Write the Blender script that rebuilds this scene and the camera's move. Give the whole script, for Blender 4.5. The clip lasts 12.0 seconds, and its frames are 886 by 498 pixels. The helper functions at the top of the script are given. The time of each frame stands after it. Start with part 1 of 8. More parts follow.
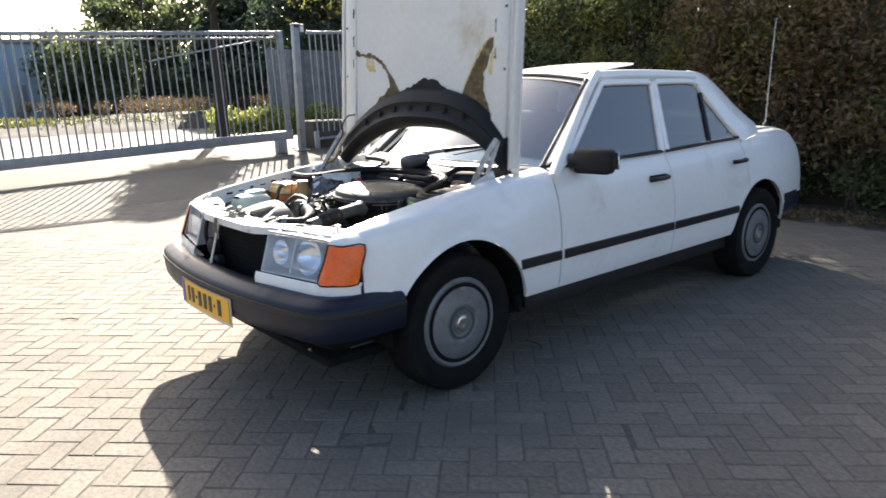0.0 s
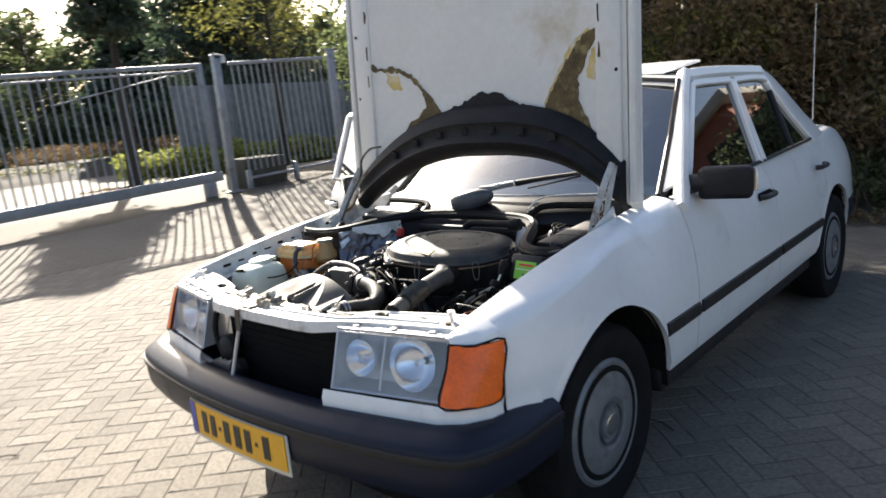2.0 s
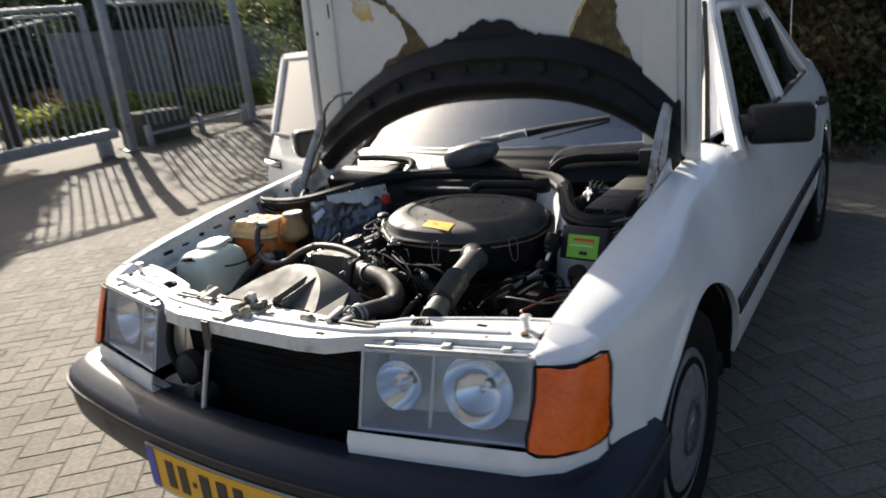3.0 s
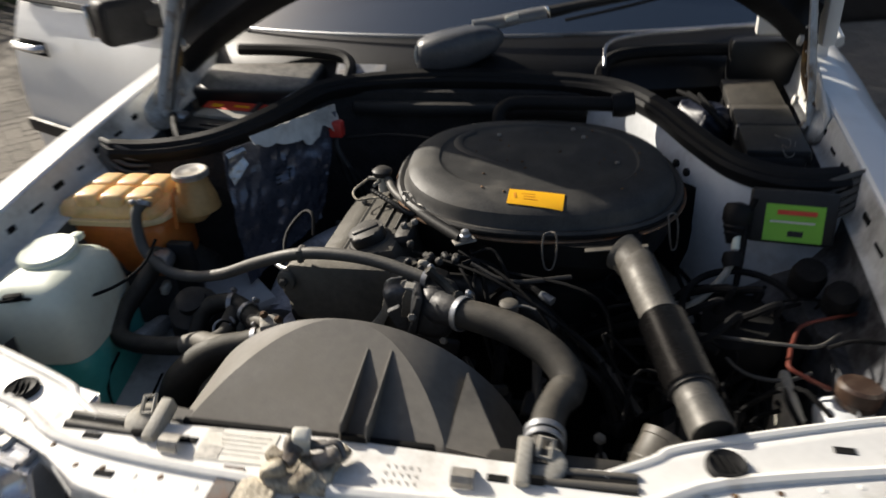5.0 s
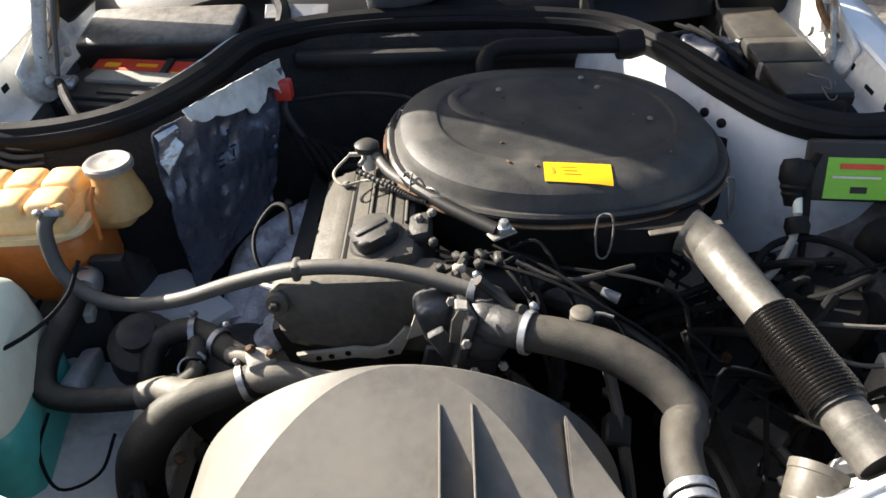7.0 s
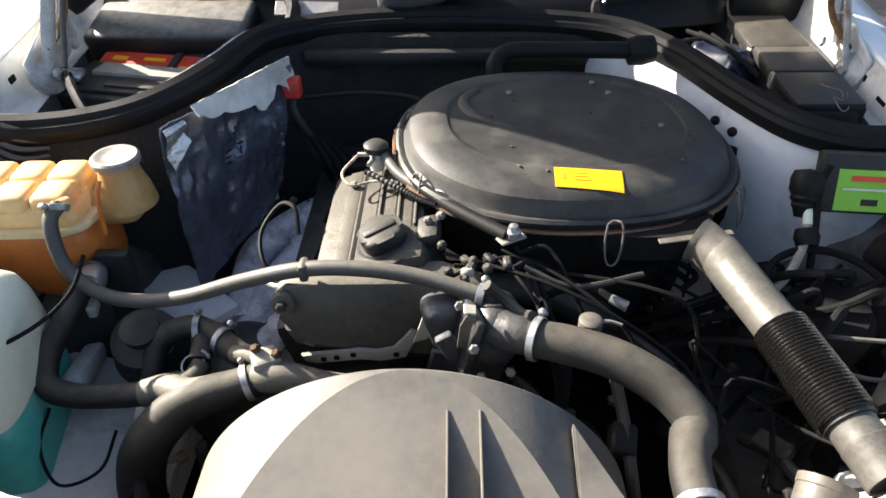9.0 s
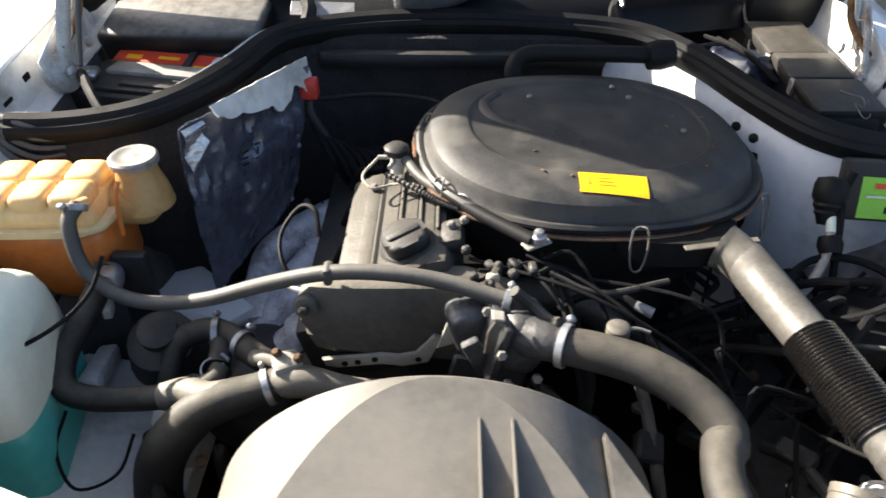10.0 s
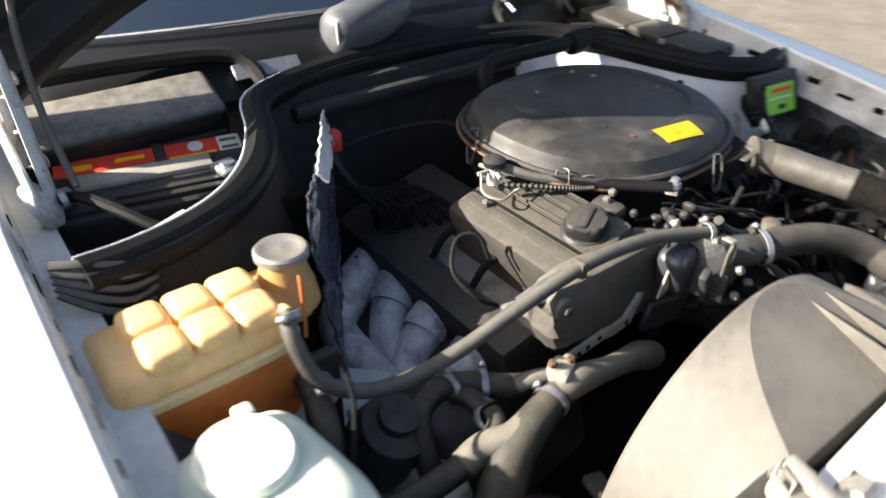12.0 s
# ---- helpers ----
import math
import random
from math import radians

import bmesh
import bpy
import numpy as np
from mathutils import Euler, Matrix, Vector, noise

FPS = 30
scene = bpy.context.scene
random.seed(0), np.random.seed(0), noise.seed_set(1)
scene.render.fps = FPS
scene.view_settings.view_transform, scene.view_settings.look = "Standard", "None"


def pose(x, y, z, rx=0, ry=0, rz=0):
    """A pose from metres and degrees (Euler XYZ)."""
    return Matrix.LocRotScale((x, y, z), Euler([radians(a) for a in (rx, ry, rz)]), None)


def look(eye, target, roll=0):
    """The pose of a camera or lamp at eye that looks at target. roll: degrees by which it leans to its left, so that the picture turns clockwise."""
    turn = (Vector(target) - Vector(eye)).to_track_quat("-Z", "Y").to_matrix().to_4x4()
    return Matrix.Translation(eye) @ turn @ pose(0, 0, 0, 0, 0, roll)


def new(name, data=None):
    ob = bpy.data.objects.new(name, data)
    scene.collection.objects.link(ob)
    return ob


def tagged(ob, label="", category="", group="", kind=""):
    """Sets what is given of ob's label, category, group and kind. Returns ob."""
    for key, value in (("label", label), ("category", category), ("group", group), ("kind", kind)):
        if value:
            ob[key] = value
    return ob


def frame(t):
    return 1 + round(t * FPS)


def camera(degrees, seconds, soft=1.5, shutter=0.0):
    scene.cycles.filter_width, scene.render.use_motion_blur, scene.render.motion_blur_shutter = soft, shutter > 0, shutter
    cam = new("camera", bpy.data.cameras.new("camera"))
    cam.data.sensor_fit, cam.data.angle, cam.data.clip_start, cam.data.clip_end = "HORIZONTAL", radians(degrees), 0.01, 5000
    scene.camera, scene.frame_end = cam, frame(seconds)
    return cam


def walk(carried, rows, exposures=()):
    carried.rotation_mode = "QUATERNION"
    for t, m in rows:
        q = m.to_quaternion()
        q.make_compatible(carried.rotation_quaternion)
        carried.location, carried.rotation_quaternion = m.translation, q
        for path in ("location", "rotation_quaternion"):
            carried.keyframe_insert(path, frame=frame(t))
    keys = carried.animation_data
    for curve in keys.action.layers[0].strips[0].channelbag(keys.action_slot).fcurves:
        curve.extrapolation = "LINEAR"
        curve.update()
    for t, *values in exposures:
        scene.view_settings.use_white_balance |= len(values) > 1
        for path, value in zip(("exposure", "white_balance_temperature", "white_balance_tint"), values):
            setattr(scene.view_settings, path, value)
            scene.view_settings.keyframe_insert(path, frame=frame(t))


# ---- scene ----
cam = camera(64.8, 12.0, soft=1.6, shutter=0.7)
PATH = [
    (0, (3.024, -1.98, 1.324), (1.539, -0.715, 0.883), -1.1),
    (0.5, (2.753, -1.98, 1.326), (1.282, -0.702, 0.876), 0.2),
    (1, (2.473, -1.934, 1.35), (1.089, -0.539, 0.975), -2.1),
    (1.5, (2.173, -1.886, 1.348), (0.747, -0.542, 0.947), -4.3),
    (2, (1.863, -1.844, 1.334), (0.536, -0.399, 0.946), -5.2),
    (2.5, (1.562, -1.739, 1.332), (0.311, -0.244, 0.883), -6.8),
    (2.7, (1.439, -1.697, 1.325), (0.241, -0.17, 0.841), -6.6),
    (4.3, (0.584, -1.297, 1.385), (-0.091, 0.361, 0.493), -5.4),
    (4.5, (0.487, -1.246, 1.373), (-0.105, 0.452, 0.497), -4.2),
    (5, (0.265, -1.117, 1.362), (-0.127, 0.559, 0.344), -3.6),
    (5.5, (0.116, -0.973, 1.323), (-0.03, 0.7, 0.237), -3.9),
    (6, (0.048, -0.905, 1.333), (-0.058, 0.685, 0.124), -3.5),
    (6.5, (0.031, -0.903, 1.334), (-0.012, 0.693, 0.129), -2.9),
    (7, (0.024, -0.906, 1.332), (-0.006, 0.691, 0.128), -2.0),
    (7.5, (0.024, -0.902, 1.332), (-0.006, 0.692, 0.124), -1.7),
    (9.5, (0.004, -0.896, 1.333), (-0.021, 0.7, 0.128), -0.3),
    (10, (-0.025, -0.89, 1.332), (-0.036, 0.707, 0.128), 0.3),
    (10.5, (-0.159, -0.907, 1.326), (0.015, 0.702, 0.15), 1.9),
    (11, (-0.362, -0.913, 1.322), (0.014, 0.644, 0.124), 1.0),
    (11.5, (-0.512, -0.797, 1.311), (0.136, 0.692, 0.143), -0.5),
    (12, (-0.74, -0.715, 1.311), (0.282, 0.608, 0.213), 0.7),
]
walk(cam, [(t, look(eye, target, roll)) for t, eye, target, roll in PATH], [(0, 2.12), (1.5, 2.02), (2.5, 1.55), (4.5, 0.53), (5, 0.6), (5.5, 1.0), (6, 1.36), (6.5, 1.6), (7, 1.9), (7.5, 1.98), (9.5, 2.12), (10.5, 2.06), (11, 1.8), (11.5, 1.84), (12, 1.88)])

# ==== world, sun, exposure ====
SUN_FROM = Vector((-0.8825, 0.4703, 0.0)) * math.cos(radians(28.5)) + Vector((0, 0, math.sin(radians(28.5))))
world = bpy.data.worlds.new("sky")
scene.world = world
world.use_nodes = True
wn = world.node_tree.nodes
sky = wn.new("ShaderNodeTexSky")
sky.sky_type, sky.sun_disc = "NISHITA", False
sky.sun_elevation, sky.sun_rotation = radians(28.5), math.atan2(-0.8825, 0.4703)
sky.air_density, sky.dust_density, sky.ozone_density = 0.9, 3.6, 1.0
wn["Background"].inputs["Strength"].default_value = 0.068
world.node_tree.links.new(sky.outputs[0], wn["Background"].inputs["Color"])
sun = new("sun", bpy.data.lights.new("sun", "SUN"))
sun.data.energy, sun.data.angle, sun.data.color = 5.0, radians(0.5), (1.0, 0.92, 0.80)
sun.matrix_world = look(SUN_FROM * 30, (0, 0, 0))

# ==== materials ====


def mat(name, color, rough=0.5, metal=0.0, vary=0.12, scale=8.0, bump=0.0, bscale=60.0, coat=0.0, dirt=None, dirt_amount=0.0, dirt_scale=3.0, spec=0.5, per_object=0.0, per_island=0.0, dust=None, lit_dust_amount=0.0):
    m = bpy.data.materials.new(name)
    m.use_nodes = True
    n, l = m.node_tree.nodes, m.node_tree.links
    p = n["Principled BSDF"]
    p.inputs["Roughness"].default_value, p.inputs["Metallic"].default_value = rough, metal
    p.inputs["Specular IOR Level"].default_value = spec
    p.inputs["Coat Weight"].default_value, p.inputs["Coat Roughness"].default_value = coat, 0.06
    geo = n.new("ShaderNodeNewGeometry")
    noise1 = n.new("ShaderNodeTexNoise")
    noise1.inputs["Scale"].default_value, noise1.inputs["Detail"].default_value = scale, 6
    l.new(geo.outputs["Position"], noise1.inputs["Vector"])
    ramp = n.new("ShaderNodeMapRange")
    ramp.inputs["To Min"].default_value, ramp.inputs["To Max"].default_value = 1 - vary, 1 + vary
    ramp.inputs["From Min"].default_value, ramp.inputs["From Max"].default_value = 0.25, 0.75
    fine = n.new("ShaderNodeTexNoise")
    fine.inputs["Scale"].default_value, fine.inputs["Detail"].default_value = scale * 9, 3
    l.new(geo.outputs["Position"], fine.inputs["Vector"])
    both = n.new("ShaderNodeMath")
    both.operation = "MULTIPLY_ADD"
    both.inputs[1].default_value = 0.7
    both.inputs[2].default_value = -0.35
    l.new(fine.outputs[0], both.inputs[0])
    add = n.new("ShaderNodeMath")
    l.new(both.outputs[0], add.inputs[0]), l.new(noise1.outputs[0], add.inputs[1])
    l.new(add.outputs[0], ramp.inputs["Value"])
    mul = n.new("ShaderNodeMix")
    mul.data_type, mul.blend_type = "RGBA", "MULTIPLY"
    mul.inputs["Factor"].default_value = 1
    mul.inputs["A"].default_value = (*color, 1)
    l.new(ramp.outputs[0], mul.inputs["B"])
    out = mul.outputs["Result"]
    if per_object or per_island:
        src = n.new("ShaderNodeObjectInfo").outputs["Random"] if per_object else geo.outputs["Random Per Island"]
        amount = per_object or per_island
        r2 = n.new("ShaderNodeMapRange")
        r2.inputs["To Min"].default_value, r2.inputs["To Max"].default_value = 1 - amount, 1 + amount
        l.new(src, r2.inputs["Value"])
        m2 = n.new("ShaderNodeMix")
        m2.data_type, m2.blend_type = "RGBA", "MULTIPLY"
        m2.inputs["Factor"].default_value = 1
        l.new(out, m2.inputs["A"]), l.new(r2.outputs[0], m2.inputs["B"])
        out = m2.outputs["Result"]
    if dirt:
        dn = n.new("ShaderNodeTexNoise")
        dn.inputs["Scale"].default_value, dn.inputs["Detail"].default_value, dn.inputs["Roughness"].default_value = dirt_scale, 8, 0.65
        l.new(geo.outputs["Position"], dn.inputs["Vector"])
        dr = n.new("ShaderNodeMapRange")
        dr.inputs["From Min"].default_value, dr.inputs["From Max"].default_value = 0.6 - 0.3 * dirt_amount, 0.85 - 0.3 * dirt_amount
        l.new(dn.outputs[0], dr.inputs["Value"])
        m3 = n.new("ShaderNodeMix")
        m3.data_type = "RGBA"
        m3.inputs["B"].default_value = (*dirt, 1)
        l.new(dr.outputs[0], m3.inputs["Factor"]), l.new(out, m3.inputs["A"])
        out = m3.outputs["Result"]
        rr = n.new("ShaderNodeMapRange")
        rr.inputs["To Min"].default_value, rr.inputs["To Max"].default_value = rough, min(1.0, rough + 0.35)
        l.new(dr.outputs[0], rr.inputs["Value"]), l.new(rr.outputs[0], p.inputs["Roughness"])
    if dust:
        # settled dust, broken by grime, plus painted lit tops, on faces that look up
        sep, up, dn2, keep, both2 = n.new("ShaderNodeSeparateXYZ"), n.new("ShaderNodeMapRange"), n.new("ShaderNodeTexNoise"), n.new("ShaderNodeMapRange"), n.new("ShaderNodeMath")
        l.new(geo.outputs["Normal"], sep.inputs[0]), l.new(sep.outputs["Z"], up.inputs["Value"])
        up.inputs["From Min"].default_value, up.inputs["From Max"].default_value, up.inputs["To Max"].default_value = 0.25, 0.95, lit_dust_amount
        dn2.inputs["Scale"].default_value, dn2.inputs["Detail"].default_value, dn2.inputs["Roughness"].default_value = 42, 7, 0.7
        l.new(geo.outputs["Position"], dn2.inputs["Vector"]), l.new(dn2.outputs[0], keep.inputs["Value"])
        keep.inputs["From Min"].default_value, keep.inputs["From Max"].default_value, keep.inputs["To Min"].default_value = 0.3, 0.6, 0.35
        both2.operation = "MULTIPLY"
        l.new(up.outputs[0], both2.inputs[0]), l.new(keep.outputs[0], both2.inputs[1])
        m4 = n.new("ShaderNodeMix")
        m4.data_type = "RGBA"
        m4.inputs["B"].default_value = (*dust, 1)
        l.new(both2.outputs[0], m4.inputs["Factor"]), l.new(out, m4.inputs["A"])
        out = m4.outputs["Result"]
    l.new(out, p.inputs["Base Color"])
    if bump:
        bn = n.new("ShaderNodeTexNoise")
        bn.inputs["Scale"].default_value, bn.inputs["Detail"].default_value = bscale, 4
        l.new(geo.outputs["Position"], bn.inputs["Vector"])
        b = n.new("ShaderNodeBump")
        b.inputs["Strength"].default_value, b.inputs["Distance"].default_value = bump, 0.004
        l.new(bn.outputs[0], b.inputs["Height"]), l.new(b.outputs[0], p.inputs["Normal"])
    return m


def glass(name, color, rough=0.02, alpha_tint=0.5, base=0.055):
    """A thin pane: part clear and tinted, part mirror by Fresnel."""
    m = bpy.data.materials.new(name)
    m.use_nodes = True
    n, l = m.node_tree.nodes, m.node_tree.links
    n.remove(n["Principled BSDF"])
    t, g, mix = n.new("ShaderNodeBsdfTransparent"), n.new("ShaderNodeBsdfGlossy"), n.new("ShaderNodeMixShader")
    lw, pw, f = n.new("ShaderNodeLayerWeight"), n.new("ShaderNodeMath"), n.new("ShaderNodeMath")
    t.inputs["Color"].default_value = (*[c * alpha_tint for c in color], 1)
    g.inputs["Roughness"].default_value = rough
    lw.inputs["Blend"].default_value = 0.5
    pw.operation, f.operation = "POWER", "MULTIPLY_ADD"
    pw.inputs[1].default_value, f.inputs[1].default_value, f.inputs[2].default_value = 5.0, 0.88, base
    l.new(lw.outputs["Facing"], pw.inputs[0]), l.new(pw.outputs[0], f.inputs[0])
    l.new(f.outputs[0], mix.inputs[0]), l.new(t.outputs[0], mix.inputs[1]), l.new(g.outputs[0], mix.inputs[2])
    l.new(mix.outputs[0], n["Material Output"].inputs["Surface"])
    return m


WHITE = mat("white_paint", (0.85, 0.85, 0.84), 0.3, vary=0.03, scale=3, coat=0.6, dirt=(0.55, 0.53, 0.48), dirt_amount=0.1, dirt_scale=2.5)
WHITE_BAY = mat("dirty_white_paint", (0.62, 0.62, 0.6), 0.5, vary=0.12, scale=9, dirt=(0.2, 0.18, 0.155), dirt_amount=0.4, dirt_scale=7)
WHITE_SLAM = mat("slam_panel_paint", (0.76, 0.75, 0.72), 0.4, vary=0.06, scale=9, dirt=(0.3, 0.25, 0.19), dirt_amount=0.25, dirt_scale=9)
BONNET_IN = mat("bonnet_underside_paint", (0.7, 0.69, 0.66), 0.5, vary=0.05, scale=4, dirt=(0.5, 0.43, 0.3), dirt_amount=0.12, dirt_scale=4)
BLACK = mat("black_plastic", (0.014, 0.014, 0.015), 0.5, vary=0.3, scale=14, bump=0.12, bscale=300, spec=0.35, dirt=(0.03, 0.028, 0.025), dirt_amount=0.15, dirt_scale=8, dust=(0.2, 0.18, 0.145), lit_dust_amount=0.18)
BUMPER = mat("bumper_plastic", (0.007, 0.0115, 0.025), 0.42, spec=0.3, vary=0.2, scale=6, bump=0.08, bscale=400, dirt=(0.011, 0.017, 0.032), dirt_amount=0.2, dirt_scale=5)
RUBBER = mat("black_rubber", (0.0075, 0.0075, 0.008), 0.6, vary=0.3, scale=20, bump=0.08, bscale=200, spec=0.2, dirt=(0.018, 0.0165, 0.015), dirt_amount=0.2, dirt_scale=9)
HOSE = mat("dusty_hose_rubber", (0.012, 0.0118, 0.0116), 0.6, vary=0.25, scale=25, bump=0.12, bscale=420, spec=0.28, dirt=(0.024, 0.022, 0.019), dirt_amount=0.3, dirt_scale=14, dust=(0.22, 0.2, 0.155), lit_dust_amount=0.32)
HOSE_GREY = mat("grey_hose_rubber", (0.045, 0.0435, 0.041), 0.55, vary=0.2, scale=25, bump=0.1, bscale=250, dirt=(0.085, 0.079, 0.067), dirt_amount=0.35, dirt_scale=18, dust=(0.22, 0.2, 0.165), lit_dust_amount=0.35)
SHROUD = mat("dusty_grey_plastic", (0.118, 0.109, 0.096), 0.55, vary=0.25, scale=9, bump=0.08, bscale=260, dirt=(0.17, 0.156, 0.134), dirt_amount=0.38, dirt_scale=5)
CASTCOVER = mat("dusty_cast_cover", (0.05, 0.0465, 0.04), 0.6, 0.1, vary=0.3, scale=20, bump=0.2, bscale=170, spec=0.35, dirt=(0.08, 0.072, 0.058), dirt_amount=0.4, dirt_scale=14, dust=(0.17, 0.152, 0.12), lit_dust_amount=0.27)
TIMING = mat("dusty_timing_cover", (0.07, 0.065, 0.055), 0.6, 0.1, vary=0.3, scale=12, bump=0.25, bscale=140, dirt=(0.11, 0.1, 0.08), dirt_amount=0.4, dirt_scale=9, dust=(0.2, 0.18, 0.145), lit_dust_amount=0.5)
HOUSING = mat("scuffed_housing", (0.07, 0.075, 0.085), 0.35, vary=0.2, scale=18, bump=0.1, bscale=120, dirt=(0.13, 0.13, 0.13), dirt_amount=0.35, dirt_scale=10)
# white wing paint with its shadow blotched into the colour
WING_SHADE = mat("wing_painted_shade", (0.13, 0.135, 0.15), 0.6, vary=0.3, scale=9, dirt=(0.014, 0.014, 0.015), dirt_amount=0.85, dirt_scale=7)
FILTER = mat("black_painted_steel", (0.013, 0.0125, 0.012), 0.36, vary=0.25, scale=10, bump=0.12, bscale=120, dirt=(0.05, 0.045, 0.036), dirt_amount=0.3, dirt_scale=5)
TYRE = mat("tyre_rubber", (0.008, 0.008, 0.008), 0.85, spec=0.2, vary=0.25, scale=12, bump=0.3, bscale=120, dirt=(0.02, 0.019, 0.018), dirt_amount=0.2, dirt_scale=6)
HUBCAP = mat("hubcap_grey_paint", (0.2, 0.207, 0.213), 0.45, 0.3, vary=0.1, scale=14, dirt=(0.14, 0.12, 0.1), dirt_amount=0.3, dirt_scale=12)
STEEL = mat("galvanised_steel", (0.55, 0.56, 0.58), 0.38, 0.9, vary=0.12, scale=20, dirt=(0.22, 0.17, 0.12), dirt_amount=0.2, dirt_scale=25)
CHROME = mat("bright_metal", (0.8, 0.8, 0.8), 0.16, 1.0, vary=0.05)
ALU = mat("dusty_aluminium", (0.3, 0.285, 0.26), 0.55, 0.45, vary=0.2, scale=16, bump=0.25, bscale=160, dirt=(0.13, 0.11, 0.085), dirt_amount=0.5, dirt_scale=10)
ALU_DARK = mat("oily_aluminium", (0.045, 0.047, 0.052), 0.42, 0.35, vary=0.3, scale=16, bump=0.3, bscale=120, dirt=(0.022, 0.021, 0.02), dirt_amount=0.5, dirt_scale=10, dust=(0.2, 0.18, 0.145), lit_dust_amount=0.14)
DUCT = mat("scuffed_grey_duct", (0.095, 0.09, 0.081), 0.48, 0.25, vary=0.3, scale=28, bump=0.12, bscale=90, dirt=(0.05, 0.044, 0.037), dirt_amount=0.45, dirt_scale=16)
LIP = mat("black_lip_foam", (0.008, 0.008, 0.009), 0.6, vary=0.4, scale=25, bump=0.4, bscale=60, spec=0.3)
COWLBLACK = mat("smooth_black_cowl_plastic", (0.008, 0.008, 0.009), 0.42, vary=0.3, scale=8, bump=0.05, bscale=160, spec=0.4)
LID = mat("dusty_black_lid_paint", (0.024, 0.0232, 0.0217), 0.55, vary=0.5, scale=34, bump=0.05, bscale=230, spec=0.55, dirt=(0.08, 0.073, 0.062), dirt_amount=0.38, dirt_scale=9)
# the pale top colour holds both dust and the sunlit patch
COVER = mat("dusty_sunlit_black_plastic", (0.015, 0.015, 0.016), 0.42, vary=0.2, scale=16, bump=0.12, bscale=120, spec=0.4, dust=(0.3, 0.28, 0.245), lit_dust_amount=0.75)
HINGE = mat("dull_hinge_steel", (0.5, 0.49, 0.46), 0.6, 0.3, vary=0.2, scale=25, dirt=(0.22, 0.13, 0.06), dirt_amount=0.35, dirt_scale=22)
BELLOWS = mat("black_bellows_plastic", (0.045, 0.041, 0.038), 0.27, 0.3, vary=0.25, scale=25, spec=0.8, dirt=(0.06, 0.054, 0.046), dirt_amount=0.25, dirt_scale=20)
OILY = mat("grimy_cast_cover", (0.175, 0.167, 0.151), 0.55, 0.2, vary=0.3, scale=20, bump=0.4, bscale=150, dirt=(0.11, 0.1, 0.088), dirt_amount=0.5, dirt_scale=12)
LATCH = mat("greasy_latch_steel", (0.2, 0.19, 0.175), 0.5, 0.5, vary=0.4, scale=30, dirt=(0.09, 0.055, 0.03), dirt_amount=0.5, dirt_scale=30)
RUST = mat("rust_and_glue", (0.095, 0.05, 0.022), 0.85, vary=0.45, scale=18, bump=0.8, bscale=90, dirt=(0.34, 0.22, 0.07), dirt_amount=0.22, dirt_scale=12)
INSUL = mat("brown_insulation_remnant", (0.105, 0.075, 0.034), 0.9, vary=0.5, scale=24, bump=0.9, bscale=110, dirt=(0.36, 0.29, 0.13), dirt_amount=0.32, dirt_scale=16)
GLUE = mat("yellow_glue", (0.55, 0.42, 0.16), 0.75, vary=0.25, scale=14, bump=0.4, bscale=90, dirt=(0.68, 0.64, 0.55), dirt_amount=0.4, dirt_scale=16)
FELT = mat("charred_felt", (0.017, 0.016, 0.016), 0.95, vary=0.4, scale=22, bump=1.0, bscale=120)
TANK = mat("amber_translucent_plastic", (0.82, 0.54, 0.24), 0.36, vary=0.1, scale=12, dirt=(0.45, 0.2, 0.05), dirt_amount=0.15, dirt_scale=8)
TANK_LOW = mat("orange_translucent_plastic", (0.55, 0.17, 0.035), 0.36, vary=0.16, scale=9, dirt=(0.3, 0.09, 0.02), dirt_amount=0.3, dirt_scale=7)
for m_ in (TANK, TANK_LOW):
    m_.node_tree.nodes["Principled BSDF"].inputs["Subsurface Weight"].default_value = 0.35
    m_.node_tree.nodes["Principled BSDF"].inputs["Subsurface Radius"].default_value = (0.03, 0.012, 0.004)
CREAM = mat("cream_plastic", (0.70, 0.74, 0.62), 0.42, vary=0.06, scale=10, dirt=(0.5, 0.46, 0.33), dirt_amount=0.2, dirt_scale=6)
FLUID = mat("teal_washer_fluid", (0.07, 0.42, 0.38), 0.35, vary=0.15, scale=6, dirt=(0.35, 0.5, 0.4), dirt_amount=0.1, dirt_scale=4)
FOIL = mat("creased_bitumen_foil", (0.09, 0.10, 0.135), 0.27, 0.45, coat=0.4, vary=0.25, scale=14, bump=0.3, bscale=75, dirt=(0.11, 0.12, 0.15), dirt_amount=0.3, dirt_scale=20)
FOIL_SILVER = mat("crinkled_silver_foil", (0.5, 0.52, 0.56), 0.25, 0.8, vary=0.3, scale=40, bump=1.0, bscale=90)
# bright colour that paints the sun's glint on the open door's handle
HANDLE_GLINT = mat("handle_glint_metal", (0.7, 0.7, 0.69), 0.25, 0.8, vary=0.08)
HEATSHIELD = mat("grey_heat_shield", (0.6, 0.59, 0.62), 0.6, 0.2, vary=0.25, scale=30, bump=0.5, bscale=60, dirt=(0.12, 0.1, 0.1), dirt_amount=0.4, dirt_scale=22)
YELLOW = mat("yellow_label", (1.0, 0.5, 0.005), 0.5, vary=0.05, scale=30)
GREEN = mat("green_label", (0.22, 0.55, 0.04), 0.45, vary=0.05, scale=30)
RED = mat("red_plastic", (0.55, 0.04, 0.03), 0.45, vary=0.2, scale=25)
FAINTPRINT = mat("faint_orange_print", (0.8, 0.32, 0.02), 0.5, vary=0.1)
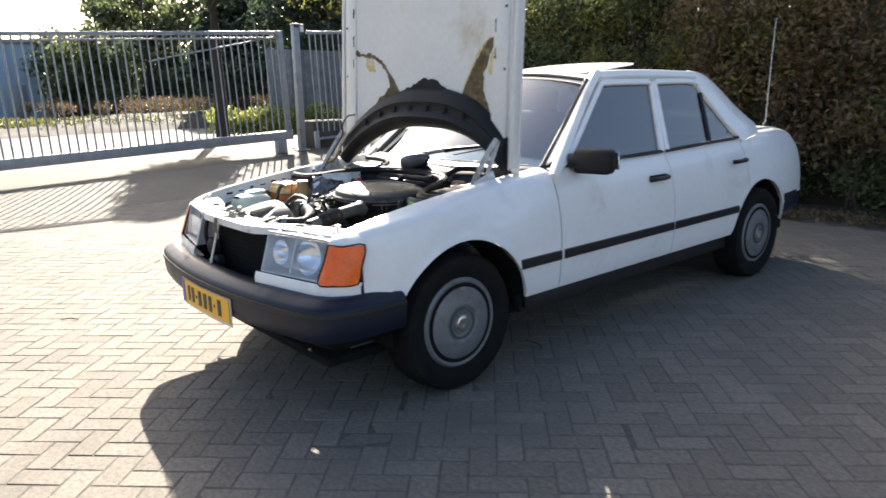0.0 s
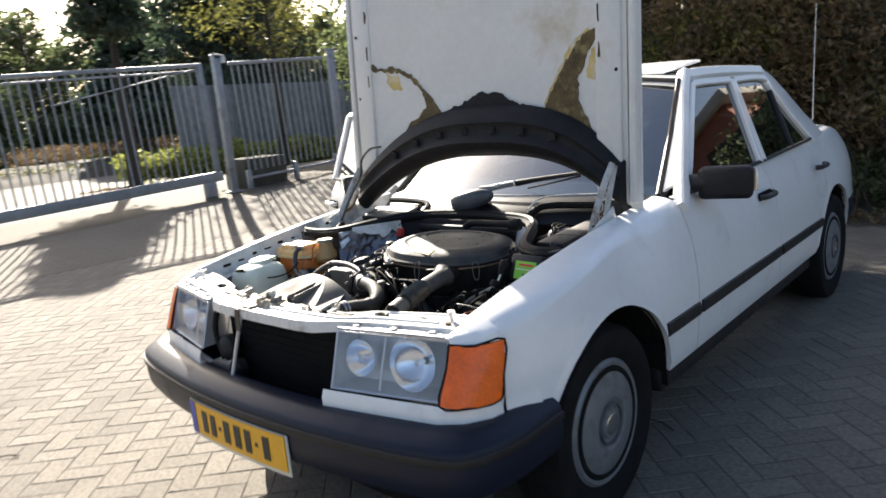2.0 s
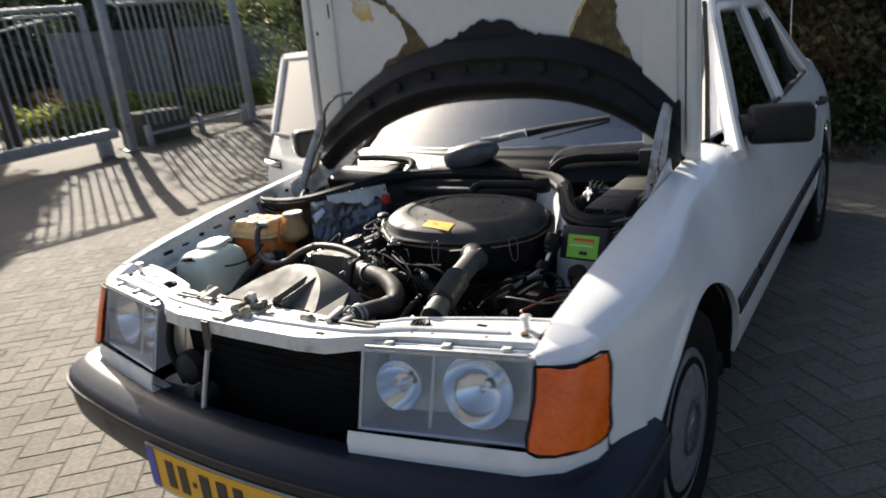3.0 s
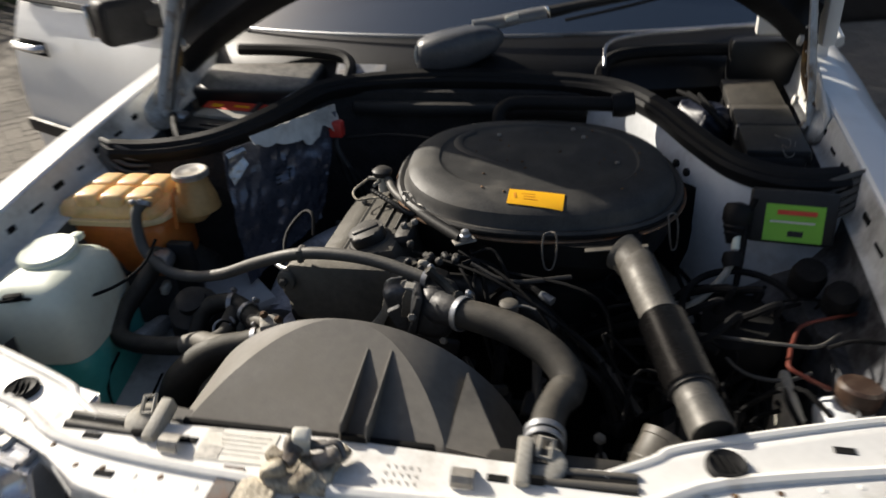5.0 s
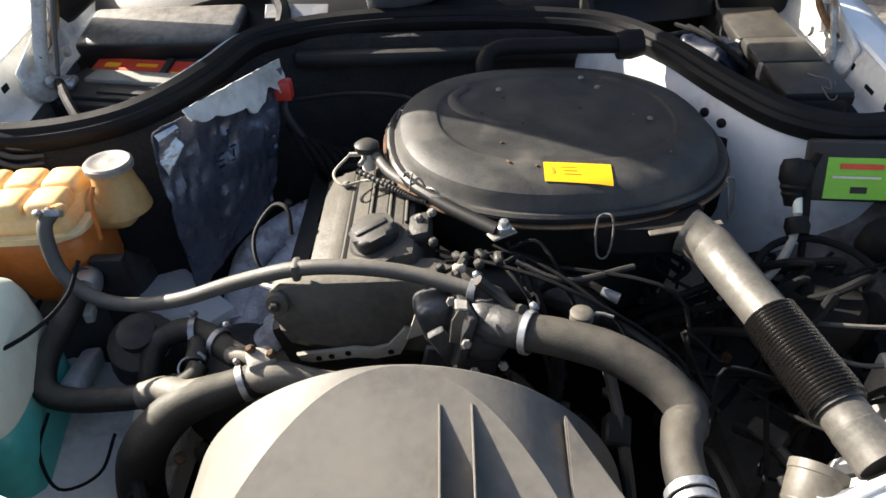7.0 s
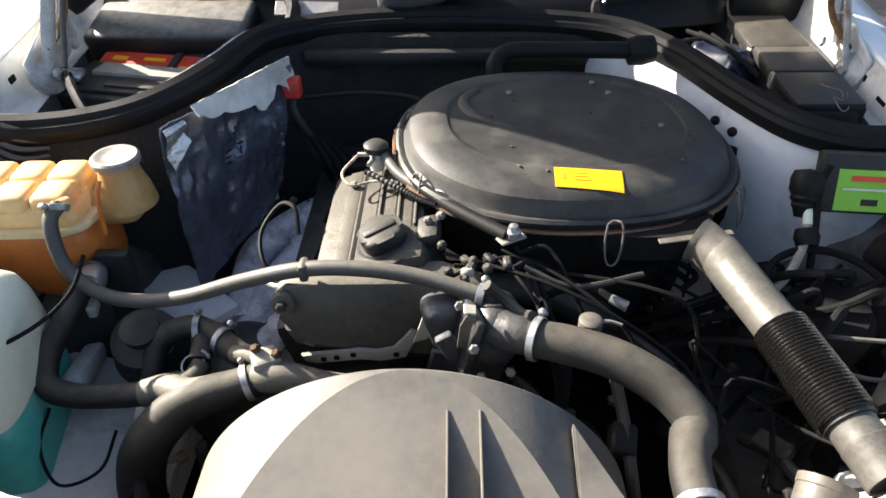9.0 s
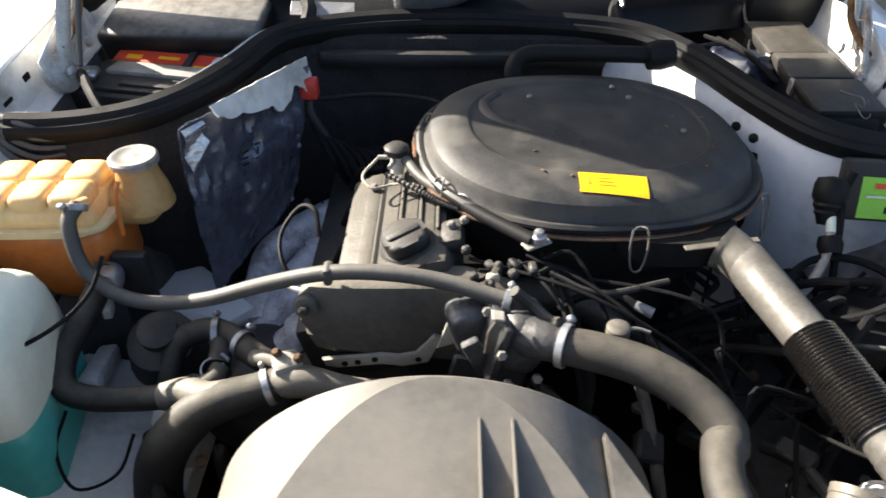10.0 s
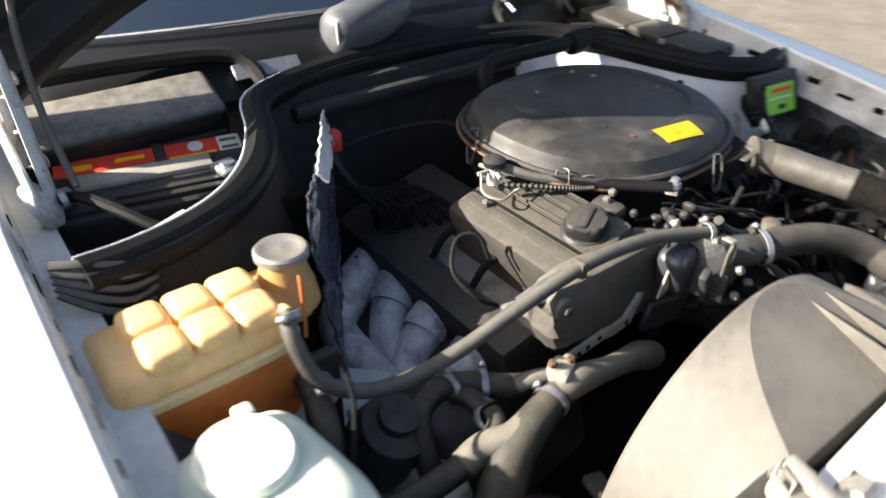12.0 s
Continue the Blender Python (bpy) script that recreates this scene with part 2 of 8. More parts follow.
REDPRINT = mat("red_print", (0.7, 0.06, 0.03), 0.5, vary=0.1)
GREASE = mat("tan_grease", (0.44, 0.385, 0.29), 0.6, vary=0.4, scale=30, bump=0.6, bscale=160, dirt=(0.075, 0.055, 0.038), dirt_amount=0.5, dirt_scale=38)
STRAP = mat("rusty_strap", (0.07, 0.062, 0.058), 0.55, 0.3, vary=0.3, scale=30, dirt=(0.16, 0.06, 0.025), dirt_amount=0.45, dirt_scale=20)
STICKER = mat("pale_sticker", (0.68, 0.66, 0.60), 0.5, vary=0.08, scale=30, dirt=(0.5, 0.46, 0.38), dirt_amount=0.35, dirt_scale=30)
FADED = mat("faded_print", (0.5, 0.47, 0.42), 0.6, vary=0.35, scale=90)
CLIPGREY = mat("dusty_grey_clip", (0.3, 0.285, 0.25), 0.6, vary=0.25, scale=30, bump=0.15, bscale=200, dirt=(0.33, 0.3, 0.24), dirt_amount=0.45, dirt_scale=25)
TANDUST_DARK = mat("dusty_dark_lid_plastic", (0.025, 0.0235, 0.0215), 0.5, vary=0.25, scale=20, bump=0.1, bscale=150, spec=0.35, dust=(0.16, 0.142, 0.115), lit_dust_amount=0.4)
TANDUST = mat("dusty_tan_plastic", (0.085, 0.077, 0.064), 0.52, vary=0.25, scale=20, bump=0.1, bscale=150, dirt=(0.14, 0.125, 0.1), dirt_amount=0.4, dirt_scale=20)
HOSE_TAN = mat("dusty_tan_hose", (0.022, 0.021, 0.0195), 0.58, vary=0.3, scale=22, bump=0.18, bscale=620, spec=0.28, dirt=(0.042, 0.038, 0.032), dirt_amount=0.4, dirt_scale=14, dust=(0.2, 0.178, 0.142), lit_dust_amount=0.26)
BROWNCAP = mat("brown_plastic_cap", (0.045, 0.026, 0.018), 0.4, vary=0.3, scale=30, dirt=(0.16, 0.12, 0.085), dirt_amount=0.3, dirt_scale=30)
PALE = mat("pale_print", (0.7, 0.68, 0.6), 0.55, vary=0.1, scale=20)
DARKPRINT = mat("dark_print", (0.02, 0.02, 0.02), 0.5, vary=0.1)
PLATE = mat("plate_yellow", (0.85, 0.43, 0.015), 0.4, vary=0.06, scale=20)
BLUE = mat("plate_blue", (0.03, 0.06, 0.4), 0.4, vary=0.05)
AMBER = mat("amber_lens", (0.9, 0.135, 0.003), 0.16, vary=0.2, scale=14, bump=0.35, bscale=60, spec=0.5)
REFLECTOR = mat("reflector", (0.9, 0.92, 0.95), 0.13, 1.0, vary=0.12, scale=30)
LAMPCASE = mat("lamp_inner_grey", (0.6, 0.61, 0.64), 0.3, 0.5, vary=0.1, scale=20)
INTERIOR = mat("dark_interior_vinyl", (0.03, 0.032, 0.04), 0.65, vary=0.2, scale=10, bump=0.2, bscale=200)
UNDER = mat("underbody_black", (0.009, 0.009, 0.009), 0.9, vary=0.3, scale=8, spec=0.15)
BLOCK = mat("black_iron", (0.02, 0.0195, 0.019), 0.6, 0.2, vary=0.3, scale=14, bump=0.4, bscale=90, dirt=(0.045, 0.04, 0.034), dirt_amount=0.35, dirt_scale=12, dust=(0.15, 0.135, 0.11), lit_dust_amount=0.25)
WHITE_WALL = mat("bulkhead_white_paint", (0.64, 0.66, 0.68), 0.45, vary=0.08, scale=8, dirt=(0.3, 0.28, 0.25), dirt_amount=0.2, dirt_scale=8)
SLOTGREY = mat("cap_slot_grey", (0.09, 0.09, 0.095), 0.6, vary=0.2)
WIRE = mat("wire_insulation", (0.010, 0.010, 0.0105), 0.8, vary=0.35, scale=30, spec=0.1, dirt=(0.024, 0.022, 0.02), dirt_amount=0.25, dirt_scale=30)
ORANGEWIRE = mat("orange_wire", (0.13, 0.026, 0.014), 0.5, vary=0.2)
def dusty(m, color, amount, scale=3.0):
    """Adds a thin film of dust to a glass."""
    n, l = m.node_tree.nodes, m.node_tree.links
    out = n["Material Output"].inputs["Surface"]
    d, mix, ns, rg, geo = n.new("ShaderNodeBsdfDiffuse"), n.new("ShaderNodeMixShader"), n.new("ShaderNodeTexNoise"), n.new("ShaderNodeMapRange"), n.new("ShaderNodeNewGeometry")
    d.inputs["Color"].default_value = (*color, 1)
    ns.inputs["Scale"].default_value, ns.inputs["Detail"].default_value = scale, 6
    rg.inputs["From Min"].default_value, rg.inputs["From Max"].default_value, rg.inputs["To Min"].default_value, rg.inputs["To Max"].default_value = 0.3, 0.7, amount * 0.5, amount * 1.5
    l.new(geo.outputs["Position"], ns.inputs["Vector"]), l.new(ns.outputs[0], rg.inputs["Value"]), l.new(rg.outputs[0], mix.inputs[0])
    l.new(out.links[0].from_socket, mix.inputs[1]), l.new(d.outputs[0], mix.inputs[2]), l.new(mix.outputs[0], out)
    return m


PANE = glass("window_glass", (0.62, 0.72, 0.76), 0.01, 0.32, 0.24)
LENS = dusty(glass("headlamp_lens", (0.97, 0.98, 1.0), 0.03, 0.98), (0.72, 0.74, 0.77), 0.07, 14)
SCREEN = glass("windscreen_glass", (0.55, 0.68, 0.78), 0.015, 0.6, 0.3)
INNER_WING = mat("dark_inner_wing", (0.075, 0.075, 0.073), 0.6, vary=0.2, scale=9, dirt=(0.03, 0.028, 0.025), dirt_amount=0.75, dirt_scale=6)
PAVER = mat("concrete_paver", (0.16, 0.141, 0.115), 0.9, vary=0.34, scale=55, bump=0.5, bscale=120, dirt=(0.125, 0.114, 0.1), dirt_amount=0.35, dirt_scale=1.3, per_object=0.14)
PAVER_FAR = mat("concrete_paver_joined", (0.16, 0.141, 0.115), 0.9, vary=0.34, scale=55, bump=0.5, bscale=120, dirt=(0.125, 0.114, 0.1), dirt_amount=0.35, dirt_scale=1.3, per_island=0.14)
GATE = mat("gate_grey_steel", (0.3, 0.32, 0.34), 0.5, 0.4, vary=0.15, scale=10, dirt=(0.16, 0.13, 0.1), dirt_amount=0.2, dirt_scale=5)
CONCRETE = mat("concrete", (0.3, 0.29, 0.27), 0.9, vary=0.15, scale=6, bump=0.4, bscale=40, dirt=(0.15, 0.15, 0.12), dirt_amount=0.4, dirt_scale=3)
MOSSY = mat("mossy_dark_concrete", (0.07, 0.068, 0.055), 0.95, vary=0.3, scale=6, bump=0.5, bscale=40, dirt=(0.035, 0.04, 0.02), dirt_amount=0.5, dirt_scale=3)
BARK = mat("bark", (0.035, 0.029, 0.023), 0.9, vary=0.4, scale=20, bump=1.0, bscale=30)


def leaf(name, color, amount=0.5):
    """A leaf that lets part of the light through."""
    m = mat(name, color, 0.5, vary=0.35, scale=1.3, per_island=amount)
    n, l = m.node_tree.nodes, m.node_tree.links
    p = n["Principled BSDF"]
    tr, mix = n.new("ShaderNodeBsdfTranslucent"), n.new("ShaderNodeMixShader")
    mix.inputs[0].default_value = 0.45
    l.new(p.inputs["Base Color"].links[0].from_socket, tr.inputs["Color"])
    l.new(p.outputs[0], mix.inputs[1]), l.new(tr.outputs[0], mix.inputs[2]), l.new(mix.outputs[0], n["Material Output"].inputs["Surface"])
    return m


LEAF_DARK = leaf("dark_leaf", (0.12, 0.15, 0.066))
LEAF_BROWN = leaf("brown_leaf", (0.165, 0.115, 0.06))
LEAF_OLIVE = leaf("olive_leaf", (0.15, 0.15, 0.04))
NEEDLE = leaf("conifer_needle", (0.045, 0.068, 0.04), 0.4)
GRASS = leaf("grass_blade", (0.28, 0.3, 0.07), 0.4)
SOIL_HEDGE_SHADE = mat("soil_and_hedge_shade", (0.035, 0.028, 0.02), 0.95, vary=0.4, scale=4, bump=1.0, bscale=15)
UNDERGROWTH = mat("tangled_undergrowth", (0.10, 0.095, 0.055), 0.95, vary=0.6, scale=1.6, bump=1.0, bscale=6, dirt=(0.045, 0.05, 0.03), dirt_amount=0.4, dirt_scale=0.8)
WOODGREY = mat("grey_fence_board", (0.2, 0.215, 0.24), 0.8, vary=0.25, scale=5, per_object=0.3)
BRICKWALL = mat("red_brick", (0.2, 0.075, 0.05), 0.85, vary=0.25, scale=6, bump=0.4, bscale=30)
BLUESHED = mat("pale_blue_sheet", (0.35, 0.45, 0.55), 0.6, vary=0.12, scale=2)


def ground_material():
    """Pavers in courses, laid at 47 degrees."""
    m = bpy.data.materials.new("paving_ground")
    m.use_nodes = True
    n, l = m.node_tree.nodes, m.node_tree.links
    p = n["Principled BSDF"]
    p.inputs["Roughness"].default_value = 0.9
    geo, mp, br = n.new("ShaderNodeNewGeometry"), n.new("ShaderNodeMapping"), n.new("ShaderNodeTexBrick")
    mp.inputs["Rotation"].default_value[2] = radians(-47)
    br.inputs["Scale"].default_value = 1.0
    br.inputs["Brick Width"].default_value, br.inputs["Row Height"].default_value, br.inputs["Mortar Size"].default_value = 0.214, 0.109, 0.005
    br.inputs["Color1"].default_value, br.inputs["Color2"].default_value, br.inputs["Mortar"].default_value = (0.144, 0.127, 0.104, 1), (0.132, 0.116, 0.095, 1), (0.092, 0.082, 0.067, 1)
    l.new(geo.outputs["Position"], mp.inputs["Vector"]), l.new(mp.outputs[0], br.inputs["Vector"])
    ns = n.new("ShaderNodeTexNoise")
    ns.inputs["Scale"].default_value, ns.inputs["Detail"].default_value = 0.9, 8
    l.new(geo.outputs["Position"], ns.inputs["Vector"])
    rg = n.new("ShaderNodeMapRange")
    rg.inputs["From Min"].default_value, rg.inputs["From Max"].default_value, rg.inputs["To Min"].default_value, rg.inputs["To Max"].default_value = 0.3, 0.7, 0.85, 1.1
    l.new(ns.outputs[0], rg.inputs["Value"])
    mx = n.new("ShaderNodeMix")
    mx.data_type, mx.blend_type = "RGBA", "MULTIPLY"
    mx.inputs["Factor"].default_value = 1
    l.new(br.outputs["Color"], mx.inputs["A"]), l.new(rg.outputs[0], mx.inputs["B"])
    # mossy, dirty strip along the gate's track, with tree shade painted in
    sep, wob, near, far, both, moss_shade = n.new("ShaderNodeSeparateXYZ"), n.new("ShaderNodeMath"), n.new("ShaderNodeMapRange"), n.new("ShaderNodeMapRange"), n.new("ShaderNodeMath"), n.new("ShaderNodeMix")
    wob.operation, wob.inputs[1].default_value = "MULTIPLY_ADD", 0.5
    l.new(geo.outputs["Position"], sep.inputs[0]), l.new(ns.outputs[0], wob.inputs[0]), l.new(sep.outputs["X"], wob.inputs[2])
    for mr, lo_, hi_ in ((near, -8.12, -8.32), (far, -10.9, -10.5)):
        mr.inputs["From Min"].default_value, mr.inputs["From Max"].default_value = lo_, hi_
        l.new(wob.outputs[0], mr.inputs["Value"])
    both.operation = "MULTIPLY"
    l.new(near.outputs[0], both.inputs[0]), l.new(far.outputs[0], both.inputs[1])
    moss_shade.data_type, moss_shade.blend_type = "RGBA", "MULTIPLY"
    moss_shade.inputs["B"].default_value = (0.5, 0.46, 0.35, 1)
    l.new(both.outputs[0], moss_shade.inputs["Factor"]), l.new(mx.outputs["Result"], moss_shade.inputs["A"])
    l.new(moss_shade.outputs["Result"], p.inputs["Base Color"])
    b = n.new("ShaderNodeBump")
    b.inputs["Distance"].default_value, b.inputs["Strength"].default_value = 0.006, 0.6
    inv = n.new("ShaderNodeMath")
    inv.operation = "SUBTRACT"
    inv.inputs[0].default_value = 1
    l.new(br.outputs["Fac"], inv.inputs[1]), l.new(inv.outputs[0], b.inputs["Height"]), l.new(b.outputs[0], p.inputs["Normal"])
    return m


PAVING = ground_material()
SAND = mat("joint_sand", (0.092, 0.082, 0.068), 0.95, vary=0.4, scale=30)

# ==== mesh helpers ====


def part(name, bm, material, parent=None, label="", smooth=40):
    me = bpy.data.meshes.new(name)
    bmesh.ops.recalc_face_normals(bm, faces=bm.faces[:])
    bm.to_mesh(me)
    bm.free()
    if smooth:
        me.polygons.foreach_set("use_smooth", [True] * len(me.polygons))
        me.set_sharp_from_angle(angle=radians(smooth))
    me.materials.append(material)
    ob = new(name, me)
    if parent:
        ob.parent = parent
    return tagged(ob, label)


def thing(name, label, category, at=(0, 0, 0), group="", kind=""):
    ob = new(name)
    ob.location = at
    ob.empty_display_size = 0.1
    return tagged(ob, label, category, group, kind)


def move(bm, m, verts=None):
    bmesh.ops.transform(bm, matrix=m, verts=verts if verts is not None else bm.verts[:])
    return bm


def rbox(c, s, r=0.006, seg=2, turn=(0, 0, 0), bm=None):
    """A box with rounded edges, centre c and size s, turned by degrees."""
    bm2 = bmesh.new()
    bmesh.ops.create_cube(bm2, size=1)
    move(bm2, Matrix.Diagonal((*s, 1)))
    if r:
        bmesh.ops.bevel(bm2, geom=bm2.edges[:], offset=min(r, min(s) * 0.45), segments=seg, affect="EDGES", profile=0.5)
    move(bm2, pose(*c, *turn))
    return merge(bm, bm2)


def merge(bm, bm2):
    if bm is None:
        return bm2
    vs = [bm.verts.new(v.co) for v in bm2.verts]
    bm2.verts.index_update()
    for f in bm2.faces:
        try:
            bm.faces.new([vs[v.index] for v in f.verts])
        except ValueError:
            pass
    bm2.free()
    return bm


def rings(rows, bm=None, close=True, caps=True):
    """Skin over rows of points with the same number each."""
    bm = bm or bmesh.new()
    vs = [[bm.verts.new(p) for p in row] for row in rows]
    k = len(rows[0])
    for a, b in zip(vs, vs[1:]):
        for i in range(k if close else k - 1):
            j = (i + 1) % k
            bm.faces.new((a[i], a[j], b[j], b[i]))
    if caps and close:
        bm.faces.new(vs[0]), bm.faces.new(vs[-1])
    return bm


def smooth_path(pts, step=6):
    """Catmull-Rom through the points."""
    pts = [Vector(p) for p in pts]
    if len(pts) < 3:
        return pts
    out = []
    ext = [pts[0] * 2 - pts[1], *pts, pts[-1] * 2 - pts[-2]]
    for i in range(1, len(ext) - 2):
        a, b, c, d = ext[i - 1:i + 3]
        for k in range(step):
            t = k / step
            out.append(0.5 * (2 * b + (c - a) * t + (2 * a - 5 * b + 4 * c - d) * t * t + (3 * b - a - 3 * c + d) * t ** 3))
    return out + [pts[-1]]


def lumpy(bm, amount, seed=0):
    """Uneven, caked version of a rounded block."""
    bmesh.ops.subdivide_edges(bm, edges=bm.edges[:], cuts=2, use_grid_fill=True)
    bm.normal_update()
    for v in bm.verts:
        x, y, z = v.co * 95.0
        w = math.sin(x + 1.7 * seed) * math.sin(1.3 * y + seed) + 0.6 * math.sin(2.1 * z + 1.9 * x + seed) + 0.5 * math.sin(2.7 * y - 1.4 * x)
        v.co += v.normal * (0.55 * amount * w)
    return bm


def sweep(pts, r, n=12, step=6, bm=None, flat=1.0, curve=True):
    """A round bar or hose along a smooth path; r: a number or a function of the way along (0 to 1)."""
    path = smooth_path(pts, step) if curve else [Vector(p) for p in pts]
    rows, side = [], None
    for i, p in enumerate(path):
        d = (path[min(i + 1, len(path) - 1)] - path[max(i - 1, 0)]).normalized()
        if side is None:
            side = d.orthogonal().normalized()
        side = (side - d * side.dot(d)).normalized()
        up = d.cross(side)
        q = r(i / (len(path) - 1)) if callable(r) else r
        rows.append([p + (side * math.cos(a) + up * math.sin(a) * flat) * q for a in (2 * math.pi * k / n for k in range(n))])
    return rings(rows, bm)


def lathe(profile, n=32, m=None, bm=None, caps=False):
    """Turns (radius, height) rows about z, then places them by m."""
    rows = [[(r * math.cos(2 * math.pi * k / n), r * math.sin(2 * math.pi * k / n), h) for k in range(n)] for r, h in profile]
    bm2 = rings(rows, None, True, caps)
    if m is not None:
        move(bm2, m)
    return merge(bm, bm2)


def aim(p, d):
    """A pose at p whose z axis points along d."""
    return Matrix.Translation(p) @ Vector(d).to_track_quat("Z", "Y").to_matrix().to_4x4()


def slab(outline, z0, z1, r=0.0, m=None, seg=2, bm=None):
    """A plate: a flat outline (x, y) between two heights, with rounded edges."""
    bm2 = bmesh.new()
    lo = [bm2.verts.new((x, y, z0)) for x, y in outline]
    hi = [bm2.verts.new((x, y, z1)) for x, y in outline]
    bm2.faces.new(lo[::-1]), bm2.faces.new(hi)
    for i in range(len(lo)):
        j = (i + 1) % len(lo)
        bm2.faces.new((lo[i], lo[j], hi[j], hi[i]))
    if r:
        es = [e for e in bm2.edges if e.verts[0].co.z == e.verts[1].co.z]
        bmesh.ops.bevel(bm2, geom=es, offset=r, segments=seg, affect="EDGES", profile=0.5)
    if m is not None:
        move(bm2, m)
    return merge(bm, bm2)


def sheet(rows, thick, bm=None):
    """An open surface over rows of points, given thickness along its normals."""
    bm2 = rings(rows, None, False, False)
    bmesh.ops.recalc_face_normals(bm2, faces=bm2.faces[:])
    bmesh.ops.solidify(bm2, geom=bm2.faces[:], thickness=thick)
    return merge(bm, bm2)


def lerp(table, v):
    """Smooth-less interpolation in rows of (key, value)."""
    if v <= table[0][0]:
        return table[0][1]
    for (a, p), (b, q) in zip(table, table[1:]):
        if v <= b:
            return p + (q - p) * (v - a) / (b - a)
    return table[-1][1]


def oval(cx, cy, rx, ry, n=40, power=2.0, turn=0.0):
    out = []
    for k in range(n):
        a = 2 * math.pi * k / n
        c, s = math.cos(a), math.sin(a)
        x, y = rx * math.copysign(abs(c) ** (2 / power), c), ry * math.copysign(abs(s) ** (2 / power), s)
        ct, st = math.cos(radians(turn)), math.sin(radians(turn))
        out.append((cx + x * ct - y * st, cy + x * st + y * ct))
    return out


def steps(a, b, n):
    return [a + (b - a) * i / n for i in range(n + 1)]

# ==== the yard: ground, gate, hedge, trees ====
def rise(x, y):
    """The yard climbs gently towards the gate post."""
    k = min(1.0, max(0.0, (-6.2 - x) / 2.3)) * min(1.0, max(0.0, (18 + x) / 6))
    return 0.04 * min(9.0, max(0.0, y + 2.0)) * k


XS = [-400, -60, -30, -18, -15, -12, -10, -9.3, -8.6, -8.1, -7.6, -7.1, -6.6, -6.2, -3, 0, 6, 60, 400]
YS = [-400, -30, -8, -2, 0, 1.5, 3, 4, 5, 6, 7, 8.5, 12, 20, 60, 400]
ground_bm = rings([[(x, y, -0.0045 + rise(x, y)) for y in YS] for x in XS], None, False, False)
ground = tagged(part("ground", ground_bm, PAVING), "grey-brown concrete paving laid in herringbone across the yard", "ground", kind="structure")
JOINT_BED = [(-6.2, -4.5), (5.5, -4.5), (5.5, 5.2), (-6.2, 5.2)]
part("joint_bed", slab(JOINT_BED, -0.0042, -0.0022), SAND, ground, "dark sand in the joints")

# gate along y at x = -8.95
GX = -8.95


def gate_part(y0, y1, pitch, parent, z0=0.24, z1=2.16, bar=0.014, beam=0.16):
    bars = int((y1 - y0) / pitch)
    part("lower_beam", rbox((GX, (y0 + y1) / 2, z0 + beam / 2), (0.75 * beam, y1 - y0, beam), 0.01), GATE, parent)
    part("upper_rail", rbox((GX, (y0 + y1) / 2, z1), (0.06, y1 - y0, 0.06), 0.008), GATE, parent)
    one = None
    for i in range(bars + 1):
        y = y0 + 0.06 + i * pitch
        if y > y1 - 0.03:
            break
        if one is None:
            one = part("bar", sweep([(0, 0, z0 + 0.15), (0, 0, z1 - 0.02)], bar, 8), GATE, parent)
            one.location = (GX, y, 0)
        else:
            ob = new("bar", one.data)
            ob.location, ob.parent = (GX, y, 0), parent


sliding_gate = thing("sliding_gate", "grey steel sliding gate of upright bars on a heavy lower beam", "gate", (0, 0, 0))
gate_part(-6.5, 4.55, 0.128, sliding_gate)
part("carriage", rbox((GX, 4.3, 0.12), (0.14, 0.2, 0.25), 0.02), GATE, sliding_gate, "roller carriage under the beam")
part("carriage", rbox((GX, -6.2, 0.12), (0.14, 0.3, 0.25), 0.02), GATE, sliding_gate)
part("second_rail", rbox((GX + 0.0, -1.0, 2.07), (0.04, 11.0, 0.03), 0.005), GATE, sliding_gate)
part("end_post", rbox((GX, 4.5, 1.22), (0.08, 0.08, 1.95), 0.008), GATE, sliding_gate)
part("brace", sweep([(GX + 0.03, 2.1, 1.72), (GX + 0.03, 4.45, 2.1)], 0.012, 8), GATE, sliding_gate)
side_fence = thing("bar_fence", "fixed grey steel bar fence beside the gate", "fence", (0, 0, 0))
gate_part(5.05, 7.1, 0.128, side_fence, z0=0.16, beam=0.05)
for yf in (5.08, 6.1, 7.07):
    part("foot", rbox((GX, yf, 0.13), (0.08, 0.08, 0.4), 0.008), GATE, side_fence)
for ob_ in (sliding_gate, side_fence):
    ob_.matrix_world = Matrix.Translation((0, -2, 0)) @ Matrix.Rotation(math.atan(0.04), 4, "X") @ Matrix.Translation((0, 2, 0))
for y_ in (4.72, 7.2):
    gp = thing("gate_post", "square grey steel gate post", "post", (GX + 0.02, y_, 0.04 * (y_ + 2)), "gate posts")
    part("shaft", rbox((0, 0, 1.15), (0.12, 0.12, 2.3), 0.01), GATE, gp)
    part("cap", rbox((0, 0, 2.31), (0.14, 0.14, 0.02), 0.006), GATE, gp)
    part("foot_plate", rbox((0, 0, 0.012), (0.22, 0.22, 0.024), 0.005), GATE, gp)
gb = thing("gate_guide", "grey steel roller guide box at the gate post", "gate guide", (GX + 0.03, 4.82, 0.272))
part("box", rbox((0, -0.05, 2.27), (0.1, 0.2, 0.07), 0.01), GATE, gb)
part("roller", lathe([(0.0, -0.05), (0.04, -0.05), (0.04, 0.05), (0, 0.05)], 14, pose(0.06, 0, 2.22)), STEEL, gb)
blockbm = rbox((GX - 0.5, 5.55, 0.5), (0.7, 0.9, 0.6), 0.03)
tagged(part("concrete_block", blockbm, MOSSY), "weathered dark concrete block behind the gate post", "concrete block")


